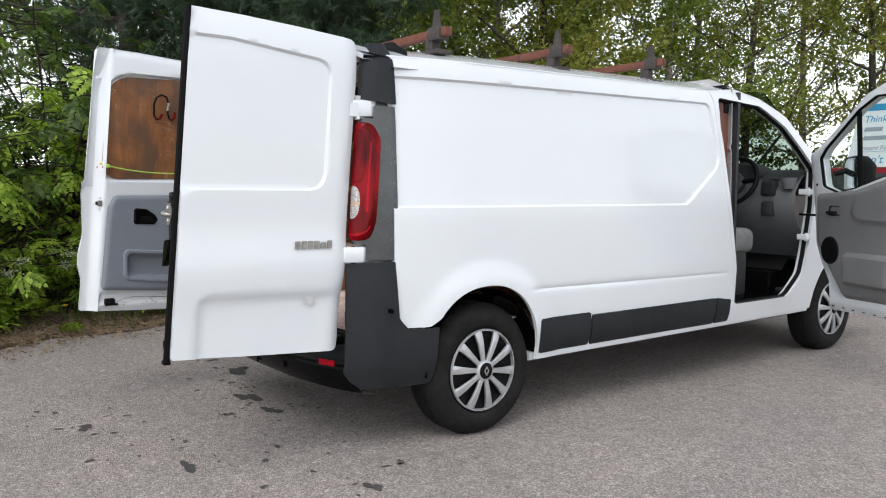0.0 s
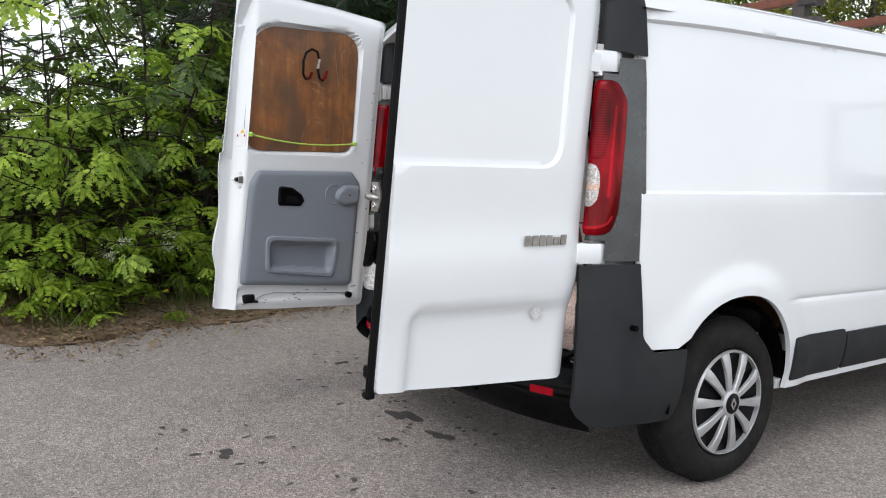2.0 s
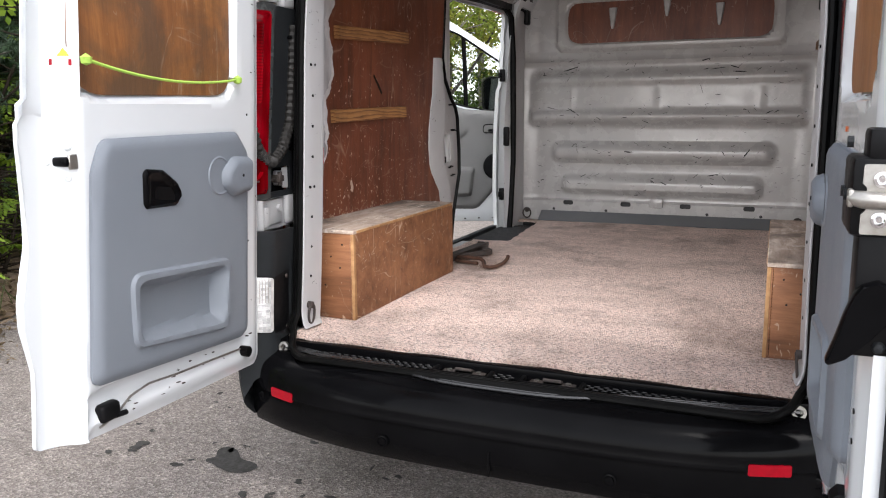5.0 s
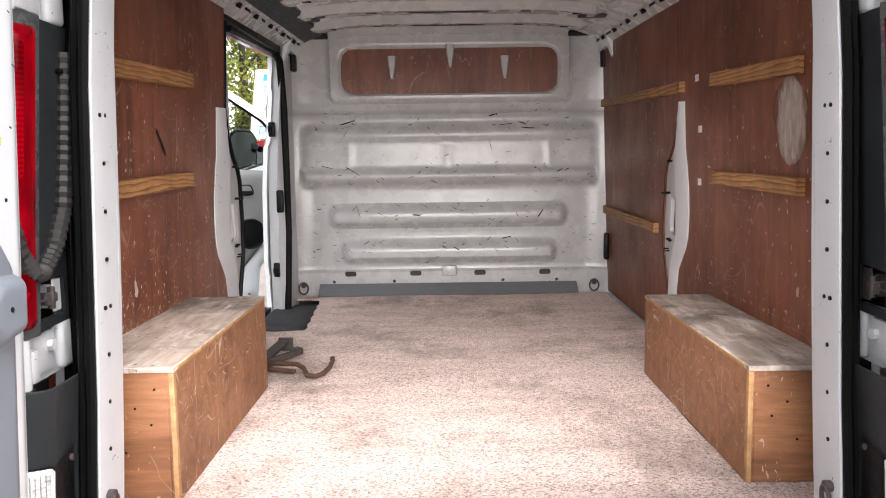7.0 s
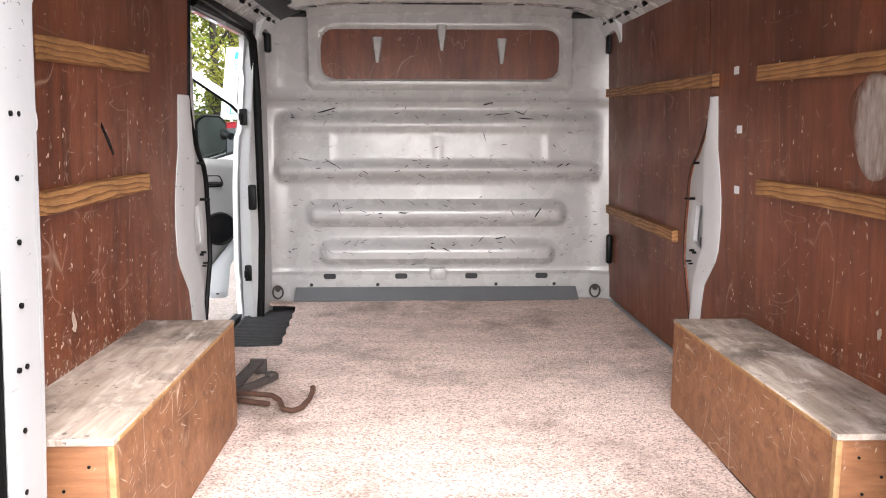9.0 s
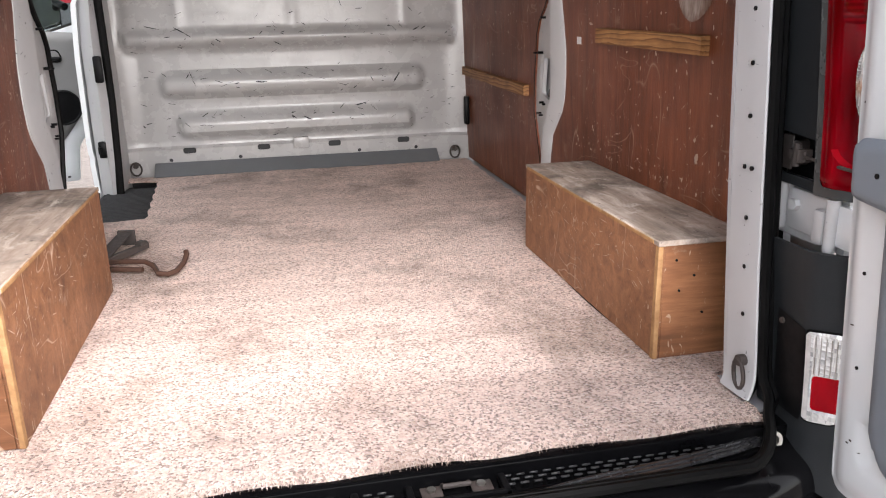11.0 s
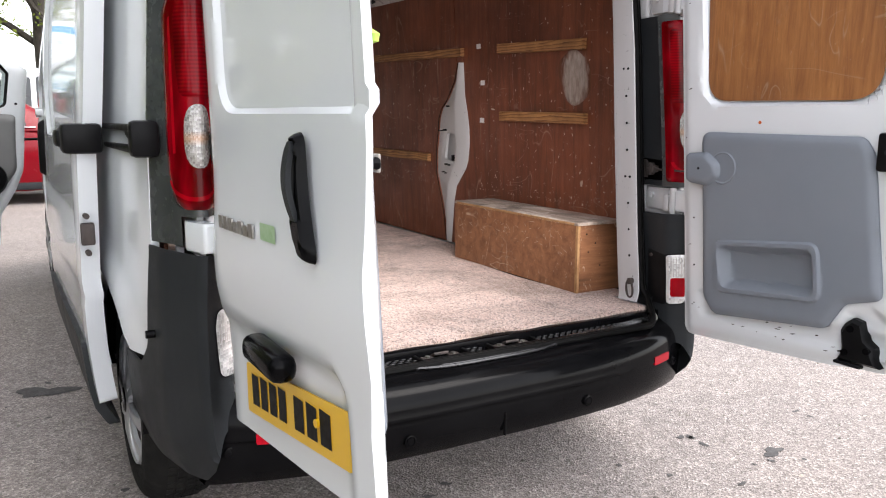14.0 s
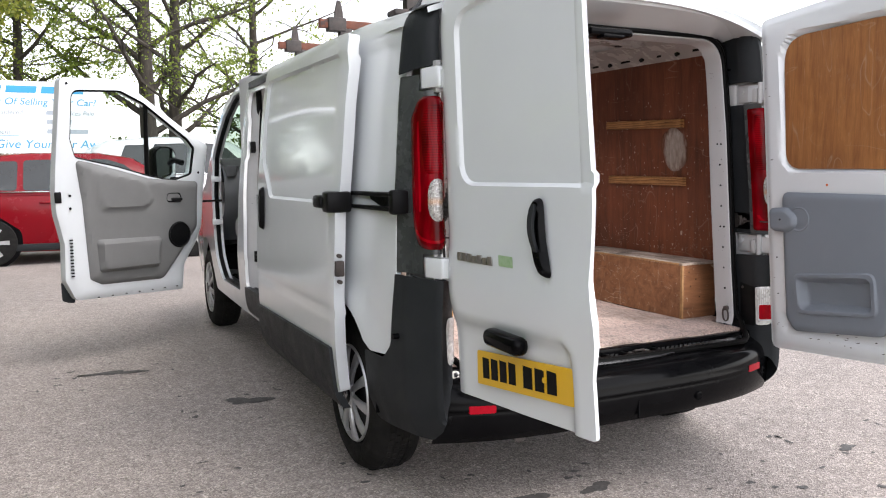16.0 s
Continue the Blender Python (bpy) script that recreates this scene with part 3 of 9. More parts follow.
side_out = [(0.350, 1.795), (1.3, 1.81), (2.74, 1.832), (2.76, 1.6), (2.80, 1.36), (2.87, 1.0), (2.925, 0.70), (2.915, 0.5), (2.905, 0.345), (1.19, 0.335)] + [q for q in ARCH[1:] if q[0] > 0.86 or q[1] > 0.578] + [(0.52, 0.572), (0.385, 0.572), (0.356, 0.62), (0.347, 0.85)]
slide_hole = rounded([(1.84, 0.50), (2.745, 0.50), (2.735, 1.10), (2.725, 1.735), (1.84, 1.72)], [0.09, 0.06, 0.0, 0.06, 0.09])
SIDE_LINES = press_lines(RECESS, 0.011, 0.375) + [[(u, 0.70 - 0.01 * (u - 1.1) + dz) for u in (1.12, 2.0, 2.88)] for dz in (-0.014, -0.006, 0.0, 0.006, 0.014)]
part("side_panel", facing(sheet(side_out, lambda u, v: (side_x(u, v), u, v), step=0.024, thick=(-0.02, 0, 0), lines=SIDE_LINES), (1, 0, 0)), "paint", van, "white pressed side panel with a raised crease")
part("side_panel", facing(sheet(side_out, lambda u, v: (-side_x(u, v), u, v), [slide_hole], step=0.024, thick=(0.02, 0, 0)), (-1, 0, 0)), "paint", van, "white pressed side panel round the sliding door opening")

# front wings with the cab door openings
front_out = [(2.745, 1.832), (3.05, 1.862), (3.3, 1.82), (3.6, 1.705), (4.01, 1.41), (4.30, 1.16), (4.72, 1.03), (5.02, 0.90), (5.10, 0.62), (5.08, 0.36), (4.735, 0.36)]
front_out += [(4.348 + 0.385 * math.cos(math.pi * i / 20), 0.36 + 0.37 * math.sin(math.pi * i / 20)) for i in range(1, 20)] + [(3.96, 0.36), (2.906, 0.345), (2.926, 0.70), (2.872, 1.0), (2.803, 1.36), (2.763, 1.6)]
cab_hole = rounded([(2.955, 0.47), (3.62, 0.47), (3.80, 0.62), (3.93, 1.10), (3.96, 1.36), (3.58, 1.64), (3.28, 1.765), (2.80, 1.79), (2.80, 1.6), (2.84, 1.36), (2.905, 1.0), (2.96, 0.70)], [0.05, 0.12, 0.1, 0.1, 0.05, 0.1, 0.1, 0.05, 0, 0, 0, 0])
wing = facing(sheet(front_out, lambda u, v: (side_x(u, v, False), u, v), [cab_hole], step=0.04, thick=(-0.07, 0, 0)), (1, 0, 0))
part("front_wing", wing, "paint", van, "white front wing and door frame")
part("front_wing", mirror_x(wing), "paint", van, "white front wing and door frame")
for s in (1, -1):
    p3 = [(s * (float(side_x(np.array(u), np.array(v), False)) - 0.035), u, v) for u, v in resample(cab_hole, 0.05)]
    part("door_seal", tube(p3, 0.016, 8, True), "rubber", van)

# roof skin, from the rear edge to the windscreen
RY = smooth_table([(0.2, 1.79), (1.3, 1.81), (2.74, 1.832), (3.05, 1.862), (3.3, 1.82), (3.6, 1.705)], 0.1)
RC = smooth_table([(0.2, 0.10), (1.0, 0.125), (2.7, 0.125), (3.05, 0.10), (3.6, 0.13)], 0.2)


def roof_ring(y, drop=0.0, inset=0.0, n=33):
    out = []
    ze, c = float(RY(y)) - 0.006, float(RC(y)) + 0.006
    xe = (float(side_x(np.array(y), np.array(min(ze, 1.86)), False)) + 0.003 if y > 0.33 else 0.79) - inset
    for i in range(n):
        x = -1 + 2 * i / (n - 1)
        x = math.sin(x * math.pi / 2)
        out.append((xe * x, y + 0.05 * (1 - x * x) * (y < 0.4) * -0.6, ze - drop + c * (1 - abs(x) ** 2.8)))
    return out


ys = [0.235, 0.26, 0.325, 0.336, 0.5] + [0.8 + 0.3 * i for i in range(8)] + [3.05, 3.15, 3.3, 3.45]
top, low = [roof_ring(y) for y in ys], [roof_ring(y, 0.018, 0.004) for y in ys]
part("roof", facing(join(loft(top, False), (loft(low, False)[0], [f[::-1] for f in loft(low, False)[1]]), loft([top[0], low[0]], False), loft([low[-1], top[-1]], False)), (0, 0, 1)), "paint", van, "white roof skin with faint cross ribs")

# windscreen, bonnet and nose
def wind(t):
    y, ze = 3.45 + 1.0 * t, 1.86 - 0.72 * t
    return [((-0.78 - 0.06 * t) * math.cos(math.pi * i / 16), y + 0.16 * math.sin(math.pi * i / 16), ze + (0.07 + 0.06 * t) * math.sin(math.pi * i / 16)) for i in range(17)]


ws = loft([wind(i / 8) for i in range(9)], False)
wso = part("windscreen", ws, "screen_glass", van, "raked windscreen glass")
wso.visible_shadow = False


def nose(t):
    y, ze, w = 4.42 + 0.72 * t, 1.17 - 0.20 * t - 0.14 * t ** 3, 0.86 - 0.14 * t * t
    return [(-w * math.cos(math.pi * i / 16), y + (0.08 + 0.1 * t) * math.sin(math.pi * i / 16) - 0.25 * t * (1 - math.sin(math.pi * i / 16)), ze + (0.05 - 0.03 * t) * math.sin(math.pi * i / 16)) for i in range(17)]


part("bonnet", loft([nose(i / 8) for i in range(9)], False), "paint", van, "short white bonnet")
fb = [[(-(0.86 - o) * math.cos(math.pi * i / 20), 4.66 + (0.52 - o) * math.sin(math.pi * i / 20) ** 0.7, z) for i in range(21)] for z, o in ((0.26, 0.06), (0.34, 0.0), (0.55, -0.01), (0.70, 0.02), (0.86, 0.06))]
part("front_bumper", loft(fb, False), "plastic", van, "dark grey front bumper")

# sills: dark rubbing strips and white lower edge
for s in (1, -1):
    for a, b in ((1.205, 1.585), (1.60, 2.74), (2.755, 2.90)):
        if s < 0 and a > 1.7:
            continue
        z1 = 0.545 if b < 1.7 else 0.53
        g = sheet(rounded([(a, 0.365), (b, 0.365), (b, z1 - 0.02 * (a > 2)), (a, z1)], 0.012, 3), lambda u, v: (s * (side_x(u, v) + 0.016 - 0.012 * np.clip(np.abs(v - 0.455) / 0.09, 0, 1) ** 4), u, v), step=0.05, thick=(-s * 0.03, 0, 0))
        part("rubbing_strip", facing(g, (s, 0, 0)), "plastic", van, "dark grey plastic rubbing strip")
    part("sill", facing(sheet([(1.18, 0.325), (3.97, 0.335), (3.97, 0.37), (1.18, 0.365)], lambda u, v: (s * (side_x(u, v, False) - 0.02), u, v), step=0.05, thick=(-s * 0.10, 0, 0)), (s, 0, 0)), "paint", van, "white lower sill edge")

# underbody and wheel housings
part("underbody", join(span((-0.80, 0.24, 0.30), (0.80, 0.52, 0.50)), span((-0.62, 0.5, 0.27), (0.62, 1.22, 0.50)), span((-0.80, 1.2, 0.30), (0.80, 3.95, 0.47), 0.03), span((-0.6, 3.9, 0.24), (0.6, 4.8, 0.6), 0.03)), "black", van, "dark underbody")
for cy, sx0 in ((0.86, 0.62), (4.348, 0.60)):
    for s in (1, -1):
        ring = lambda x, r: [(s * x, cy + r * math.cos(math.pi * i / 20), 0.33 + (r + 0.04) * math.sin(math.pi * i / 20)) for i in range(21)]
        part("wheel_housing", loft([ring(0.895 if cy < 2 else 0.86, 0.35), ring(sx0, 0.36), ring(sx0 - 0.01, 0.02)], False), "black", van, "black wheel arch liner")
part("rear_axle", join(rod((-0.8, 0.86, 0.32), (0.8, 0.86, 0.32), 0.05), span((-0.2, 0.35, 0.24), (0.25, 0.6, 0.36), 0.04)), "black", van)
part("exhaust", rod((-0.45, 0.2, 0.27), (-0.45, 1.6, 0.27), 0.03), "darksteel", van)


# dark liners inside the rear wheel arches
for s in (1, -1):
    part("wheel_arch_liner", loft([[(s * x, 0.86 + r * math.cos(math.pi * i / 20), 0.33 + r * 0.98 * math.sin(math.pi * i / 20)) for i in range(21)] for x, r in ((0.868, 0.372), (0.80, 0.365), (0.635, 0.355), (0.632, 0.02))], False), "black", van, "black wheel arch liner")

# ---- wheels ----
def wheel(at, s, steer=0.0):
    w = part("wheel", ([(0, 0, 0), (0.001, 0, 0), (0, 0.001, 0)], [(0, 1, 2)]), "black", van)
    w.matrix_basis = Matrix.Translation(at) @ pose(0, 0, 0, 0, 0, steer) @ (pose(0, 0, 0, 0, 90, 0) if s > 0 else pose(0, 0, 0, 0, -90, 0))
    R = 0.323
    prof = [(0.205, 0.045), (0.215, 0.062), (0.235, 0.070), (0.275, 0.066), (0.298, 0.055), (0.313, 0.035), (R, 0.015), (R, -0.09), (0.316, -0.12), (0.28, -0.14), (0.21, -0.12)]
    part("tyre", lathe([(r, h - 0.03) for r, h in prof], 72, None, False), "tyre", w, "black tyre with worn tread")
    blocks = []
    for row, h in enumerate((0.012, -0.016, -0.044, -0.072)):
        for i in range(60):
            a = 2 * math.pi * (i + 0.5 * (row % 2)) / 60
            blocks.append(box((R + 0.0005, 0, h - 0.03 - 0.008), (0.006, 0.026, 0.020), 0, m=pose(0, 0, 0, 0, 0, math.degrees(a)) @ Matrix.Shear("XZ", 4, (0, 0)) ))
    part("tread", join(*blocks), "tyre", w, kind="stuff", smooth=False)
    part("rim", lathe([(0.212, 0.02), (0.205, 0.028), (0.19, 0.0), (0.05, -0.01), (0.0, -0.01)], 48, None, False), "ink", w, "dark steel rim behind the cover")
    part("hubcap", lathe([(0.191, 0.018), (0.195, 0.036), (0.200, 0.036), (0.206, 0.022)], 60, None, False), "silver", w, "thin silver rim of the wheel cover, scuffed")
    part("cover_dish", lathe([(0.203, 0.022), (0.150, 0.012), (0.05, 0.018)], 48, None, False), "ink", w, "black dish between the spokes")
    for i in range(10):
        a = 2 * math.pi * (i + 0.3) / 10
        v = []
        for r, hw, h in ((0.046, 0.0105, 0.046), (0.09, 0.0125, 0.048), (0.14, 0.0165, 0.046), (0.178, 0.0205, 0.040), (0.196, 0.0215, 0.034)):
            v.append([(r, -hw, h - 0.014), (r, -hw, h - 0.003), (r, -hw * 0.8, h), (r, hw * 0.8, h), (r, hw, h - 0.003), (r, hw, h - 0.014)])
        part("cover_spoke", moved(loft(v), pose(0, 0, 0, 0, 0, math.degrees(a))), "silver", w)
    part("hub_cover", lathe([(0.052, 0.034), (0.052, 0.046), (0.045, 0.051)], 32), "silver", w)
    part("centre_badge", join(lathe([(0.040, 0.0512), (0.036, 0.054), (0, 0.054)], 28), ), "ink", w, "black centre disc")
    d = rounded([(0.026, 0), (0, 0.017), (-0.026, 0), (0, -0.017)], 0.002, 2)
    di = rounded([(0.013, 0), (0, 0.008), (-0.013, 0), (0, -0.008)], 0.001, 2)
    part("diamond", sheet(d, lambda u, v: (u, v, u * 0 + 0.0545), [di], step=0.02, thick=(0, 0, 0.002)), "chrome", w)
    return w


wheel((0.855, 0.86, 0.320), 1)
wheel((-0.845, 0.85, 0.320), -1)
wheel((0.835, 4.348, 0.320), 1, 0)
wheel((-0.855, 4.348, 0.320), -1, 0)


# ---- rear end ----
def yr(z):
    """The rear face leans forward towards the roof."""
    return 0.17 + 0.08 * (z - 0.9)


def plan_curve(pts, radius):
    """A plan line with rounded corners: a function from length along it to x, y."""
    out, k = [pts[0]], len(pts)
    for i in range(1, k - 1):
        p, a, b = Vector(pts[i]), Vector(pts[i - 1]), Vector(pts[i + 1])
        u, v = (a - p).normalized(), (b - p).normalized()
        s, e = p + u * radius, p + v * radius
        out += [tuple(s * (1 - t) ** 2 + p * 2 * t * (1 - t) + e * t * t) for t in [j / 8 for j in range(9)]]
    out.append(pts[-1])
    o = np.array(out)
    L = np.concatenate([[0], np.cumsum(np.hypot(*np.diff(o, axis=0).T))])
    return (lambda s: (np.interp(s, L, o[:, 0]), np.interp(s, L, o[:, 1]))), L[-1]


for s in (1, -1):
    # corner column: from the flank beside the opening round to the side panel
    cur, length = plan_curve([(0.738, 0.10), (0.744, 0.048), (0.768, 0.004), (0.800, 0.014), (0.838, 0.105), (0.879, 0.182)], 0.016)

    def col(u, v, grow=0.0):
        x, y = cur(u)
        k = SX(v) - 0.918
        w, w2 = np.clip((u - 0.05) / 0.05, 0, 1), np.clip((u - 0.12) / 0.05, 0, 1)
        w3 = np.clip((u - 0.20) / 0.10, 0, 1)
        return s * (x + k * (0.45 + 0.55 * w3) + grow * (w - 1 + 0.85 * w2)), y + yr(v) * (1 - w3) + 0.195 * w3 - grow * w * (1 - 0.5 * w2), v

    out_way = (s * 0.5, -1, 0)
    part("corner_pillar", facing(sheet(rounded([(0.03, 0.955), (0.175, 0.955), (0.175, 0.885), (length - 0.024, 0.885), (length - 0.024, 1.565), (0.175, 1.565), (0.175, 1.51), (0.03, 1.51)], 0.004, 2), lambda u, v: col(u, v), step=0.02, thick=(0, 0.012, 0)), out_way), "pillar_grey", van, "grey rear corner trim round the lamp")
    part("corner_cap", facing(sheet(rounded([(0.03, 1.605), (length - 0.024, 1.572), (length - 0.024, 1.79), (length - 0.09, 1.85), (0.11, 1.845), (0.03, 1.78)], [0.01, 0.01, 0.04, 0.04, 0.04, 0.04], 5), lambda u, v: col(u, v, 0.008 - 0.035 * np.clip((v - 1.72) / 0.13, 0, 1) ** 2), step=0.016, thick=(0, 0.02, 0)), out_way), "plastic", van, "dark grey upper corner cap")
    # lamp: wraps round the corner
    lens_out = rounded([(0.046, 0.972), (0.184, 0.972), (0.204, 1.05), (0.210, 1.30), (0.208, 1.42), (0.165, 1.492), (0.046, 1.488)], [0.010, 0.06, 0.06, 0.06, 0.07, 0.05, 0.010])
    lamp = part("rear_lamp", facing(sheet(lens_out, lambda u, v: col(u, v, 0.003 + 0.012 * np.clip(away(lens_out, u, v) / 0.02, 0, 1) ** 0.5), step=0.008, thick=(0, 0.01, 0)), out_way), "red_lens", van, "red tail lamp with a clear lower oval")
    oval = [(0.112 + 0.030 * math.copysign(abs(math.cos(a)) ** 0.8, math.cos(a)), 1.14 + 0.072 * math.copysign(abs(math.sin(a)) ** 0.8, math.sin(a))) for a in [2 * math.pi * i / 32 for i in range(32)]]
    part("clear_oval", facing(sheet(oval, lambda u, v: col(u, v, 0.0155 + 0.003 * np.clip(away(oval, u, v) / 0.012, 0, 1)), step=0.008), out_way), "oval_lens", lamp, "clear ribbed lens with an amber bulb")
    bow = [(0.125 + 0.066 * math.cos(a), 1.045 + 0.052 * math.sin(a)) for a in [math.pi * (1.05 + 0.9 * i / 14) for i in range(15)]]
    low_bow = bow + [(0.125 + 0.058 * math.cos(a), 1.045 + 0.042 * math.sin(a)) for a in [math.pi * (1.95 - 0.9 * i / 14) for i in range(15)]]
    part("bright_bow", facing(sheet(low_bow, lambda u, v: col(u, v, 0.0158 + 0 * u), step=0.008), out_way), "bright_red", lamp, "brighter red bow")
    # upper chamber with fine level prisms, and a narrow bright strip beside it
    chamber = rounded([(0.066, 1.228), (0.150, 1.228), (0.158, 1.30), (0.160, 1.41), (0.140, 1.462), (0.066, 1.462)], [0.012, 0.02, 0.05, 0.05, 0.03, 0.012], 5)
    part("ribbed_chamber", facing(sheet(chamber, lambda u, v: col(u, v, 0.0152 + 0.0014 * np.clip(away(chamber, u, v) / 0.008, 0, 1)), step=0.008), out_way), "ribbed_red", lamp, "darker ribbed upper chamber")
    strip = rounded([(0.164, 1.10), (0.172, 1.10), (0.176, 1.40), (0.168, 1.41)], 0.003, 3)
    part("light_strip", facing(sheet(strip, lambda u, v: col(u, v, 0.0156 + 0 * u), step=0.008), out_way), "bright_red", lamp, "bright red strip")
    # flank towards the load space: dark plastic, with the hole of the check strap
    fx = lambda v: 0.758 + 0.45 * (SX(v) - 0.918)
    hole = rounded([(0.255, 0.972), (0.385, 0.972), (0.385, 1.046), (0.258, 1.040)], 0.01, 3)
    part("corner_flank", facing(sheet([(0.245, 0.955), (0.425, 0.955), (0.44, 1.51), (0.27, 1.51)], lambda u, v: (s * (fx(v) - 0.011 + 0.012 * np.clip((u - 0.235) / 0.1, 0, 1)), u, v), [hole], step=0.06, thick=(s * 0.008, 0, 0)), (-s, 0, 0)), "plastic", van, "dark plastic flank beside the door gutter")
    part("upper_flank", facing(sheet([(0.26, 1.605), (0.45, 1.605), (0.45, 1.80), (0.26, 1.80)], lambda u, v: (s * (fx(v) - 0.002), u, v), step=0.06, thick=(s * 0.008, 0, 0)), (-s, 0, 0)), "plastic", van)
    part("strap_recess", facing(sheet([(0.24, 0.955), (0.40, 0.955), (0.40, 1.06), (0.24, 1.06)], lambda u, v: (s * (fx(v) + 0.035), u, v), step=0.06), (-s, 0, 0)), "ink", van)
    part("strap_mount", join(span((s * 0.768, 0.345, 0.985), (s * 0.80, 0.368, 1.03), 0.006), span((s * 0.764, 0.350, 0.978), (s * 0.768, 0.38, 1.04), 0.002, 1)), "jamb" if s < 0 else "darksteel", van, "strap mount, rusty round its bolts")
    part("check_strap", join(span((s * 0.752, 0.300, 1.000), (s * 0.758, 0.345, 1.018), 0.002, 1), span((s * 0.742, 0.305, 0.998), (s * 0.772, 0.312, 1.022), 0.002, 1), rod((s * 0.755, 0.325, 0.99), (s * 0.755, 0.325, 1.03), 0.007, n=10), rod((s * 0.755, 0.31, 1.009), (s * 0.728, 0.03, 1.012), 0.003, n=8)), "darksteel", van, "steel door check strap with its pin")
    # white hinge pockets
    for hz in (0.910, 1.5525):
        xp = float(fx(hz))
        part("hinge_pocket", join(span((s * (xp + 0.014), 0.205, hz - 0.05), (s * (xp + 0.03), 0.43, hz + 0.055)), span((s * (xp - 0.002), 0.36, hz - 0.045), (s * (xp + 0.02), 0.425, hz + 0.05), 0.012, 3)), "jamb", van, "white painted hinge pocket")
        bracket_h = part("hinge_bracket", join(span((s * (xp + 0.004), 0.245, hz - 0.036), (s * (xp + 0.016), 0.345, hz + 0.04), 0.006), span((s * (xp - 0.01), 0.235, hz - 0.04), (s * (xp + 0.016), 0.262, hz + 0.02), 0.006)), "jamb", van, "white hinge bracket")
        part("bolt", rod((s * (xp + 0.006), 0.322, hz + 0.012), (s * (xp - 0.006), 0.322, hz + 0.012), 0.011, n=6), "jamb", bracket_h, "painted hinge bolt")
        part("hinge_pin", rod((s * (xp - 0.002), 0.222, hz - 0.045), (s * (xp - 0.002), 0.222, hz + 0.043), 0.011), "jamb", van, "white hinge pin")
        kx = 0.45 * (float(SX(hz)) - 0.918)
        plan = rounded([(0.755, -0.035), (0.788, -0.033), (0.814, 0.045), (0.808, 0.075), (0.760, 0.075)], [0.004, 0.012, 0.012, 0.004, 0.004], 4)
        part("hinge_cover", loft([[(s * (0.785 + (x - 0.785) * k + kx), yr(hz) + 0.04 + (y - 0.04) * k, z) for x, y in (plan if s > 0 else plan[::-1])] for z, k in ((hz - 0.034, 0.94), (hz - 0.030, 1.0), (hz + 0.028, 1.0), (hz + 0.034, 0.93))]), "paint", van, "white hinge cover")
    # lower bumper corner, wrapping from the flank round to the wheel arch
    cur2, len2 = plan_curve([(0.742 if s > 0 else 0.730, 0.345), (0.733 if s > 0 else 0.718, 0.207), (0.772, 0.155), (0.800, 0.130), (0.866, 0.26), (0.900, 0.42), (0.912, 0.60)], 0.015)

    def low(u, v, grow=0.0):
        x, y = cur2(u)
        b = np.clip((v - 0.60) / 0.25, -1, 1)
        w, w2 = np.clip((u - 0.11) / 0.04, 0, 1), np.clip((u - 0.19) / 0.05, 0, 1)
        return s * (x - 0.010 * b * b - 0.035 * np.clip((0.44 - v) / 0.14, 0, 1) ** 2 + grow * (-1 + 0.3 * w + 1.2 * w2)), y - 0.02 * (0.6 - v) + 0.05 * np.clip((0.44 - v) / 0.14, 0, 1) ** 2 * (1 - w2) - grow * 0.7 * w, v

    s1 = len2 - 0.252
    s2 = len2 - 0.055
    lowout = rounded([(0, 0.46), (0.13, 0.45), (0.20, 0.43), (0.27, 0.345), (0.33, 0.303), (s2, 0.298), (s2 + 0.012, 0.566), (s1 + 0.05, 0.566), (s1, 0.62), (s1 - 0.02, 0.878), (0.17, 0.868), (0, 0.862)], [0.01, 0.02, 0.04, 0.04, 0.04, 0.03, 0.01, 0.04, 0.05, 0.01, 0.03, 0.01])
    part("bumper_corner", facing(sheet(lowout, lambda u, v: low(u, v), step=0.018, thick=(s * 0.006, 0.012, 0)), (s * 0.3, -1, 0)), "plastic", van, "dark grey bumper corner, scraped")
    fogo = rounded([(0.138, 0.566), (0.200, 0.572), (0.212, 0.70), (0.204, 0.738), (0.134, 0.730)], [0.012, 0.03, 0.03, 0.02, 0.012], 5)
    part("fog_surround", facing(sheet([(0.172 + (p - 0.172) * 1.10, 0.65 + (q - 0.65) * 1.04) for p, q in fogo], lambda u, v: low(u, v, 0.002), step=0.012), (s * 0.2, -1, 0)), "ink", van)
    fog = part("fog_lamp", facing(sheet(fogo, lambda u, v: low(u, v, 0.004 + 0.003 * np.clip(away(fogo, u, v) / 0.008, 0, 1)), step=0.010), (s * 0.2, -1, 0)), "fog_lens", van, "clear lower lamp with a red lower half" if s > 0 else "clear ribbed lower lamp")
    part("lens_border", facing(sheet(rounded([(0.139, 0.572), (0.147, 0.573), (0.143, 0.727), (0.135, 0.726)], 0.003, 2), lambda u, v: low(u, v, 0.0082), step=0.02), (s * 0.2, -1, 0)), "clear_lens", fog)
    if s > 0:
        redo = rounded([(0.150, 0.592), (0.198, 0.596), (0.204, 0.660), (0.149, 0.655)], 0.008, 3)
        part("red_lens", facing(sheet(redo, lambda u, v: low(u, v, 0.0084), step=0.012), (s * 0.2, -1, 0)), "bright_red", fog, "red fog lens")
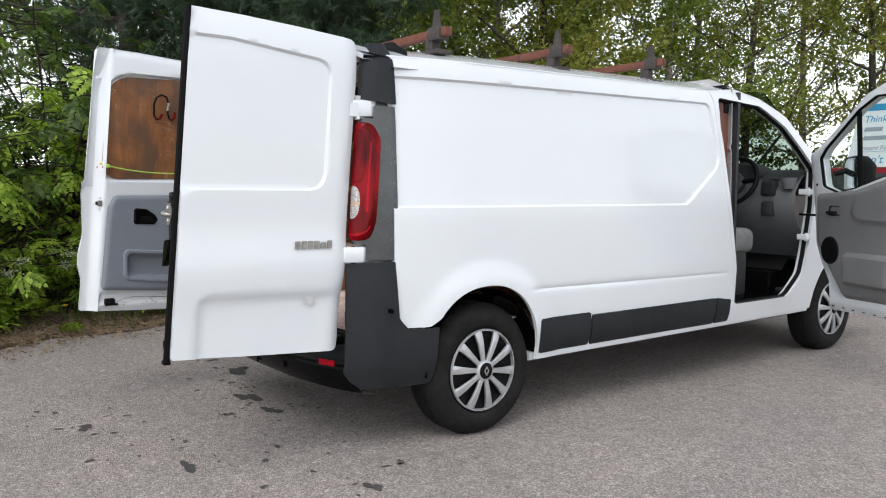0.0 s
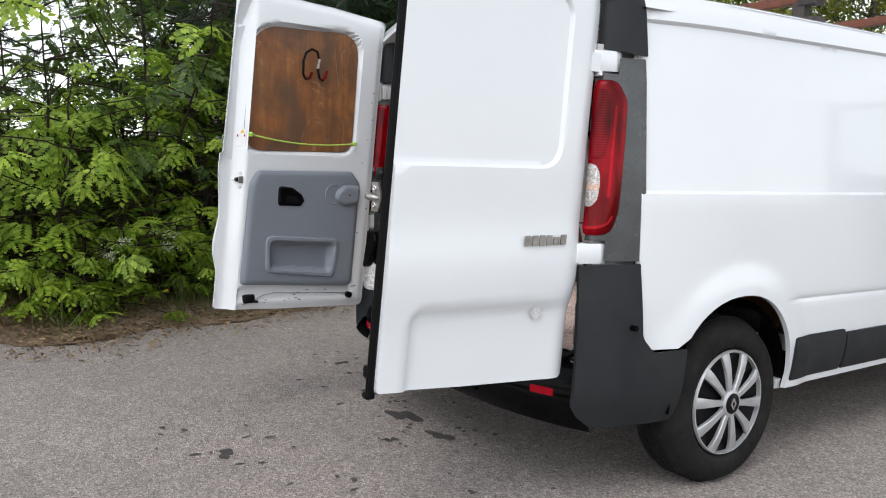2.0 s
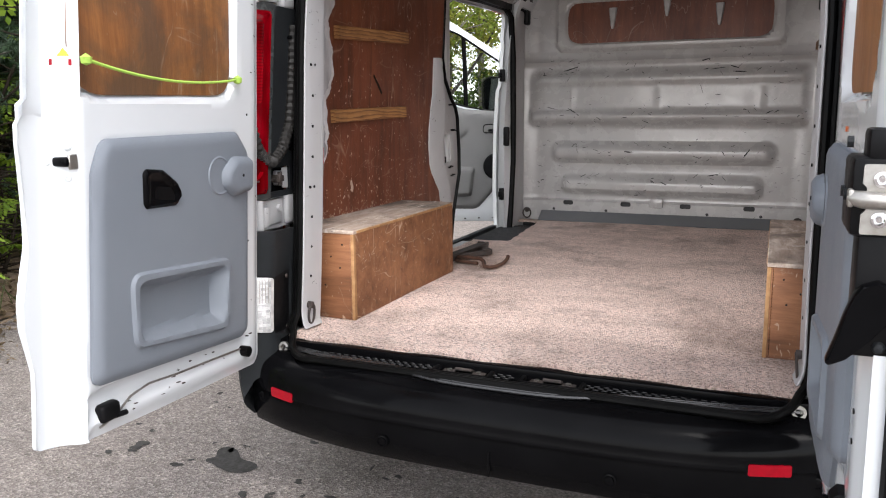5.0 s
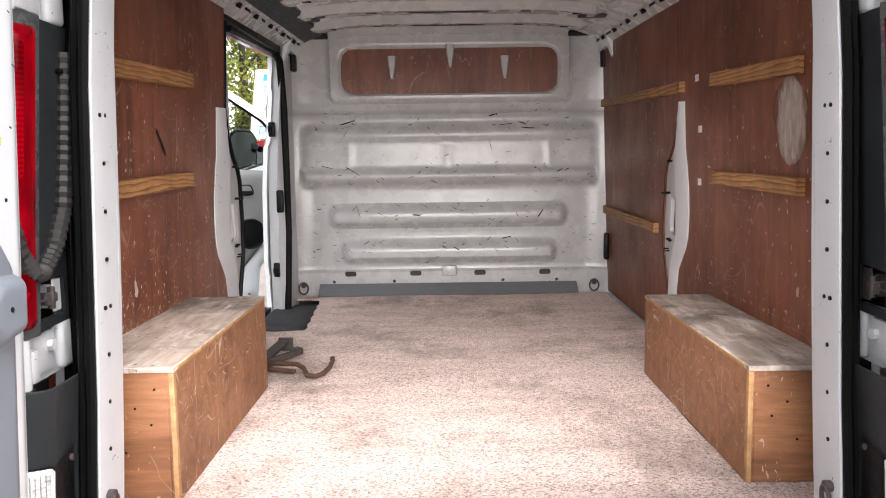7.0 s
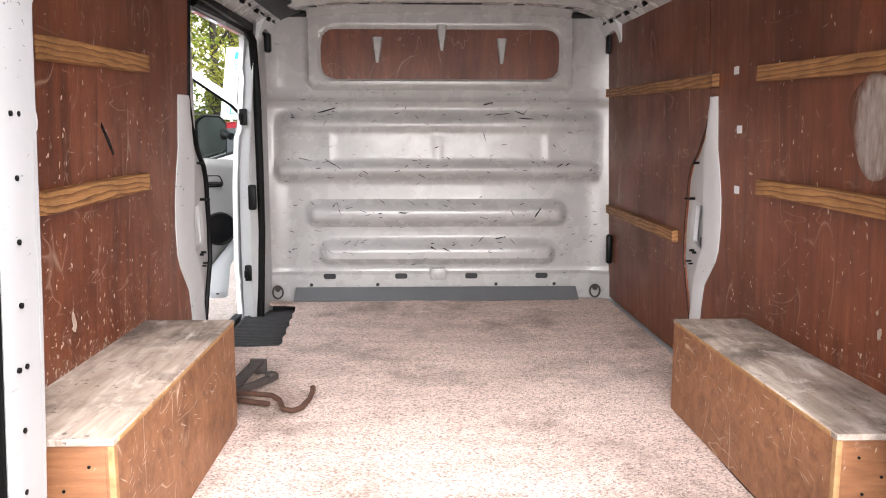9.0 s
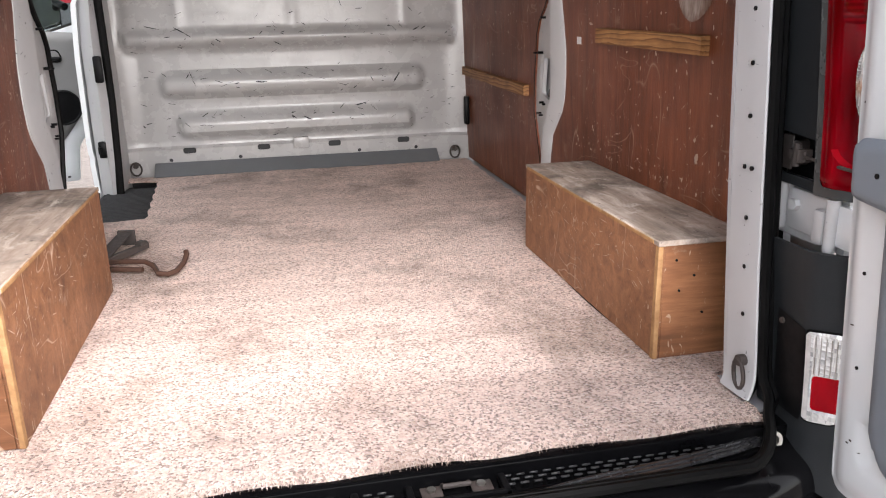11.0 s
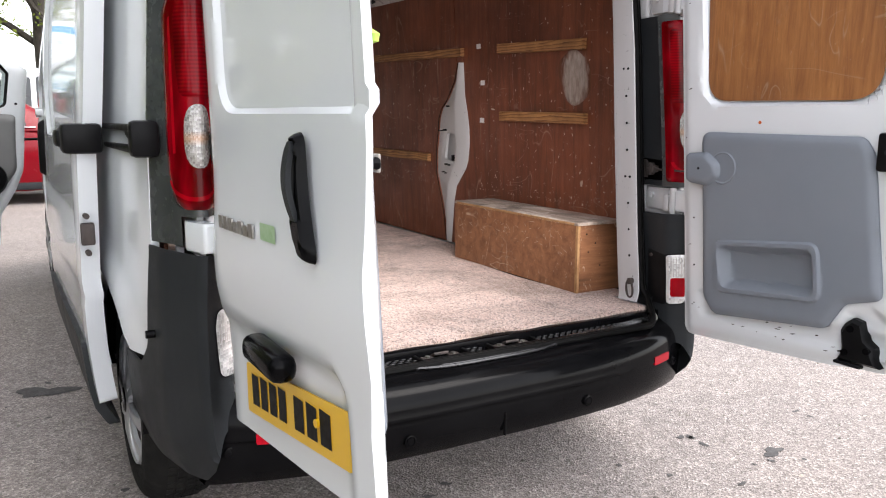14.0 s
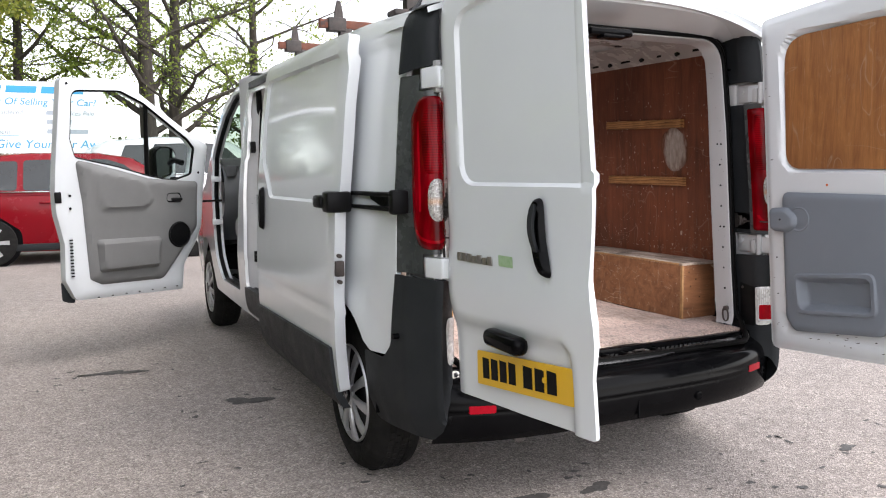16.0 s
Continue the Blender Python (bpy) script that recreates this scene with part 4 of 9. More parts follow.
    for k in range(7):
        u0 = 0.150 + 0.0085 * k
        part("lens_rib", facing(sheet([(u0, 0.658), (u0 + 0.0018, 0.658), (u0 + 0.0018, 0.726), (u0, 0.726)], lambda u, v: low(u, v, 0.0092), step=0.03), (s * 0.2, -1, 0)), "steel", fog)
    # dark blanking plate beside the lower lamp, with two screws
    plate_b = part("blanking_plate", facing(sheet(rounded([(0.052, 0.560), (0.134, 0.562), (0.130, 0.730), (0.050, 0.742)], 0.006, 3), lambda u, v: low(u, v, 0.003), step=0.02), (-s, 0, 0)), "ink", van, "black plate beside the lower lamp")
    for q in (0.566, 0.722):
        pq = low(np.array(0.066), np.array(q), 0.003)
        part("screw", rod(tuple(float(c) for c in pq), (float(pq[0]) - s * 0.004, float(pq[1]), q), 0.006, n=8), "darksteel", plate_b)
    part("plug", rod((s * 0.88, 0.315, 0.66), (s * 0.902, 0.315, 0.66), 0.010), "black", van)
    # ribbed gutter between flank and seal
    gut = [(s * 0.742, 0.385, 0.47), (s * 0.748, 0.392, 0.60), (s * 0.750, 0.40, 0.85), (s * (fx(1.1) - 0.004), 0.41, 1.1), (s * (fx(1.4) - 0.004), 0.43, 1.4), (s * (fx(1.62) - 0.008), 0.445, 1.62), (s * (fx(1.78) - 0.02), 0.455, 1.78)]
    part("door_gutter", tube(gut, 0.011, 10), "black", van, "black plastic door gutter")
    for z in (0.60, 0.665, 0.73, 0.79, 1.09, 1.25, 1.42, 1.66):
        part("gutter_clip", span((s * (float(fx(z)) - 0.012), 0.355 + 0.03 * (z > 1), z), (s * (float(fx(z)) + 0.004), 0.395, z + 0.010), 0.004, 2), "black", van)

# the opening: a narrow white flange with a twin-lipped seal outside it
OX = 0.011
XO = smooth_table([(0.50, 0.700), (0.65, 0.695), (0.85, 0.692), (1.05, 0.690), (1.30, 0.691), (1.50, 0.692), (1.67, 0.688), (1.79, 0.675)], 0.04)
OPEN = rounded([(float(XO(0.515)), 0.515), (float(XO(0.80)), 0.80), (float(XO(1.4)), 1.40), (float(XO(1.79)), 1.79), (-float(XO(1.79)), 1.79), (-float(XO(1.4)), 1.40), (-float(XO(0.80)), 0.80), (-float(XO(0.515)), 0.515)], [0.10, 0.2, 0.2, 0.12, 0.12, 0.2, 0.2, 0.10], 8)
o2 = [p for p in resample(OPEN, 0.04)]
k0 = max(range(len(o2)), key=lambda i: o2[i][0] - 5 * o2[i][1] - (10 if o2[i][0] < 0 else 0))
o2 = o2[k0:] + o2[:k0]
jam = [p for p in o2 if p[1] > 0.55]


def shrink(p, w):
    """Moves a point of the opening's outline inwards by w."""
    x = p[0] - math.copysign(1.0, p[0]) * min(w, abs(p[0])) * (1.0 if p[1] < 1.76 else 0.4)
    return x, p[1] - w * max(0.0, min(1.0, (p[1] - 1.68) / 0.08))


rings = []
for w, y in ((-0.006, 0.178), (-0.004, 0.164), (0.0, 0.161), (0.003, 0.163), (0.006, 0.178), (0.008, 0.205), (0.010, 0.244)):
    rings.append([(shrink(p, w)[0] + OX, yr(p[1]) + y, shrink(p, w)[1]) for p in jam])
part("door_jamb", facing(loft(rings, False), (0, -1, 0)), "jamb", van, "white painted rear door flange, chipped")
chan = [[(shrink(p, w)[0] + OX, yr(p[1]) + y, shrink(p, w)[1]) for p in jam] for w, y in ((-0.003, 0.172), (-0.015, 0.174), (-0.040, 0.198), (-0.066, 0.236), (-0.10, 0.24))]
part("gutter_channel", facing(loft(chan, False), (0, -1, 0)), "rubber", van, "black channel behind the seal")
sy = lambda z: yr(z) + (0.160 if z > 0.60 else 0.02 + 0.140 * (max(0.0, z - 0.515) / 0.085) ** 0.7)
for w, dy, r in ((-0.012, 0.0, 0.010), (-0.029, 0.010, 0.010)):
    part("opening_seal", tube([(shrink(p, w if p[1] > 0.56 else w * 0.3)[0] + OX, sy(p[1]) + dy, max(p[1], shrink(p, w)[1])) for p in o2], r, 8, True, r), "rubber", van, "black rubber seal round the rear opening")
# rear header above the opening
hd = [[(x, yr(1.8) + y - 0.03 * (1 - (x / 0.8) ** 2), z + 0.105 * (1 - abs(x / 0.84) ** 2.8) * w) for x in [-0.80 + 0.1 * i for i in range(17)]] for y, z, w in ((0.0, 1.80, 1), (0.02, 1.785, 0.75), (0.15, 1.775, 0.45), (0.2, 1.775, 0.3))]
part("rear_header", loft(hd, False), "paint", van, "white header over the rear doors")
part("header_latch", join(span((-0.10, 0.26, 1.745), (0.10, 0.36, 1.775), 0.01), span((-0.05, 0.25, 1.735), (0.05, 0.30, 1.75), 0.006)), "black", van, "black upper door latch")
part("brake_light", span((-0.14, 0.20, 1.875), (0.14, 0.26, 1.905), 0.012), "black", van, "dark high-level brake light")
holes = []
for s in (1, -1):
    for i, z in enumerate([0.62 + 0.0905 * i for i in range(13)]):
        for fx_ in ((0.45,) if i % 4 else (0.3, 0.6)):
            x, yh = s * (float(XO(z)) - 0.0065) + OX, yr(z) + 0.165 + 0.07 * fx_
            holes.append(rod((x + s * 0.006, yh, z), (x - s * 0.002, yh, z), 0.0042, n=10))
part("jamb_hole", join(*holes), "ink", van, kind="stuff")
for s in (1, -1):
    xr = s * (float(XO(0.60)) - 0.016) + OX
    rg = [(xr - 0.003 * s * math.sin(a), 0.338 + 0.016 * math.cos(a), 0.595 + 0.030 * math.sin(a)) for a in [2 * math.pi * i / 18 for i in range(18)]]
    part("lashing_ring", join(tube(rg, 0.004, 6, True), rod((xr - s * 0.004, 0.338, 0.623), (xr + s * 0.02, 0.338, 0.623), 0.011)), "darksteel", van, "dark steel lashing ring")

# ---- rear step and bumper ----
prof = [(0.24, 0.512), (0.135, 0.508), (0.10, 0.512), (0.085, 0.508), (0.065, 0.502), (0.045, 0.494), (0.030, 0.485), (0.020, 0.476), (0.012, 0.464), (0.006, 0.449), (0.002, 0.432), (0.0, 0.416), (-0.002, 0.410), (-0.002, 0.406), (0.003, 0.403), (0.012, 0.401), (0.013, 0.396), (0.010, 0.390), (0.012, 0.350), (0.016, 0.318), (0.04, 0.285), (0.15, 0.27)]
rb = []
for i in range(41):
    x = -0.80 + 1.6 * i / 40
    y0 = 0.068 + 0.125 * (abs(x) / 0.8) ** 3.5
    rb.append([(x, min(0.30, y0 + dy * (1 - 0.35 * (abs(x) / 0.8) ** 6)), z) for dy, z in prof])
part("rear_bumper", facing(loft(rb, False), (0, -1, 0.5)), "black", van, "black rear bumper with a stepped top, dusty")
for s in (1, -1):
    front = lambda x: 0.068 + 0.125 * (abs(x) / 0.8) ** 3.5
    part("reflector", facing(sheet(rounded([(0.60, 0.397), (0.69, 0.397), (0.69, 0.424), (0.60, 0.424)], 0.004, 2), lambda u, v: (s * u, front(u) - 0.003 + 0 * v, v), step=0.02, thick=(0, 0.008, 0)), (0, -1, 0)), "reflector", van, "red bumper reflector")
    part("parking_sensor", lathe([(0.017, -0.004), (0.017, 0.003), (0.013, 0.004), (0.0125, 0.001), (0.011, 0.001), (0.010, 0.004), (0, 0.0045)], 20, along((s * 0.30, front(0.3) + 0.008, 0.345), (s * 0.30, front(0.3) - 1.0, 0.36))), "black", van, "round parking sensor")
    part("corner_sensor", lathe([(0.015, -0.004), (0.015, 0.003), (0.011, 0.004), (0.010, 0.001), (0, 0.003)], 18, along((s * 0.745, front(0.745) + 0.010, 0.375), (s * 0.745, front(0.745) - 1.0, 0.375))), "black", van, "round parking sensor")
    part("tow_cap", join(lathe([(0.016, 0), (0.016, 0.012), (0.009, 0.012), (0.008, 0.0)], 16, along((s * 0.70, 0.235, 0.515), (s * 0.70, 0.16, 0.535)))), "steel", van, "steel ring on the bumper end")
part("bumper_seam", span((-0.0025, 0.0745, 0.30), (0.0, 0.085, 0.366)), "ink", van)
for dy in (0.099, 0.110, 0.121):
    lip = []
    for i in range(57):
        x = -0.70 + 0.025 * i
        wave = 0.030 * math.exp(-((x + 0.005) / 0.26) ** 4)
        lip.append((x, 0.068 + 0.125 * (abs(x) / 0.8) ** 3.5 + (dy - wave) * (1 - 0.35 * (abs(x) / 0.8) ** 6), 0.5165 - 0.25 * wave))
    part("step_lip", tube(lip, 0.0048, 6), "lip", van, "glossy rubber lip bending round the latches")
tread = []
for i in range(56):
    for j in range(4):
        x, y = -0.66 + 0.0235 * i + 0.011 * (j % 2), 0.215 + 0.013 * j
        if -0.2 < x < -0.04 or 0.02 < x < 0.2:
            continue
        tread.append(box((x, y, 0.5125), (0.015, 0.005, 0.004), 0.0015, 1))
part("step_tread", join(*tread), "mat", van, kind="stuff")
for x in (-0.125, 0.12):
    surround = part("latch_surround", join(span((x - 0.085, 0.19, 0.500), (x + 0.085, 0.20, 0.520), 0.004), span((x - 0.085, 0.262, 0.500), (x + 0.085, 0.270, 0.520), 0.004), span((x - 0.085, 0.19, 0.500), (x - 0.072, 0.27, 0.520), 0.004), span((x + 0.072, 0.19, 0.500), (x + 0.085, 0.27, 0.520), 0.004), span((x - 0.08, 0.195, 0.498), (x + 0.08, 0.265, 0.508))), "ink", van, "black latch recess")
    for dx in (-0.042, 0.042):
        part("keeper_plate", span((x + dx - 0.018, 0.212, 0.508), (x + dx + 0.018, 0.245, 0.5115), 0.003), "darksteel", surround, "worn rusty keeper plate")
        part("keeper_bolt", rod((x + dx, 0.229, 0.511), (x + dx, 0.229, 0.5155), 0.008, n=6), "steel", surround, "bright worn bolt head")
    part("keeper_bar", tube([(x - 0.022, 0.245, 0.509), (x - 0.022, 0.225, 0.519), (x + 0.022, 0.225, 0.519), (x + 0.022, 0.245, 0.509)], 0.0045, 7), "darksteel", surround, "steel keeper loop")


# ---- rear doors ----
def door_map(s):
    k = -0.005 if s > 0 else 0.075
    c = math.sqrt(1 - k * k)
    hx = 0.80 if s > 0 else -0.787

    def at(u, v, d):
        return hx - s * k * u - s * c * d, yr(v) - c * u + k * d, v + 0 * u
    return at


DOORS = {1: rounded([(0.02, 0.488), (0.45, 0.515), (0.768, 0.540), (0.768, 1.18), (0.768, 1.50), (0.768, 1.895), (0.55, 1.886), (0.30, 1.870), (0.02, 1.845)], [0.03, 0, 0.015, 0, 0, 0.02, 0, 0, 0.04]),
         -1: rounded([(0.02, 0.500), (0.45, 0.520), (0.765, 0.540), (0.762, 0.70), (0.782, 0.79), (0.782, 0.84), (0.766, 0.95), (0.786, 1.15), (0.788, 1.225), (0.776, 1.235), (0.768, 1.50), (0.760, 1.935), (0.55, 1.928), (0.30, 1.912), (0.02, 1.882)], [0.03, 0, 0.015, 0.05, 0.04, 0.04, 0.1, 0.05, 0.004, 0.004, 0.1, 0.02, 0, 0, 0.04])}
D_UP = rounded([(0.145, 1.190), (0.95, 1.190), (0.95, 1.790), (0.60, 1.790), (0.150, 1.740)], [0.085, 0, 0, 0, 0.085], 10)
D_LINES = press_lines(D_UP[12:] + D_UP[:12], 0.011, 0.0, 0.75)
D_LOW = rounded([(-0.2, 0.40), (0.685, 0.40), (0.685, 0.785), (-0.2, 0.755)], [0, 0, 0.06, 0], 8)
BOARD = {-1: rounded([(0.150, 1.255), (0.700, 1.248), (0.686, 1.785), (0.158, 1.800)], [0.07, 0.10, 0.13, 0.11], 8),
         1: rounded([(0.122, 1.238), (0.668, 1.232), (0.655, 1.770), (0.134, 1.750)], [0.07, 0.10, 0.13, 0.11], 8)}
CARD = {-1: rounded([(0.100, 0.603), (0.676, 0.648), (0.665, 1.09), (0.638, 1.155), (0.150, 1.157), (0.098, 1.10)], [0.04, 0.03, 0.05, 0.035, 0.04, 0.03], 6),
        1: rounded([(0.112, 0.63), (0.150, 0.580), (0.53, 0.622), (0.585, 0.70), (0.685, 0.728), (0.662, 1.09), (0.635, 1.136), (0.112, 1.139)], [0.04, 0.04, 0.04, 0.04, 0.03, 0.05, 0.035, 0.035], 6)}
POCKET = {-1: rounded([(0.225, 0.672), (0.548, 0.708), (0.558, 0.846), (0.212, 0.822)], 0.032, 6), 1: rounded([(0.190, 0.672), (0.508, 0.702), (0.503, 0.835), (0.178, 0.802)], 0.032, 6)}


def bars(x0, z0, w, h, n, seed):
    """Unreadable or withheld lettering, as plain upright blocks of the writing's size."""
    rnd = random.Random(seed)
    out, step = [], w / n
    for i in range(n):
        out.append((x0 + i * step, z0, step * 0.78, h * (1 if rnd.random() < 0.9 else 0.8)))
    return out


def rear_door(s):
    at = door_map(s)
    lab = "white rear door swung open, with a grey inner card and plywood window blank"
    out_d = lambda u, v: 0.013 * dent(D_UP, u, v, 0.011) + 0.020 * dent(D_LOW, u, v, 0.035) * np.clip(u / 0.15, 0.3, 1) - 0.012 * np.exp(-((v - 0.86) / 0.12) ** 2) + 0.040 * np.clip((0.10 - u) / 0.10, 0, 1) ** 2 + 0.014 * np.clip((0.15 - u) / 0.15, 0, 1) * np.clip((0.82 - v) / 0.10, 0, 1) + 0.046 * np.clip((v - 1.68) / 0.22, 0, 1) ** 2 + 0.010
    DOOR = DOORS[s]
    board = BOARD[s]
    bx, bz = sum(p for p, q in board) / len(board), sum(q for p, q in board) / len(board)
    pocket = POCKET[s]
    px, pz = sum(p for p, q in pocket) / len(pocket), sum(q for p, q in pocket) / len(pocket)
    g = facing(sheet(DOOR, lambda u, v: at(u, v, out_d(u, v)), step=0.02, lines=D_LINES), (s, 0, 0))
    inn0 = lambda u, v: 0.064 + 0.012 * dent(DOOR, u, v, 0.035) - 0.026 * dent([(bx + (p - bx) * 1.08, bz + (q - bz) * 1.08) for p, q in board], u, v, 0.014) - 0.012 * dent(rounded([(0.08, 0.56), (0.72, 0.57), (0.72, 0.64), (0.08, 0.645)], 0.02), u, v, 0.02) - 0.016 * dent(CARD[s], u, v, 0.03) - (0.014 * dent(rounded([(0.52, 0.50), (0.74, 0.50), (0.74, 0.66), (0.66, 0.715), (0.58, 0.69)], 0.04), u, v, 0.03) if s > 0 else 0.0)
    # the free edge of the first-opening door steps back to a thin flange
    inn = inn0 if s > 0 else lambda u, v: np.where(u > 0.676, np.interp(u, [0.676, 0.690, 0.722, 0.735, 0.80], [0.076, 0.075, 0.026, 0.021, 0.017]), inn0(np.minimum(u, 0.676), v) + 0 * u)
    a, b = np.array(resample(DOOR, 0.02)).T
    rim = loft([np.stack(at(a, b, out_d(a, b)), 1).tolist(), np.stack(at(a, b, out_d(a, b) + 0.012), 1).tolist(), np.stack(at(a, b, inn(a, b)), 1).tolist()], True, False)
    gi = facing(sheet(DOOR, lambda u, v: at(u, v, inn(u, v)), step=0.012), (-s, 0, 0))
    door = part("rear_door", join(g, rim, gi), "paint", van, lab)
    part("window_board", facing(sheet([(bx + (p - bx) * 1.02, bz + (q - bz) * 1.02) for p, q in board], lambda u, v: at(u, v, 0.060 + 0 * u), step=0.06), (-s, 0, 0)), "plystain" if s < 0 else "plydoor", door, "orange-brown plywood window blank, darkened by damp" if s < 0 else "orange-brown plywood window blank")
    card = CARD[s]
    cd = lambda u, v: 0.083 + 0.012 * np.clip(away(card, u, v) / 0.018, 0, 1) ** 0.6 + 0.008 * dent(ring_p, u, v, 0.006) - 0.040 * dent(pocket, u, v, 0.026)
    ring_p = [(px + (p - px) * 1.11, pz + (q - pz) * 1.24) for p, q in pocket]
    ring_lines = [lp + lp[:1] for lp in (ring_p, inset(ring_p, 0.006), pocket)]
    cu_, cv_ = np.array(resample(card, 0.011)).T
    card_rim = loft([np.stack(at(cu_, cv_, 0.083 + 0 * cu_), 1).tolist(), np.stack(at(cu_, cv_, 0.066 + 0 * cu_), 1).tolist()], True, False)
    part("door_card", join(facing(sheet(card, lambda u, v: at(u, v, cd(u, v)), step=0.011, lines=ring_lines), (-s, 0, 0)), card_rim), "door_grey", door, "grey moulded door card with a pocket")
    P = lambda u, v, d: Vector([float(q) for q in at(np.array(float(u)), np.array(float(v)), np.array(float(d)))])
    # round latch cover beside the hinge edge
    cu, cv = (0.168, 1.045) if s < 0 else (0.125, 1.029)
    bean = rounded([(cu - 0.064, cv - 0.046), (cu + 0.018, cv - 0.054), (cu + 0.066, cv - 0.024), (cu + 0.068, cv + 0.016), (cu + 0.022, cv + 0.050), (cu - 0.064, cv + 0.044)], [0.02, 0.04, 0.035, 0.035, 0.04, 0.02], 6)
    part("latch_cover", facing(sheet(bean, lambda u, v: at(u, v, 0.096 + 0.020 * np.clip(away(bean, u, v) / 0.016, 0, 1) ** 0.5), step=0.007), (-s, 0, 0)), "door_grey", door, "rounded grey latch cover")
    part("latch_scoop", lathe([(0.050, 0.0), (0.046, 0.0035), (0.036, -0.004), (0, -0.012)], 28, along(P(cu + 0.074, cv + 0.004, 0.0945), P(cu + 0.074, cv + 0.004, 0.2))), "door_grey", door)
    part("cover_screw", rod(P(cu, cv, 0.110), P(cu, cv, 0.1175), 0.004, n=10), "ink", door)
    for hz in (0.905, 1.545):
        part("hinge_leaf", join(rod(tuple(P(0.0, hz - 0.04, 0.03)), tuple(P(0.0, hz + 0.04, 0.03)), 0.011), loft([[tuple(P(u, hz + dz, d)) for u, dz, d in ((0.0, -0.03, 0.02), (0.0, 0.03, 0.02), (0.0, 0.03, 0.035), (0.0, -0.03, 0.035))], [tuple(P(u, hz + dz, d)) for u, dz, d in ((0.05, -0.03, 0.02), (0.05, 0.03, 0.02), (0.05, 0.03, 0.035), (0.05, -0.03, 0.035))]])), "paint", door, "white hinge leaf")
    dots = [rod(tuple(P(u, v, 0.072)), tuple(P(u, v, 0.0775)), r, n=10) for u, v, r in (((0.725, 1.0, 0.004), (0.73, 0.82, 0.004), (0.73, 0.78, 0.004), (0.07, 0.87, 0.003), (0.07, 0.72, 0.003)) if s > 0 else ((0.09, 1.20, 0.003), (0.085, 0.86, 0.003), (0.66, 0.87, 0.003)))]
    part("fixing_hole", join(*dots), "ink", door, kind="stuff")
    dr = random.Random(31 + s)
    marks = []
    for i in range(34):
        u0, v0 = (dr.uniform(0.06, 0.66), dr.uniform(0.555, 0.60)) if i % 3 else (dr.choice((0.045, 0.06, 0.70)) + dr.uniform(-0.01, 0.01), dr.uniform(0.62, 1.75))
        if s < 0:
            u0 = min(u0, 0.66)
        L_, w_ = dr.uniform(0.002, 0.011), dr.uniform(0.0008, 0.0025)
        ring_ = [(u0 + L_ * math.cos(q) * dr.uniform(0.6, 1.1), v0 + w_ * math.sin(q) + 0.15 * L_ * math.cos(q)) for q in [2 * math.pi * j / 8 for j in range(8)]]
        a8, b8 = np.array(ring_).T
        marks.append((np.stack(at(a8, b8, inn(a8, b8) + 0.0012), 1).tolist(), [tuple(range(8))]))
    part("door_scuff", facing(join(*marks), (-s, 0, 0)), "darksteel", door, kind="stuff", smooth=False)
    if s > 0:
        part("orange_dot", rod(P(0.317, 1.169, 0.072), P(0.317, 1.169, 0.0785), 0.0045, n=12), "orange_dot", door, "small orange dot")
    else:
        part("lock_rod", tube([tuple(P(u, v, 0.079)) for u, v in ((0.655, 0.556), (0.610, 0.566), (0.560, 0.592), (0.50, 0.600), (0.40, 0.590), (0.13, 0.572))], 0.0026, 6), "steel", door, "thin lock cable along the door foot")
    if s < 0:
        hz_ = rounded([(0.415, 0.995), (0.520, 0.998), (0.529, 1.010), (0.531, 1.078), (0.520, 1.086), (0.462, 1.080), (0.412, 1.048), (0.394, 1.018)], [0.015, 0.010, 0.006, 0.008, 0.010, 0.03, 0.025, 0.015], 5)
        ih = part("inner_handle", facing(sheet(hz_, lambda u, v: at(u, v, 0.0955 + 0.007 * np.clip(away(hz_, u, v) / 0.006, 0, 1) - 0.006 * dent([(0.466 + (p - 0.466) * 0.86, 1.038 + (q - 1.038) * 0.82) for p, q in hz_], u, v, 0.016)), step=0.006), (-s, 0, 0)), "black", door, "black recessed inner handle")
        part("handle_paddle", facing(sheet(rounded([(0.420, 1.006), (0.492, 1.008), (0.492, 1.046), (0.440, 1.040)], 0.012, 4), lambda u, v: at(u, v, 0.0985 + 0.06 * (0.47 - u)), step=0.01), (-s, 0, 0)), "ink", ih)
        part("edge_latch", box(P(0.7085, 1.113, 0.052), (0.042, 0.022, 0.020), 0.006, 2), "black", door, "black latch slot in the door edge")
        part("latch_frame", join(box(P(0.704, 1.113, 0.072), (0.006, 0.022, 0.030), 0.002, 1)), "steel", door)
        for u_, v_, d_ in ((0.7225, 1.113, 0.0255), (0.703, 1.142, 0.058), (0.703, 1.080, 0.058)):
            part("edge_screw", lathe([(0.0075, -0.004), (0.0075, 0.002), (0.004, 0.004), (0.003, 0.002), (0, 0.002)], 12, along(P(u_, v_, d_), P(u_ + 0.5, v_, d_ + 0.35))), "paint", door)
        part("lower_latch", join(box(P(0.625, 0.580, 0.072), (0.03, 0.055, 0.04), 0.01, 3), rod(P(0.612, 0.568, 0.084), P(0.585, 0.566, 0.088), 0.006)), "ink", door, "black lower bolt")
        part("bump_stop", rod(P(0.11, 0.56, 0.07), P(0.11, 0.56, 0.095), 0.015), "rubber", door)
        edge_at = lambda q, v, lift: at(0.722 - 0.032 * q + lift, v, 0.026 + 0.049 * q + 0.6 * lift)
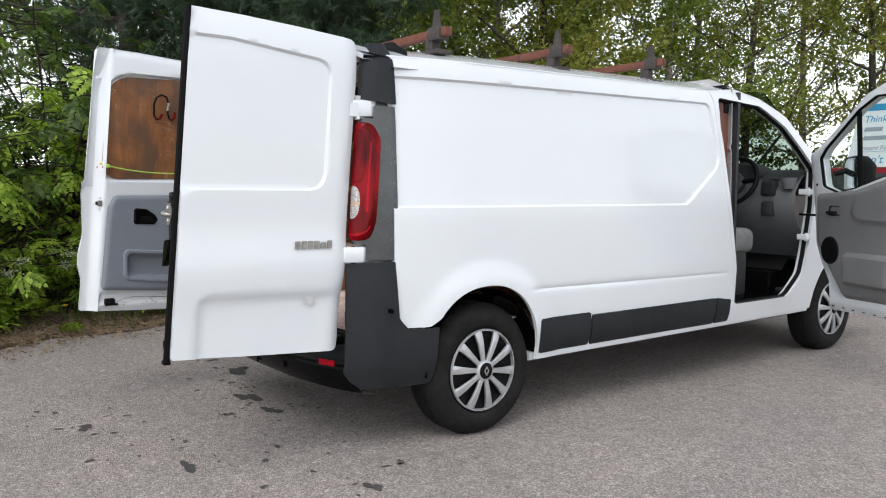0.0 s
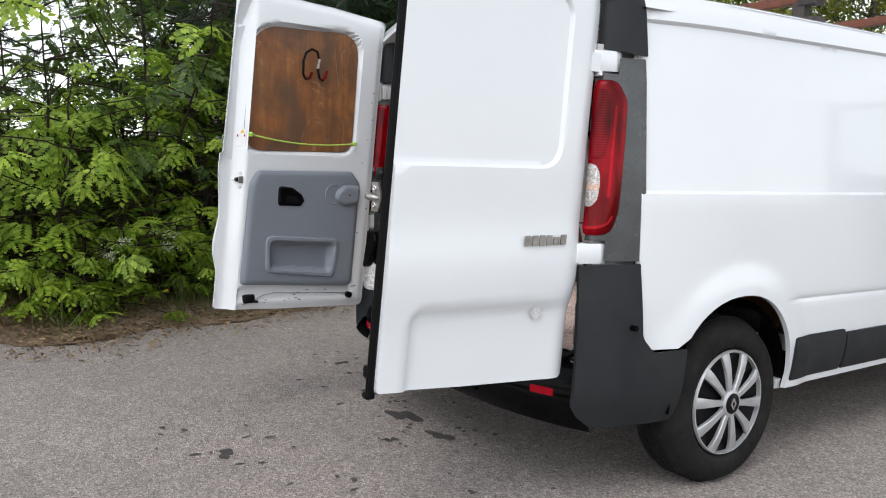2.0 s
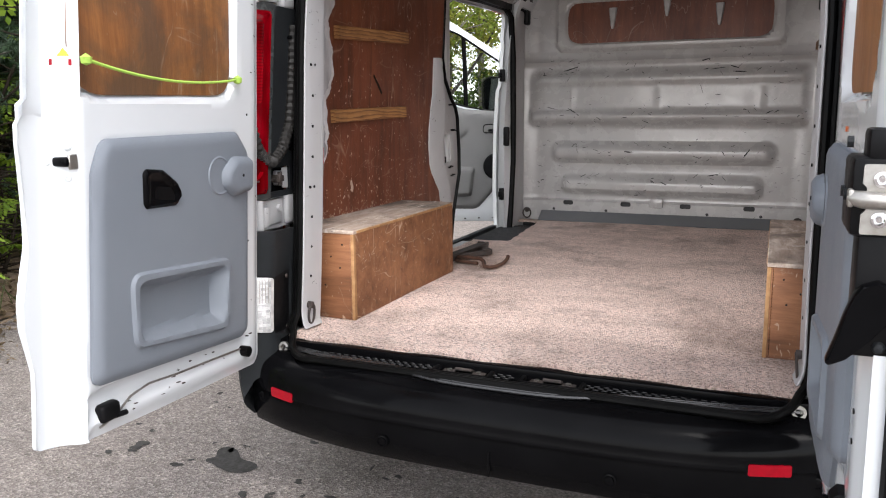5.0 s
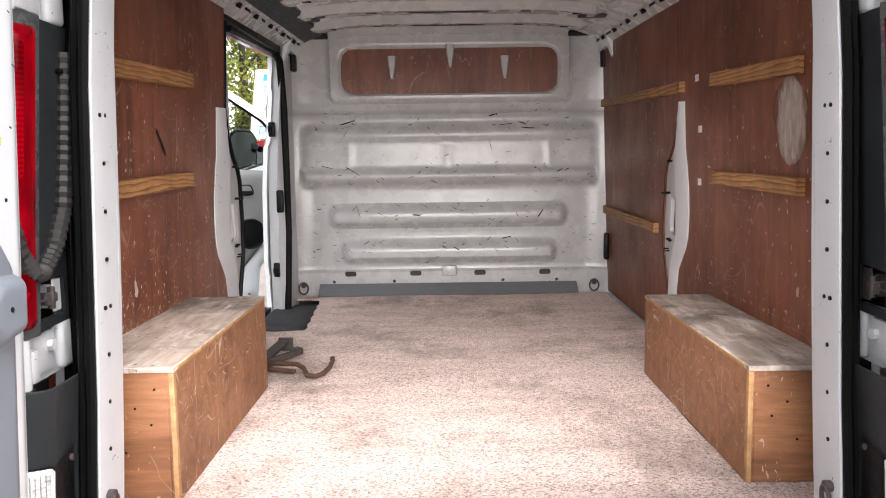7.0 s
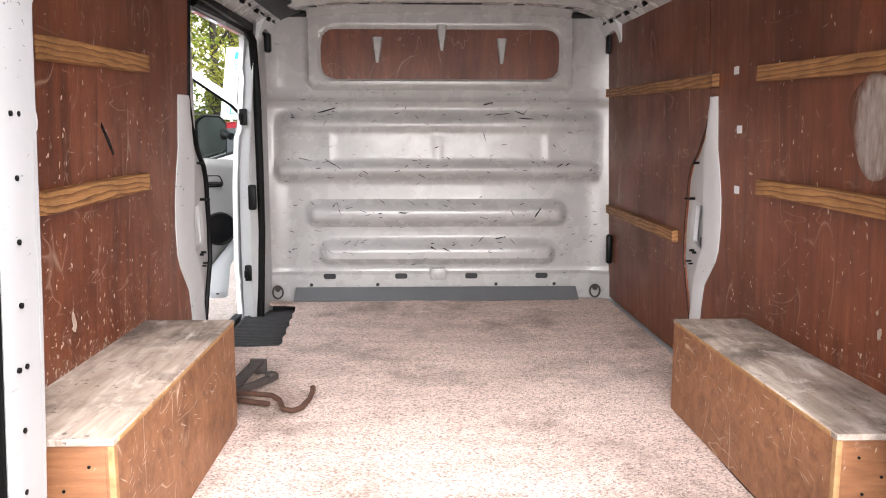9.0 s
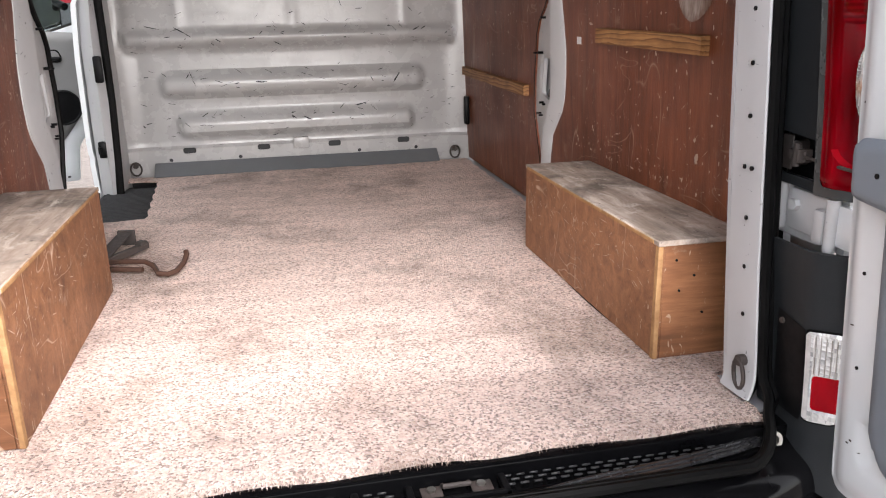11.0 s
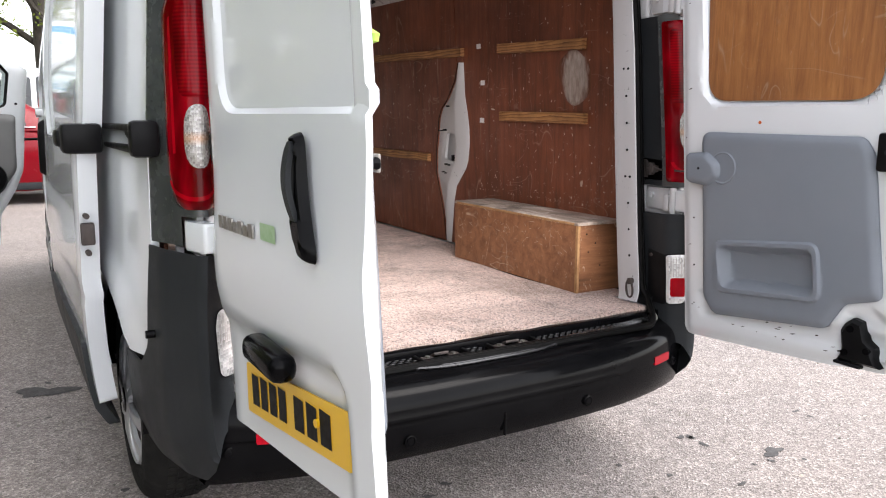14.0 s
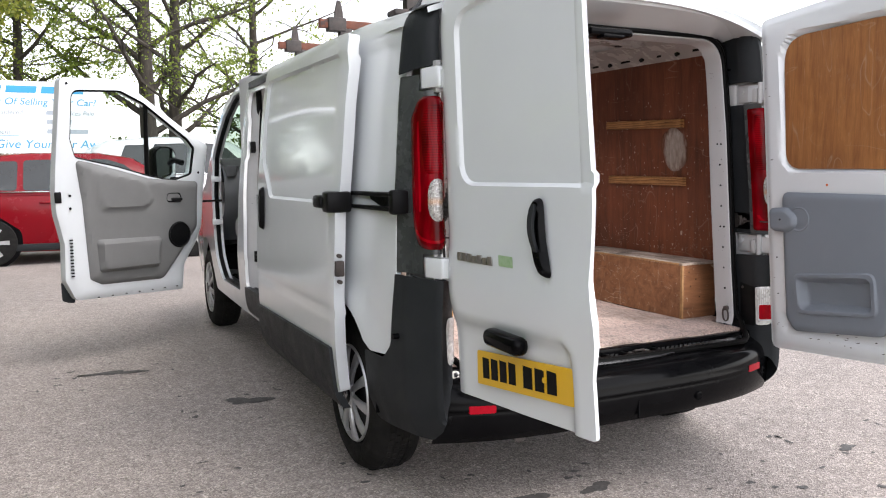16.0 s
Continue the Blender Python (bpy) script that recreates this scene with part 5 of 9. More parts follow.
        part("warning_label", facing(sheet(rounded([(0.10, 1.262), (0.90, 1.262), (0.90, 1.335), (0.10, 1.335)], 0.003, 2), lambda u, v: edge_at(u, v, 0.0012), step=0.2), (0.5, -1, 0)), "sticker", door, "small pale warning label")
        part("label_triangle", facing(sheet([(0.38, 1.318), (0.78, 1.318), (0.58, 1.334)], lambda u, v: edge_at(u, v, 0.0022), step=0.2), (0.5, -1, 0)), "yellow", door, "yellow triangle")
        for q0 in (0.14, 0.74):
            part("label_mark", facing(sheet(rounded([(q0, 1.300), (q0 + 0.10, 1.300), (q0 + 0.10, 1.312), (q0, 1.312)], 0.003, 2), lambda u, v: edge_at(u, v, 0.0022), step=0.2), (0.5, -1, 0)), "reflector", door, "small red mark")
        # outside: handle, plate lamp housing, number plate
        ho = [(0.0 + 0.029 * math.copysign(abs(math.cos(a)) ** 0.7, math.cos(a)), 1.052 + 0.108 * math.copysign(abs(math.sin(a)) ** 0.55, math.sin(a))) for a in [2 * math.pi * i / 48 for i in range(48)]]
        grip = rounded([(-0.017, 1.012), (0.017, 1.012), (0.018, 1.12), (0.012, 1.148), (-0.012, 1.148), (-0.018, 1.12)], 0.008, 4)
        part("outer_handle", facing(sheet(ho, lambda u, v: at(0.575 + u - 0.12 * (v - 1.052) + 0.015 * ((v - 1.05) / 0.1) ** 2, v, -0.002 - 0.022 * np.clip(away(ho, u, v) / 0.012, 0, 1) ** 0.6 + 0.022 * dent(grip, u, v, 0.008)), step=0.006), (s, 0, 0)), "black", door, "long black pull handle")
        part("handle_bar", facing(sheet(rounded([(-0.013, 1.005), (0.004, 1.005), (0.006, 1.13), (0.0, 1.145), (-0.010, 1.145), (-0.015, 1.13)], 0.006, 4), lambda u, v: at(0.575 + u - 0.12 * (v - 1.052) + 0.015 * ((v - 1.05) / 0.1) ** 2, v, -0.020 - 0.012 * np.sin(np.clip((v - 1.005) / 0.14, 0, 1) * math.pi)), step=0.008, thick=(0.01, 0, 0)), (s, 0, 0)), "plastic", door)
        part("plate_lamp_housing", box(P(0.395, 0.735, -0.010), (0.055, 0.20, 0.055), 0.022, 3), "black", door, "black plate lamp housing")
        plate = part("number_plate", facing(sheet(rounded([(0.193, 0.563), (0.672, 0.606), (0.672, 0.708), (0.198, 0.670)], 0.006, 2), lambda u, v: at(u, v, 0.016 + 0 * u), step=0.2, thick=(0.004, 0, 0)), (s, 0, 0)), "yellow", door, "yellow rear number plate")
        for x0, z0, w, h in bars(0.228, 0.588, 0.190, 0.066, 4, 3) + bars(0.445, 0.606, 0.170, 0.066, 3, 4):
            z0 += 0.086 * (x0 - (0.228 if x0 < 0.44 else 0.445))
            part("plate_character", facing(sheet([(x0, z0), (x0 + w, z0 + 0.086 * w), (x0 + w, z0 + h), (x0, z0 + h)], lambda u, v: at(u, v, 0.0148 + 0 * u), step=0.2), (s, 0, 0)), "ink", plate)
        part("plate_screw", rod(P(0.55, 0.652, 0.016), P(0.55, 0.652, 0.010), 0.008, n=12), "yellow", plate)
        for x0, z0, w, h in bars(0.130, 0.950, 0.205, 0.027, 7, 5):
            part("badge_letter", facing(sheet(rounded([(x0, z0), (x0 + w, z0), (x0 + w, z0 + h), (x0, z0 + h)], 0.003, 2), lambda u, v: at(u, v, -0.002 + 0 * u), step=0.2, thick=(0.004, 0, 0)), (s, 0, 0)), "steel", door, "chrome badge block")
        part("green_badge", facing(sheet(rounded([(0.362, 0.953), (0.436, 0.953), (0.436, 0.986), (0.362, 0.986)], 0.003, 2), lambda u, v: at(u, v, 0.0015 + 0 * u), step=0.2), (s, 0, 0)), "green_label", door, "small green label")
    else:
        yl = float(P(0.78, 1.09, 0.0).y)
        lock = part("lock_housing", join(span((0.700, yl - 0.006, 1.052), (0.758, yl + 0.105, 1.148), 0.008), span((0.716, yl - 0.002, 1.14), (0.756, yl + 0.06, 1.182), 0.006)), "ink", door, "black lock housing at the door edge")
        face = [(0.712, 1.056), (0.748, 1.056), (0.765, 1.088), (0.758, 1.116), (0.749, 1.140), (0.712, 1.140), (0.712, 1.117), (0.717, 1.112), (0.717, 1.085), (0.712, 1.080)]
        part("lock_face", loft([[(x, yl - 0.011, z) for x, z in rounded(face, 0.003, 2)], [(x, yl - 0.004, z) for x, z in rounded(face, 0.003, 2)]]), "steel", lock, "bright zinc lock face with a pointed edge")
        part("lock_bolt", join(tube([(0.750, yl - 0.008, 1.095), (0.744, yl - 0.018, 1.096), (0.728, yl - 0.024, 1.098), (0.712, yl - 0.022, 1.099), (0.701, yl - 0.013, 1.100)], [0.005, 0.009, 0.0105, 0.0105, 0.009], 12), span((0.696, yl - 0.022, 1.089), (0.703, yl - 0.004, 1.111), 0.003)), "steel", lock, "curved steel latch hook")
        for z in (1.074, 1.122):
            part("lock_screw", lathe([(0.0095, 0), (0.0095, 0.003), (0.006, 0.004), (0.0035, 0.0015), (0, 0.0015)], 16, along((0.732, yl - 0.0105, z), (0.732, yl - 1.0, z))), "chrome", lock)
        for yy, z in ((0.030, 1.10), (0.075, 1.10), (0.03, 1.165)):
            part("housing_bolt", rod((0.702, yl + yy, z), (0.695, yl + yy, z), 0.007, n=8), "plastic", lock)
        part("lever_plate", span((0.712, yl - 0.004, 0.902), (0.762, yl + 0.055, 1.055), 0.006), "ink", door, "black plate behind the release lever")
        for x, z in ((0.757, 1.026), (0.744, 0.916), (0.752, 1.166)):
            part("plate_bolt", lathe([(0.008, -0.002), (0.008, 0.002), (0.005, 0.006), (0, 0.007)], 14, along((x, yl - 0.003, z), (x, yl - 1.0, z))), "plastic", door)
        lev = [(0.720, 0.994), (0.738, 1.001), (0.754, 0.992), (0.760, 0.976), (0.750, 0.950), (0.732, 0.926), (0.706, 0.900), (0.690, 0.892), (0.685, 0.895), (0.694, 0.924), (0.703, 0.958), (0.712, 0.984)]
        part("lock_lever", loft([[(0.725 + (x - 0.725) * 0.9, yl - 0.024, 0.955 + (z - 0.955) * 0.95) for x, z in rounded(lev, 0.006, 3)], [(x, yl - 0.020, z) for x, z in rounded(lev, 0.006, 3)], [(x, yl - 0.003, z) for x, z in rounded(lev, 0.006, 3)]]), "black", door, "slanted black release lever")
        jag = [(0.560, 0.548), (0.575, 0.572), (0.572, 0.628), (0.585, 0.650), (0.608, 0.668), (0.632, 0.662), (0.642, 0.615), (0.662, 0.600), (0.666, 0.575), (0.678, 0.550)]
        lb = part("lower_bracket", loft([[tuple(P(u, v, 0.052)) for u, v in jag], [tuple(P(u, v, 0.078)) for u, v in jag], [tuple(P(0.62 + (u - 0.62) * 0.8, 0.60 + (v - 0.60) * 0.85, 0.088)) for u, v in jag]]), "ink", door, "black lower lock bracket")
        for u, v in ((0.606, 0.640), (0.650, 0.592), (0.590, 0.575)):
            part("bracket_bolt", rod(P(u, v, 0.082), P(u, v, 0.094), 0.009, n=8), "black", lb)
        part("bracket_lip", box(P(0.60, 0.546, 0.088), (0.02, 0.075, 0.008), 0.002, 1), "ink", lb)
        part("lower_stop", join(box(P(0.735, 0.585, 0.075), (0.03, 0.075, 0.035), 0.010, 3), box(P(0.772, 0.595, 0.065), (0.02, 0.02, 0.035), 0.006, 2)), "ink", door, "black stop at the lower door corner")
        part("seal_foot", box(P(0.775, 0.530, 0.04), (0.035, 0.03, 0.02), 0.008, 3), "rubber", door)
        part("outer_seal", tube([tuple(P(0.776, v, 0.034)) for v in (0.53, 0.8, 1.1, 1.4, 1.7, 1.895)], 0.013, 8), "rubber", door, "black door edge seal")
        for x0, z0, w, h in bars(0.108, 0.945, 0.180, 0.034, 6, 8):
            part("badge_letter", facing(sheet(rounded([(x0, z0), (x0 + w, z0), (x0 + w, z0 + h), (x0, z0 + h)], 0.004, 2), lambda u, v: at(u, v, -0.006 + 0 * u), step=0.2, thick=(-0.004, 0, 0)), (s, 0, 0)), "steel", door, "grey badge block")
        st = [(0.185 + 0.027 * math.cos(a), 0.725 + 0.019 * math.sin(a)) for a in [2 * math.pi * i / 24 for i in range(24)]]
        part("oval_sticker", facing(sheet(st, lambda u, v: at(u, v, 0.017 + 0 * u), step=0.2), (s, 0, 0)), "sticker_grey", door, "small grey oval sticker")
    return door


M["sticker"] = surface("white_sticker", (0.75, 0.75, 0.75), (0.68, 0.68, 0.7), 60, 0.4, 0.5)
M["orange_dot"] = surface("orange_paint_dot", (0.62, 0.13, 0.02), (0.5, 0.10, 0.02), 60, 0.4, 0.5)
M["sticker_grey"] = surface("grey_sticker", (0.62, 0.62, 0.62), (0.35, 0.35, 0.36), 90, 0.4, 0.5)
M["green_label"] = surface("green_label", (0.35, 0.48, 0.30), (0.25, 0.40, 0.2), 60, 0.4, 0.5)
rear_door(1)
rear_door(-1)


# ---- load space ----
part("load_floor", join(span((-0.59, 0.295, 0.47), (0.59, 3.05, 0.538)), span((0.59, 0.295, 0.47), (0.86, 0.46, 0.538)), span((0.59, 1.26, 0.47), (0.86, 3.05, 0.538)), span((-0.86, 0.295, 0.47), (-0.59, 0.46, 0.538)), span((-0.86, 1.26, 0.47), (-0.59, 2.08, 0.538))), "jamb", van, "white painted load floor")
part("rear_sill", span((-0.76, 0.24, 0.46), (0.76, 0.294, 0.536), 0.004), "black", van, "black rear sill edge")


def carpet_mat():
    m, n, l, b = nodes_of("beige_loop_carpet")
    v = coords(n, l)
    vo = n.new("ShaderNodeTexVoronoi")
    vo.inputs["Scale"].default_value = 230.0
    l.new(v, vo.inputs["Vector"])
    sep = n.new("ShaderNodeSeparateColor")
    l.new(vo.outputs["Color"], sep.inputs[0])
    loops = ramp(n, l, sep.outputs[0], [(0.0, (0.27, 0.185, 0.155)), (0.35, (0.71, 0.515, 0.44)), (0.7, (0.84, 0.645, 0.565)), (1.0, (0.91, 0.76, 0.69))])
    dirt = ramp(n, l, tex(n, l, coords(n, l, (1.0, 0.7, 1.0)), 3.2, 7.0, 0.65), [(0.33, (0.54, 0.51, 0.48)), (0.50, (1.04, 1.04, 1.04))])
    col = mixc(n, l, 1.0, loops, dirt, "MULTIPLY")
    streak = ramp(n, l, tex(n, l, coords(n, l, (0.8, 4.0, 1.0)), 2.6, 5.0, 0.6), [(0.36, (0.80, 0.78, 0.76)), (0.56, (1.0, 1.0, 1.0))])
    col = mixc(n, l, 0.8, col, streak, "MULTIPLY")
    l.new(col, b.inputs["Base Color"])
    b.inputs["Roughness"].default_value = 0.95
    b.inputs["Sheen Weight"].default_value = 0.15
    bumped(n, l, b, vo.outputs["Distance"], 1.0, 0.006)
    return m


M["carpet"] = carpet_mat()
cout = [(-0.70, 0.262), (0.70, 0.262), (0.70, 0.44), (0.80, 0.45), (0.80, 2.93), (-0.80, 2.93), (-0.80, 2.85), (-0.664, 2.838), (-0.619, 2.115), (-0.80, 2.10), (-0.80, 0.45), (-0.70, 0.44)]
wav = lambda u, v: 0.5475 + 0.0025 * np.sin(7 * u + 3 * v) * np.sin(5 * v) + 0.001 * np.sin(40 * u + 13 * v)
carpet = part("carpet", facing(sheet(cout, lambda u, v: (u + 0.004 * np.sin(47 * v) * (abs(u) > 0.6), v + 0.005 * np.sin(23 * u) * (v < 0.3), wav(u, v) - 0.004 * (v < 0.28)), step=0.05, thick=(0, 0, -0.008), edge=0.012), (0, 0, 1)), "carpet")
tagged(carpet, "pinkish beige loop-pile carpet with dirty patches on the van floor", "carpet")
# frayed ends of pile along the rear cut
fr = random.Random(4)
tufts = []
for i in range(900):
    x = -0.70 + 1.4 * fr.random()
    a, h = fr.uniform(-1, 1), fr.uniform(0.004, 0.011)
    tufts.append(([(x - 0.0015, 0.266, 0.548), (x + 0.0015, 0.266, 0.548), (x + 0.003 * a, 0.262 - h, 0.538 + fr.uniform(-0.002, 0.012))], [(0, 1, 2)]))
part("frayed_edge", join(*tufts), "carpet", carpet, kind="stuff")
M["step_black"] = surface("ribbed_black_step", (0.014, 0.014, 0.015), (0.024, 0.024, 0.025), 8, 0.55, 0.7)
step_well = part("step_well", span((-0.885, 2.085, 0.40), (-0.60, 2.87, 0.515)), "step_black", van, "black ribbed side step")
for i in range(29):
    part("step_rib", span((-0.87, 2.12 + 0.024 * i, 0.515), (-0.61, 2.132 + 0.024 * i, 0.522), 0.002, 1), "step_black", step_well)


# plywood linings
def wall_x(v):
    return 0.824 - 0.030 * (v - 0.6)


PILLAR_FRONT = [(1.83, 0.548), (1.855, 0.70), (1.885, 0.80), (1.92, 0.90), (1.91, 1.02), (1.892, 1.10), (1.878, 1.175), (1.85, 1.22), (1.79, 1.265), (1.715, 1.35), (1.682, 1.435)]
PILLAR_FOLD = [(1.80, 0.548), (1.80, 0.715), (1.773, 0.844), (1.711, 0.947), (1.691, 1.116), (1.691, 1.256), (1.650, 1.435)]


def pillar_rear(s):
    shift = 0.0 if s > 0 else -0.036
    return [(y + shift, z) for y, z in ((1.78, 0.548), (1.742, 0.76), (1.716, 0.84), (1.625, 0.930), (1.603, 0.97), (1.588, 1.05), (1.588, 1.13), (1.603, 1.21), (1.622, 1.28), (1.628, 1.435))]


for s in (1, -1):
    back_edge = pillar_rear(s)
    pieces = [[(0.43, 0.548), (0.47, 0.548), (0.47, 0.77 if s > 0 else 0.79), (1.25, 0.77 if s > 0 else 0.79), (1.25, 0.548)] + [(y + 0.006, z) for y, z in back_edge] + [(1.69, 1.44), (1.71, 1.80), (0.43, 1.775)]]
    if s > 0:
        pieces.append([(2.99, 0.548), (2.99, 1.85), (1.715, 1.80), (1.695, 1.44)] + [(y - 0.004, z) for y, z in reversed(PILLAR_FRONT)])
    for p in pieces:
        part("plywood_lining", facing(sheet(p, lambda u, v: (s * wall_x(v), u, v), step=0.3, thick=(s * 0.009, 0, 0)), (-s, 0, 0)), "plydark", van, "dark varnished plywood lining, scratched")
    # pillar pressing: a pale rear face folding into a front face that falls away behind the lining
    leaf = [(y, z) for y, z in back_edge] + [(y + 0.01, z) for y, z in reversed(PILLAR_FRONT)]
    eye = rounded([(1.838, 0.969), (1.802, 1.100), (1.698, 1.096), (1.711, 0.957)], 0.02, 5)

    def bul(u, v):
        r_, f_, e_ = (np.interp(v, [q for p, q in line], [p for p, q in line]) for line in (back_edge, PILLAR_FOLD, PILLAR_FRONT))
        d = 0.003 + 0.016 * np.clip((u - r_) / np.maximum(0.01, f_ - r_), 0, 1) ** 0.6 - 0.026 * np.clip((u - f_) / np.maximum(0.02, e_ - f_), 0, 1) - 0.006 * dent([(1.74 + (p - 1.74) * 1.25, 1.03 + (q - 1.03) * 1.2) for p, q in eye], u, v, 0.012)
        return s * (wall_x(v) - d), u, v

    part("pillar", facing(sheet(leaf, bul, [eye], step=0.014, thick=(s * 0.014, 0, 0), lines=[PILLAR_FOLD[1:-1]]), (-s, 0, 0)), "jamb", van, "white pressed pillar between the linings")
    if s > 0:
        part("lining_seam", tube([(float(wall_x(v)) + 0.002, u + 0.002, v) for u, v in PILLAR_FRONT], 0.004, 6), "ink", van)
    if s < 0:
        part("pillar_seal", tube([(-(float(wall_x(v)) + 0.002), u, v) for u, v in [(1.715, 1.74)] + [(p + 0.016, q) for p, q in reversed(PILLAR_FRONT)]], 0.009, 8), "rubber", van, "black rubber seal along the pillar")
    part("pillar_recess", facing(sheet([(1.66, 0.93), (1.87, 0.93), (1.84, 1.13), (1.66, 1.13)], lambda u, v: (s * (wall_x(v) + 0.030), u, v), step=0.1), (-s, 0, 0)), "jamb", van)
    part("pillar_clip", join(span((s * (wall_x(0.97) + 0.002), 1.735, 0.962), (s * (wall_x(0.97) + 0.03), 1.772, 0.992), 0.004), span((s * (wall_x(0.97) + 0.002), 1.72, 0.968), (s * (wall_x(0.97) + 0.03), 1.74, 0.976), 0.002, 1)), "ink", van)
    part("pillar_hole", join(*[rod((s * (wall_x(z) - 0.025), y, z), (s * (wall_x(z) + 0.03), y, z), r_, n=8) for y, z, r_ in ((1.765, 1.232, 0.004), (1.80, 1.115, 0.0045), (1.845, 1.112, 0.003), (1.82, 0.905, 0.003), (1.795, 0.900, 0.003), (1.79, 0.945, 0.004), (1.76, 0.942, 0.004))]), "ink", van, kind="stuff")


def batten(s, y0, z0, y1, z1, h=0.052, d=0.022):
    x0, x1 = s * (wall_x(z0) - 0.001), s * (wall_x(z1) - 0.001)
    ring = lambda x, y, z: [(x, y, z - h / 2), (x, y, z + h / 2), (x - s * d, y, z + h / 2 - 0.002), (x - s * d, y, z - h / 2 + 0.002)]
    mid_ = [tuple((a + b) / 2 for a, b in zip(p, q)) for p, q in zip(ring(x0, y0, z0), ring(x1, y1, z1))]
    b = part("batten", loft([ring(x0, y0, z0), mid_, ring(x1, y1, z1)]), "batten", van, "pale pine batten screwed to the lining", sharp=20)
    return b


batten(1, 0.722, 1.176, 1.297, 1.184, 0.043)
batten(1, 0.733, 1.456, 1.310, 1.477, 0.043)
batten(1, 1.62, 1.482, 2.95, 1.518, 0.040)
batten(1, 1.975, 0.969, 2.95, 0.979, 0.042)
batten(-1, 0.715, 1.190, 1.275, 1.202, 0.045)
batten(-1, 0.740, 1.473, 1.290, 1.494, 0.045)

# boxes over the wheel arches
for s, x0, y0, y1, z1 in ((1, 0.614, 0.527, 1.392, 0.808), (-1, 0.590, 0.466, 1.292, 0.838)):
    wx = 0.818
    bx = part("wheel_box", join(span((s * x0, y0, 0.549), (s * (x0 + 0.014), y1, z1 - 0.012), 0.001, 1), span((s * (x0 + 0.0145), y0 + 0.001, 0.549), (s * wx, y0 + 0.014, z1 - 0.012), 0.001, 1), span((s * (x0 + 0.0145), y1 - 0.014, 0.549), (s * wx, y1, z1 - 0.012), 0.001, 1)), "plybox", van, "plywood box over the wheel arch, scuffed")
    for fx_, fz in ((0.30, 0.62), (0.62, 0.75), (0.86, 0.40), (0.20, 0.90)):
        part("nail_head", rod((s * (x0 + 0.02 + fx_ * 0.10), y0 + 0.002, 0.55 + fz * (z1 - 0.57)), (s * (x0 + 0.02 + fx_ * 0.10), y0 - 0.001, 0.55 + fz * (z1 - 0.57)), 0.0028, n=8), "ink", bx)
    part("box_lid", span((s * (x0 - 0.002), y0 - 0.002, z1 - 0.012), (s * wx, y1, z1), 0.0015, 1), "plytop", bx, "worn pale plywood lid")
    part("corner_edge", span((s * (x0 - 0.0015), y0 - 0.0015, 0.549), (s * (x0 + 0.009), y0 + 0.013, z1 - 0.013), 0.001, 1), "rawedge", bx, "raw ply edge")
    part("lid_edge", span((s * (x0 - 0.0035), y0 + 0.02, z1 - 0.011), (s * (x0 - 0.0015), y1 - 0.02, z1 - 0.003), 0.0005, 1), "rawedge", bx, "raw ply edge of the lid")

M["scuff"] = surface("pale_scuff", (0.58, 0.50, 0.42), (0.42, 0.32, 0.24), 60, 0.8, 0.9)
boxes_ = [o for o in bpy.data.objects if o.name.startswith("wheel_box")]
for s, x0, y0, y1, z1, bx in ((1, 0.614, 0.527, 1.392, 0.808, boxes_[0]), (-1, 0.590, 0.466, 1.292, 0.838, boxes_[1])):
    br_ = random.Random(90 + s)
    sc = []
    for i in range(110):
        y, z = br_.uniform(y0 + 0.03, y1 - 0.05), br_.uniform(0.57, z1 - 0.03) if i % 2 else 0.725 + br_.gauss(0, 0.025)
        a, L_, w_ = br_.gauss(0.0 if i % 2 == 0 else 1.4, 0.5), br_.uniform(0.006, 0.05) * (0.5 if i % 2 else 1), br_.uniform(0.0004, 0.0011)
        c, t_ = math.cos(a), math.sin(a)
        q4 = [(y - L_ * c / 2, z - L_ * t_ / 2), (y + w_ * t_, z - w_ * c), (y + L_ * c / 2, z + L_ * t_ / 2), (y - w_ * t_, z + w_ * c)]
        sc.append(([(s * (x0 - 0.0008), u, min(max(q, 0.556), z1 - 0.016)) for u, q in q4], [(0, 1, 2, 3)] if s < 0 else [(3, 2, 1, 0)]))
    part("scratch", join(*sc), "scuff", bx, kind="stuff", smooth=False)

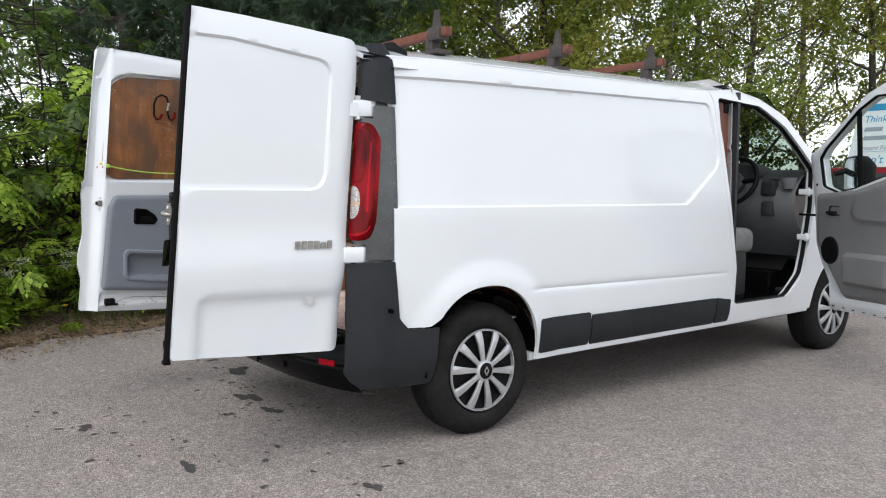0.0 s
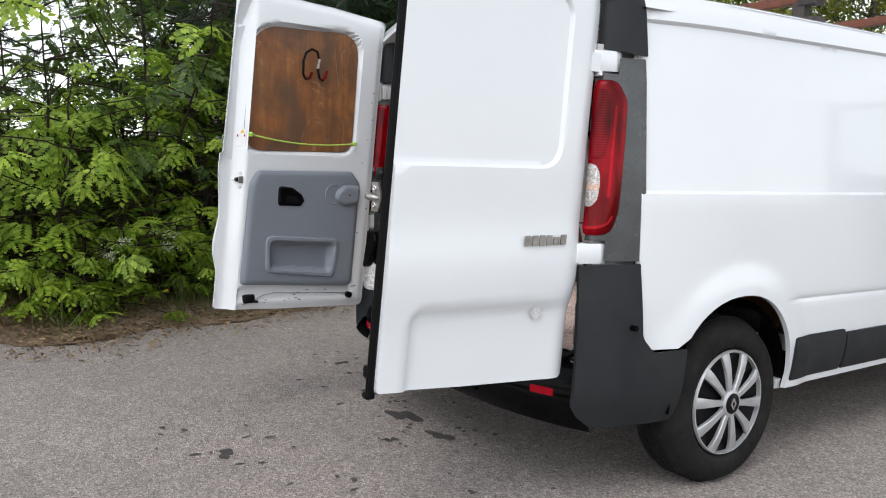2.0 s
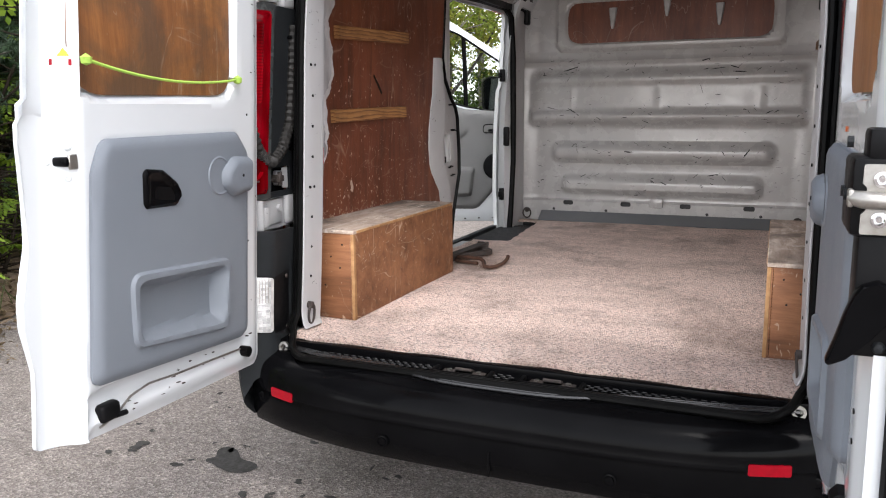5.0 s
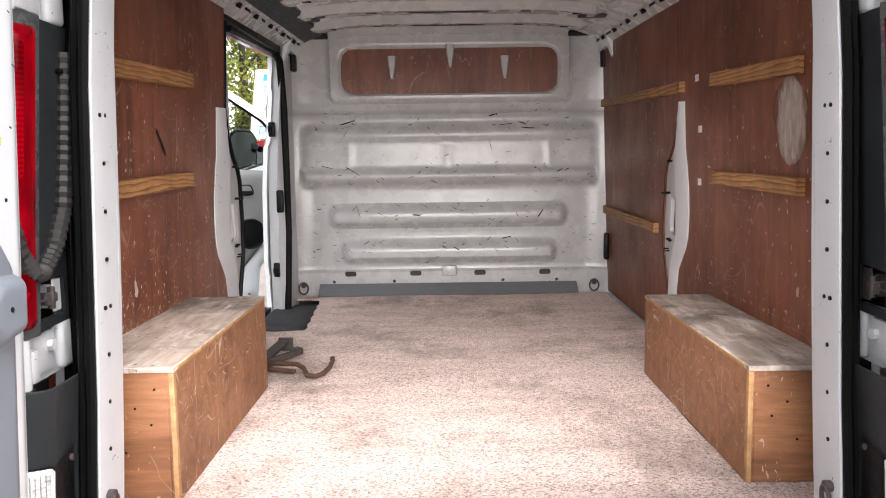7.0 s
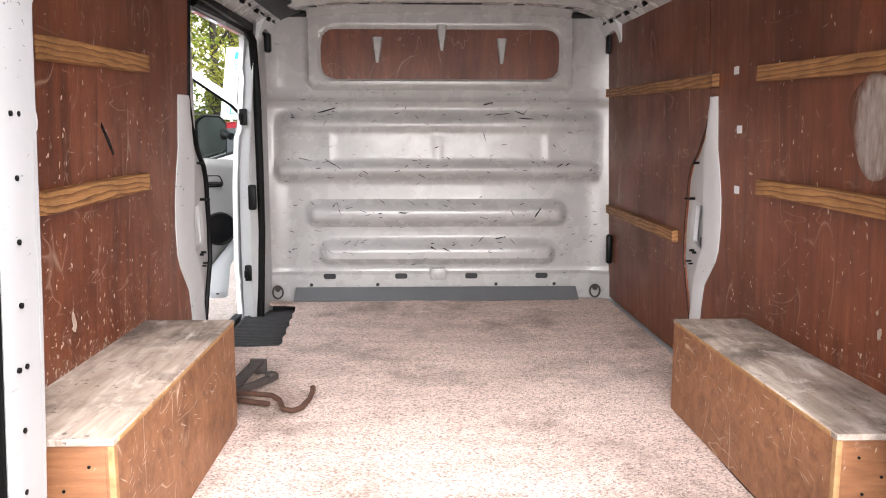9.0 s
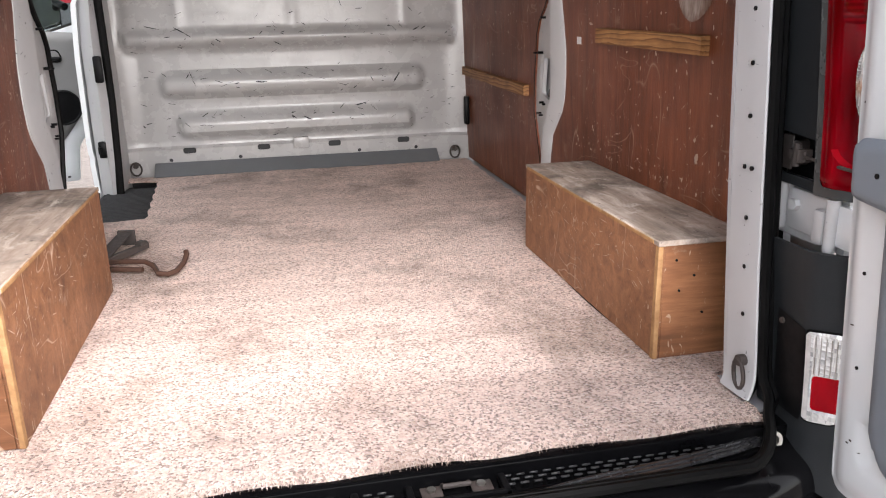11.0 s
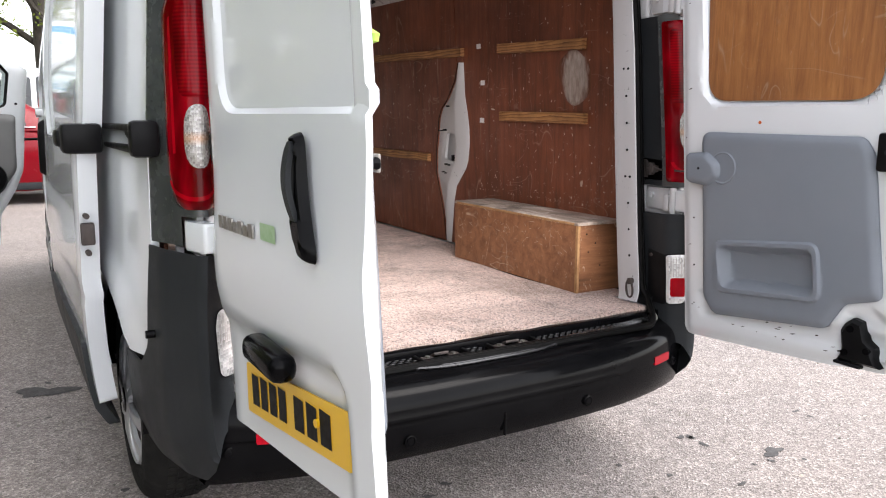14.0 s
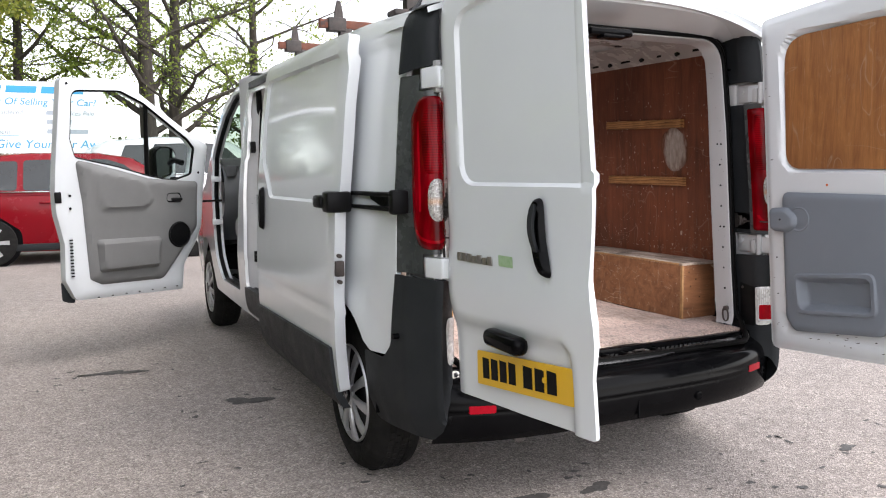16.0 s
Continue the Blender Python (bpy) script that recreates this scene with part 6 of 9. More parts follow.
# pale filler and stains on the lining, small white tags, paint flecks
def filler_mat():
    """Filler rubbed into the lining: pale in the middle, brushed out into the wood at its rim."""
    m, n, l, b = nodes_of("pale_filler")
    tc, mp, gr = n.new("ShaderNodeTexCoord"), n.new("ShaderNodeMapping"), n.new("ShaderNodeTexGradient")
    mp.inputs["Location"].default_value, mp.inputs["Scale"].default_value = (0, -0.80 / 0.098, -1.335 / 0.155), (0.0, 1 / 0.098, 1 / 0.155)
    gr.gradient_type = "SPHERICAL"
    l.new(tc.outputs["Object"], mp.inputs[0])
    l.new(mp.outputs[0], gr.inputs[0])
    no = tex(n, l, coords(n, l, (1.0, 1.0, 0.35)), 38.0, 6.0, 0.7, 1.0)
    add = n.new("ShaderNodeMath")
    add.operation = "MULTIPLY_ADD"
    add.inputs[1].default_value = 0.75
    l.new(no, add.inputs[0])
    l.new(gr.outputs["Fac"], add.inputs[2])
    wood = ramp(n, l, tex(n, l, coords(n, l, (9, 9, 0.9)), 5.0, 5.0), [(0.3, (0.07, 0.023, 0.012)), (0.7, (0.15, 0.055, 0.028))])
    pale = ramp(n, l, tex(n, l, coords(n, l, (1, 1, 0.3)), 60.0, 4.0), [(0.3, (0.22, 0.17, 0.14)), (0.7, (0.44, 0.39, 0.35))])
    l.new(mixc(n, l, ramp(n, l, add.outputs[0], [(0.50, (0,) * 3), (0.80, (0.9,) * 3)]), wood, pale), b.inputs["Base Color"])
    b.inputs["Roughness"].default_value = 0.7
    return m


M["filler"] = filler_mat()
M["primer"] = surface("grey_white_primer", (0.60, 0.60, 0.61), (0.20, 0.20, 0.21), 9, 0.6, 0.9, grain=0.4, grain_scale=120, stretch=(1, 1, 0.35))
M["primer_edge"] = surface("thick_white_primer", (0.66, 0.66, 0.67), (0.50, 0.49, 0.49), 20, 0.6, 0.9, grain=0.4, grain_scale=120)
M["fleck"] = surface("white_paint_fleck", (0.52, 0.44, 0.38), (0.34, 0.25, 0.19), 40, 0.7, 0.9)
rnd = random.Random(11)


def blob(y, z, ry, rz, seed, n=36, rough=0.18):
    r = random.Random(seed)
    ph = [r.uniform(0, 6.28) for _ in range(5)]
    return [(y + ry * math.cos(a) * k, z + rz * math.sin(a) * k) for a in [2 * math.pi * i / n for i in range(n)] for k in [1 + rough * sum(math.sin((j + 2) * a + ph[j]) / (j + 1) for j in range(5))]]


def on_wall(name, outline, s, mat_, label, lift=0.0015, parent=None):
    return part(name, facing(sheet(outline, lambda u, v: (s * (wall_x(v) - lift), u, v), step=0.2), (-s, 0, 0)), mat_, parent or van, label)


on_wall("filler_patch", blob(0.80, 1.335, 0.100, 0.102, 2, 60, 0.09), 1, "filler", "pale sanded filler patch")
edge_line = resample(rounded([(0.60, 1.015), (0.675, 1.03), (0.70, 1.13), (0.685, 1.24), (0.735, 1.32), (0.725, 1.42), (0.70, 1.50), (0.745, 1.57), (0.72, 1.65), (0.74, 1.73)], 0.02, 3), 0.012, False)
er_ = random.Random(4)
edge_line = [(y + er_.gauss(0, 0.0022) + 0.004 * math.sin(90 * z), z) for y, z in edge_line]
primer = on_wall("primer_patch", [(0.44, 1.05)] + edge_line + [(0.44, 1.73)], -1, "primer", "grey-white primer smeared on the lining")
on_wall("primer_rim", edge_line + [(y - 0.022 - 0.010 * math.sin(21 * z + 1) - 0.006 * math.sin(57 * z), z) for y, z in reversed(edge_line)], -1, "primer_edge", "thicker white brushed edge", 0.0025, primer)
# brush strokes: thin bristle marks lying over one another
br_, strokes = random.Random(8), []
for i in range(34):
    y, z, L, w = br_.gauss(0.592, 0.020), br_.gauss(1.175, 0.030), br_.uniform(0.05, 0.105), br_.uniform(0.002, 0.0075)
    lean_ = 0.12 + br_.gauss(0, 0.05)
    p = [(y - lean_ * L * k + w * a, z + L * k) for k, a in ((-1, 0), (-0.6, 0.7), (0, 1), (0.6, 0.8), (1, 0), (0.5, -0.7), (0, -1), (-0.5, -0.8))]
    strokes.append(([(-(wall_x(q) - 0.003 - 0.00012 * i), u, q) for u, q in p], [tuple(range(8))[::-1]]))
part("black_smear", join(*strokes), "ink", van, "black brush smear", smooth=False)
on_wall("red_smear", blob(0.655, 1.055, 0.016, 0.025, 6, 20, 0.25), -1, "reflector", "small red smear", 0.003)
for y, z in ((1.49, 1.50), (1.46, 1.335), (1.47, 1.165)):
    on_wall("cable_clip", [(y - 0.018, z - 0.011), (y + 0.018, z - 0.011), (y + 0.018, z + 0.011), (y - 0.018, z + 0.011)], 1, "sticker", "small white tag", 0.003)
for s in (1, -1):
    fl = []
    for i in range(760):
        y, z = rnd.uniform(0.46, 1.55 if s < 0 else 2.9), 0.84 + 0.78 * rnd.random() ** 2.1
        if s > 0 and 1.53 < y < 1.89:
            continue
        if rnd.random() < 0.5:
            p = blob(y, z, rnd.uniform(0.001, 0.0045), rnd.uniform(0.001, 0.006), i, 7, 0.3)
        else:
            a, L, w = rnd.uniform(0, 3.14), rnd.uniform(0.008, 0.035), rnd.uniform(0.0004, 0.0007)
            c, t = math.cos(a), math.sin(a)
            p = [(y - L * c / 2, z - L * t / 2), (y + w * t, z - w * c), (y + L * c / 2, z + L * t / 2), (y - w * t, z + w * c)]
        fl.append(([(s * (wall_x(q) - 0.0012), u, q) for u, q in p], [tuple(range(len(p)))] if s > 0 else [tuple(range(len(p)))[::-1]]))
    part("paint_fleck", join(*fl), "fleck", van, kind="stuff", smooth=False)
for i, (y, z, w, h) in enumerate(((0.755, 0.925, 0.007, 0.012), (0.765, 0.965, 0.004, 0.006), (1.48, 0.86, 0.004, 0.006), (1.38, 1.215, 0.012, 0.004))):
    on_wall("white_fleck", blob(y, z, w, h, 40 + i, 18, 0.25), 1, "fleck", "white paint fleck", 0.002)
on_wall("white_fleck", blob(0.86, 0.935, 0.010, 0.022, 50, 18, 0.25), -1, "fleck", "white paint fleck", 0.002)
on_wall("dark_knot", [(1.03, 1.345), (1.07, 1.31), (1.10, 1.275), (1.09, 1.27), (1.05, 1.31), (1.025, 1.335)], -1, "ink", "dark gouge", 0.002)


# ---- bulkhead ----
def round_box(x0, z0, x1, z1, r):
    return rounded([(x0, z0), (x1, z0), (x1, z1), (x0, z1)], r, 7)


BH = {
    "frame": round_box(-0.63, 1.535, 0.64, 1.925, 0.06), "win": round_box(-0.565, 1.575, 0.575, 1.825, 0.09),
    "lobe": round_box(-0.765, 1.300, 0.79, 1.450, 0.07), "band": round_box(-0.80, 1.092, 0.79, 1.232, 0.06),
    "p1": round_box(-0.65, 0.880, 0.625, 1.025, 0.07), "p2": round_box(-0.585, 0.690, 0.57, 0.832, 0.065),
}
NOTCH = [round_box(x - 0.075, 1.14, x + 0.075, 1.38, 0.07) for x in (-0.525, -0.008, 0.52)]
slots = [round_box(x - 0.03, 0.635, x + 0.03, 0.662, 0.012) for x in (-0.531, -0.186, 0.154, 0.497)]
dots = [[(x + 0.009 * math.cos(a), 0.607 + 0.009 * math.sin(a)) for a in [2 * math.pi * i / 12 for i in range(12)]] for x in (-0.62, -0.30, 0.275, 0.56)]


def bulk(u, v):
    forms = [0.048 * dent(BH["lobe"], u, v, 0.07), 0.070 * dent(BH["band"], u, v, 0.065), 0.035 * dent(round_box(-0.80, 1.12, 0.80, 1.44, 0.08), u, v, 0.08)]
    forms.append(sum(0.036 * dent(q, u, v, 0.07) for q in NOTCH))
    # the pressings run into one another softly
    out = np.log(sum(np.exp(220 * f) for f in forms) / len(forms)) / 220
    y = 3.03 - out - 0.056 * dent(BH["p1"], u, v, 0.055) - 0.052 * dent(BH["p2"], u, v, 0.05)
    y = y - 0.022 * dent(BH["frame"], u, v, 0.02) + 0.026 * dent(BH["win"], u, v, 0.02)
    y = y - 0.018 * np.clip((1.50 - v) / 0.012, 0, 1) * np.clip((v - 1.462) / 0.012, 0, 1) - 0.006 * np.exp(-((v - 1.515) / 0.008) ** 2)
    y = y - 0.022 * np.clip((0.672 - v) / 0.010, 0, 1) - 0.03 * np.clip((np.abs(u) - 0.70) / 0.12, 0, 1) ** 2
    return u, y, v


bo = [(-0.87, 0.53), (0.83, 0.53), (0.835, 1.2), (0.82, 1.86), (0.63, 1.945), (-0.62, 1.945), (-0.84, 1.86)]
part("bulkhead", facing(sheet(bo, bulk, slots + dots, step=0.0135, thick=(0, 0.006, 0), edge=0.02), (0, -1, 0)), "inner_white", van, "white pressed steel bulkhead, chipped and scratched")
chips = []
cr_ = random.Random(21)
for i in range(210):
    z = cr_.choice((1.16, 1.19, 1.22, 1.42, 1.45, 0.955, 1.0, 0.80, 0.77, 1.49)) + cr_.gauss(0, 0.025) if i % 3 else cr_.uniform(0.70, 1.50)
    x, L_, w_ = cr_.uniform(-0.74, 0.76), cr_.uniform(0.004, 0.022), cr_.uniform(0.0008, 0.0028)
    if i % 17 == 0:
        L_, w_ = cr_.uniform(0.03, 0.07), cr_.uniform(0.002, 0.005)
    a = cr_.gauss(0, 0.5)
    ring_ = [(x + L_ * math.cos(q) * math.cos(a) * k - w_ * math.sin(q) * math.sin(a) * k, z + L_ * math.cos(q) * math.sin(a) * k + w_ * math.sin(q) * math.cos(a) * k) for q in [2 * math.pi * j / 9 for j in range(9)] for k in [cr_.uniform(0.5, 1.1)]]
    cu_, cy_, cz_ = bulk(*np.array(ring_).T)
    chips.append((list(zip(cu_.tolist(), (cy_ - 0.0025).tolist(), cz_.tolist())), [tuple(range(9))]))
part("paint_chip", facing(join(*chips), (0, -1, 0)), "ink", van, kind="stuff", smooth=False)
part("bulkhead_window_board", facing(sheet([(u * 0.985, 1.70 + (v - 1.70) * 0.96) for u, v in BH["win"]], lambda u, v: (u, 3.022 + 0 * u, v), step=0.3), (0, -1, 0)), "plydark", van, "brown plywood over the bulkhead window")
for x, z in ((-0.29, 1.72), (0.01, 1.775), (0.29, 1.715)):
    br = [[(x + dx, 3.005 - dy, zz) for dx, dy in ((-w, 0), (-w * 0.7, 0.012), (w * 0.7, 0.012), (w, 0))] for zz, w in ((z + 0.055, 0.024), (z, 0.018), (z - 0.05, 0.010), (z - 0.062, 0.006))]
    part("window_clip", join(loft(br, False), ), "inner_white", van, "white metal clip")
part("floor_strip", loft([[(-0.69, 2.90, 0.549), (-0.69, 2.985, 0.60), (-0.69, 2.99, 0.59), (-0.69, 2.91, 0.545)], [(0.66, 2.90, 0.549), (0.66, 2.985, 0.60), (0.66, 2.99, 0.59), (0.66, 2.91, 0.545)]]), "dash", van, "grey metal strip along the bulkhead foot")
part("bulkhead_tab", span((-0.045, 2.985, 0.635), (0.03, 3.012, 0.69), 0.006), "inner_white", van)
for x in (-0.77, 0.745):
    rg = [(x + 0.024 * math.cos(a), 2.94, 0.585 + 0.03 * math.sin(a)) for a in [2 * math.pi * i / 18 for i in range(18)]]
    part("lashing_ring", join(tube(rg, 0.0045, 6, True), rod((x, 2.97, 0.60), (x, 2.935, 0.60), 0.012)), "darksteel", van, "dark steel lashing ring")
for x in (-0.70, 0.70):
    s = 1 if x > 0 else -1
    part("corner_bracket", join(span((x - 0.09, 2.95, 1.86), (x + 0.09, 2.99, 1.885), 0.005), span((x + s * 0.075, 2.94, 1.70), (x + s * 0.105, 3.0, 1.87), 0.01)), "ink", van, "black upper corner bracket")
part("seat_belt_slot", join(span((0.79, 2.90, 0.72), (0.815, 2.94, 0.86), 0.01)), "ink", van)

# ---- roof lining: bare steel, cross ribs and cant rails ----
ys = np.arange(0.34, 3.06, 0.035)
rr = []
roof_z = lambda x, y: float(RY(y)) + float(RC(y)) * (1 - abs(x / 0.84) ** 5) - 0.045
for y in ys:
    ph = ((y - 0.40) / 0.355) % 1.0
    rib = 0.034 if 0.30 < ph < 0.62 else 0.0
    rr.append([(x, y, roof_z(x, y) - rib * (abs(x) < 0.66)) for x in [-0.74 + 1.48 * i / 24 for i in range(25)]])
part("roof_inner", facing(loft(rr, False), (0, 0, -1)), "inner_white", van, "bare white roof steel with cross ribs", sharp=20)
slotg, crail = [], []
for i in range(8):
    y = 0.40 + 0.355 * i + 0.355 * 0.46
    for x in (-0.55, -0.33, 0.0, 0.33, 0.55):
        w = 0.17 if x == 0 else 0.022
        z = roof_z(x, y) - 0.034
        slotg.append(span((x - w, y - 0.012, z - 0.002), (x + w, y + 0.012, z + 0.002)))
part("rib_slot", join(*slotg), "ink", van, kind="stuff", smooth=False)
for s in (1, -1):
    cr = [[(s * x, y, z + 0.05 * min(1, (y - 0.3) / 2.6)) for x, z in ((0.835, 1.735), (0.80, 1.745), (0.775, 1.765), (0.725, 1.795), (0.62, 1.83))] for y in np.arange(0.36, 3.05, 0.15)]
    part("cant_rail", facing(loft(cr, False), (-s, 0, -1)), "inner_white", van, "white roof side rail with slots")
    hl = []
    for i in range(20):
        y = 0.48 + 0.128 * i
        z = 1.782 + 0.05 * min(1, (y - 0.3) / 2.6)
        hl.append(box((s * 0.748, y, z), (0.004, 0.03 + 0.02 * (i % 3), 0.012 + 0.008 * (i % 2)), 0.001, 1, None) if i % 2 else rod((s * 0.755, y, z - 0.004), (s * 0.74, y, z - 0.012), 0.010, n=10))
    part("rail_slot", join(*hl), "ink", van, kind="stuff")
part("slide_channel", facing(loft([[(-x, y, z + 0.05 * min(1, (y - 0.3) / 2.6)) for x, z in ((0.715, 1.782), (0.695, 1.792), (0.672, 1.802), (0.625, 1.820), (0.618, 1.838))] for y in np.arange(0.9, 2.96, 0.2)], False), (1, 0, -1)), "ink", van, "black channel of the sliding door's upper rail")
for s in (1, -1):
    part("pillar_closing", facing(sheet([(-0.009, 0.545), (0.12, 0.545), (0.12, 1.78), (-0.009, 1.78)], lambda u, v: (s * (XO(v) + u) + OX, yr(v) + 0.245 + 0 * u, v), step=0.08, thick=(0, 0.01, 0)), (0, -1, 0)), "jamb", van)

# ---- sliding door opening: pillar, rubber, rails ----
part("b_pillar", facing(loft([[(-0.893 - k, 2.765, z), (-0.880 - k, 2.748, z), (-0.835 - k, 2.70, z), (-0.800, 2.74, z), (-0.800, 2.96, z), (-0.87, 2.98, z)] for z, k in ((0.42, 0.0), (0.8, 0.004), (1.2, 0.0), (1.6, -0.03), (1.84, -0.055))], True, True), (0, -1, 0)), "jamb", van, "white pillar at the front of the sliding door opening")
part("opening_seal", tube([(-0.812, 2.72, 0.50), (-0.808, 2.735, 0.65), (-0.800, 2.745, 0.9), (-0.798, 2.74, 1.2), (-0.798, 2.73, 1.5), (-0.805, 2.71, 1.72), (-0.82, 2.66, 1.765), (-0.83, 2.3, 1.765), (-0.83, 1.9, 1.75)], 0.018, 8), "rubber", van, "black rubber seal of the side opening")
for z in (0.72, 1.40):
    part("striker", join(span((-0.868, 2.690, z - 0.035), (-0.838, 2.715, z + 0.035), 0.005), rod((-0.860, 2.675, z - 0.015), (-0.860, 2.675, z + 0.015), 0.007)), "ink", van, "black striker on the pillar")
part("power_contact", span((-0.842, 2.685, 1.0), (-0.808, 2.712, 1.11), 0.008), "ink", van, "black contact plate on the pillar")
part("upper_rail", span((-0.86, 1.6, 1.755), (-0.80, 2.75, 1.80), 0.006), "ink", van, "black upper slide rail")
part("opening_rear_flange", span((-0.90, 1.80, 0.50), (-0.82, 1.845, 1.74), 0.01), "jamb", van)

# ---- sliding door, slid fully back ----
def slx(v, y):
    return -(SX(v) + 0.085) - 0.0 * y


SD = rounded([(0.675, 0.375), (1.985, 0.375), (1.965, 0.9), (1.93, 1.35), (1.90, 1.78), (0.62, 1.755), (0.63, 1.35), (0.655, 0.8)], [0.02, 0.03, 0, 0, 0.06, 0.03, 0, 0])
SREC = rounded([(0.3, 1.115), (1.68, 1.115), (1.865, 1.30), (1.84, 1.705), (0.3, 1.68)], [0.0, 0.08, 0.1, 0.06, 0.0], 8)
sdx = lambda u, v: slx(v, u) + 0.014 * dent(SREC, u, v, 0.012) + 0.006 * np.exp(-((v - 0.70) / 0.012) ** 2) + 0.012 * np.clip((0.72 - u) / 0.10, 0, 1) ** 2
sg = facing(sheet(SD, lambda u, v: (sdx(u, v), u, v), step=0.022, lines=press_lines(SREC, 0.012, 0.70, 1.90)), (-1, 0, 0))
a_, b_ = np.array(resample(SD, 0.022)).T
srim = loft([np.stack([sdx(a_, b_), a_, b_], 1).tolist(), np.stack([sdx(a_, b_) + 0.05, a_ + 0.02 * np.sign(1.3 - a_), b_], 1).tolist()], True, False)
sinn = facing(sheet([(1.3 + (u - 1.3) * 0.97, v) for u, v in SD], lambda u, v: (sdx(u, v) + 0.05, u, v), step=0.08), (1, 0, 0))
sdoor = part("sliding_door", join(sg, srim, sinn), "paint", van, "white sliding side door pushed back along its rail")
stripo = rounded([(0.70, 0.30), (1.975, 0.30), (1.98, 0.54), (0.70, 0.555)], 0.015, 3)
part("rubbing_strip", facing(sheet(stripo, lambda u, v: (slx(v, u) - 0.014 + 0.03 * np.clip((0.38 - v) / 0.08, 0, 1) ** 2, u, v), step=0.05, thick=(0.03, 0, 0)), (-1, 0, 0)), "plastic", sdoor, "dark grey lower strip")
hh = [(1.80 + 0.030 * math.cos(a), 1.06 + 0.11 * math.copysign(abs(math.sin(a)) ** 0.75, math.sin(a))) for a in [2 * math.pi * i / 30 for i in range(30)]]
part("handle", facing(sheet(hh, lambda u, v: (slx(v, u) - 0.004 - 0.022 * np.clip(away(hh, u, v) / 0.012, 0, 1) ** 0.6, u, v), step=0.01), (-1, 0, 0)), "ink", sdoor, "black outer handle")
part("roller_arm", join(span((-1.03, 0.63, 1.085), (-0.93, 0.71, 1.165), 0.012), span((-1.04, 0.70, 1.10), (-1.005, 0.80, 1.15), 0.012)), "ink", sdoor, "black roller arm on the door edge")
part("edge_catch", join(span((-1.0, 0.635, 0.84), (-0.965, 0.66, 0.90), 0.005), *[rod((-0.985, 0.625, z), (-0.985, 0.65, z), 0.008, n=10) for z in (0.82, 0.92)]), "darksteel", sdoor, "steel catch on the door edge")
part("side_rail", join(span((-0.915, 0.27, 1.10), (-0.86, 1.80, 1.115), 0.004), span((-0.915, 0.27, 1.15), (-0.86, 1.80, 1.165), 0.004), span((-0.885, 0.27, 1.105), (-0.86, 1.80, 1.16)), span((-0.915, 0.265, 1.09), (-0.85, 0.31, 1.175), 0.012)), "ink", van, "black sliding door rail")


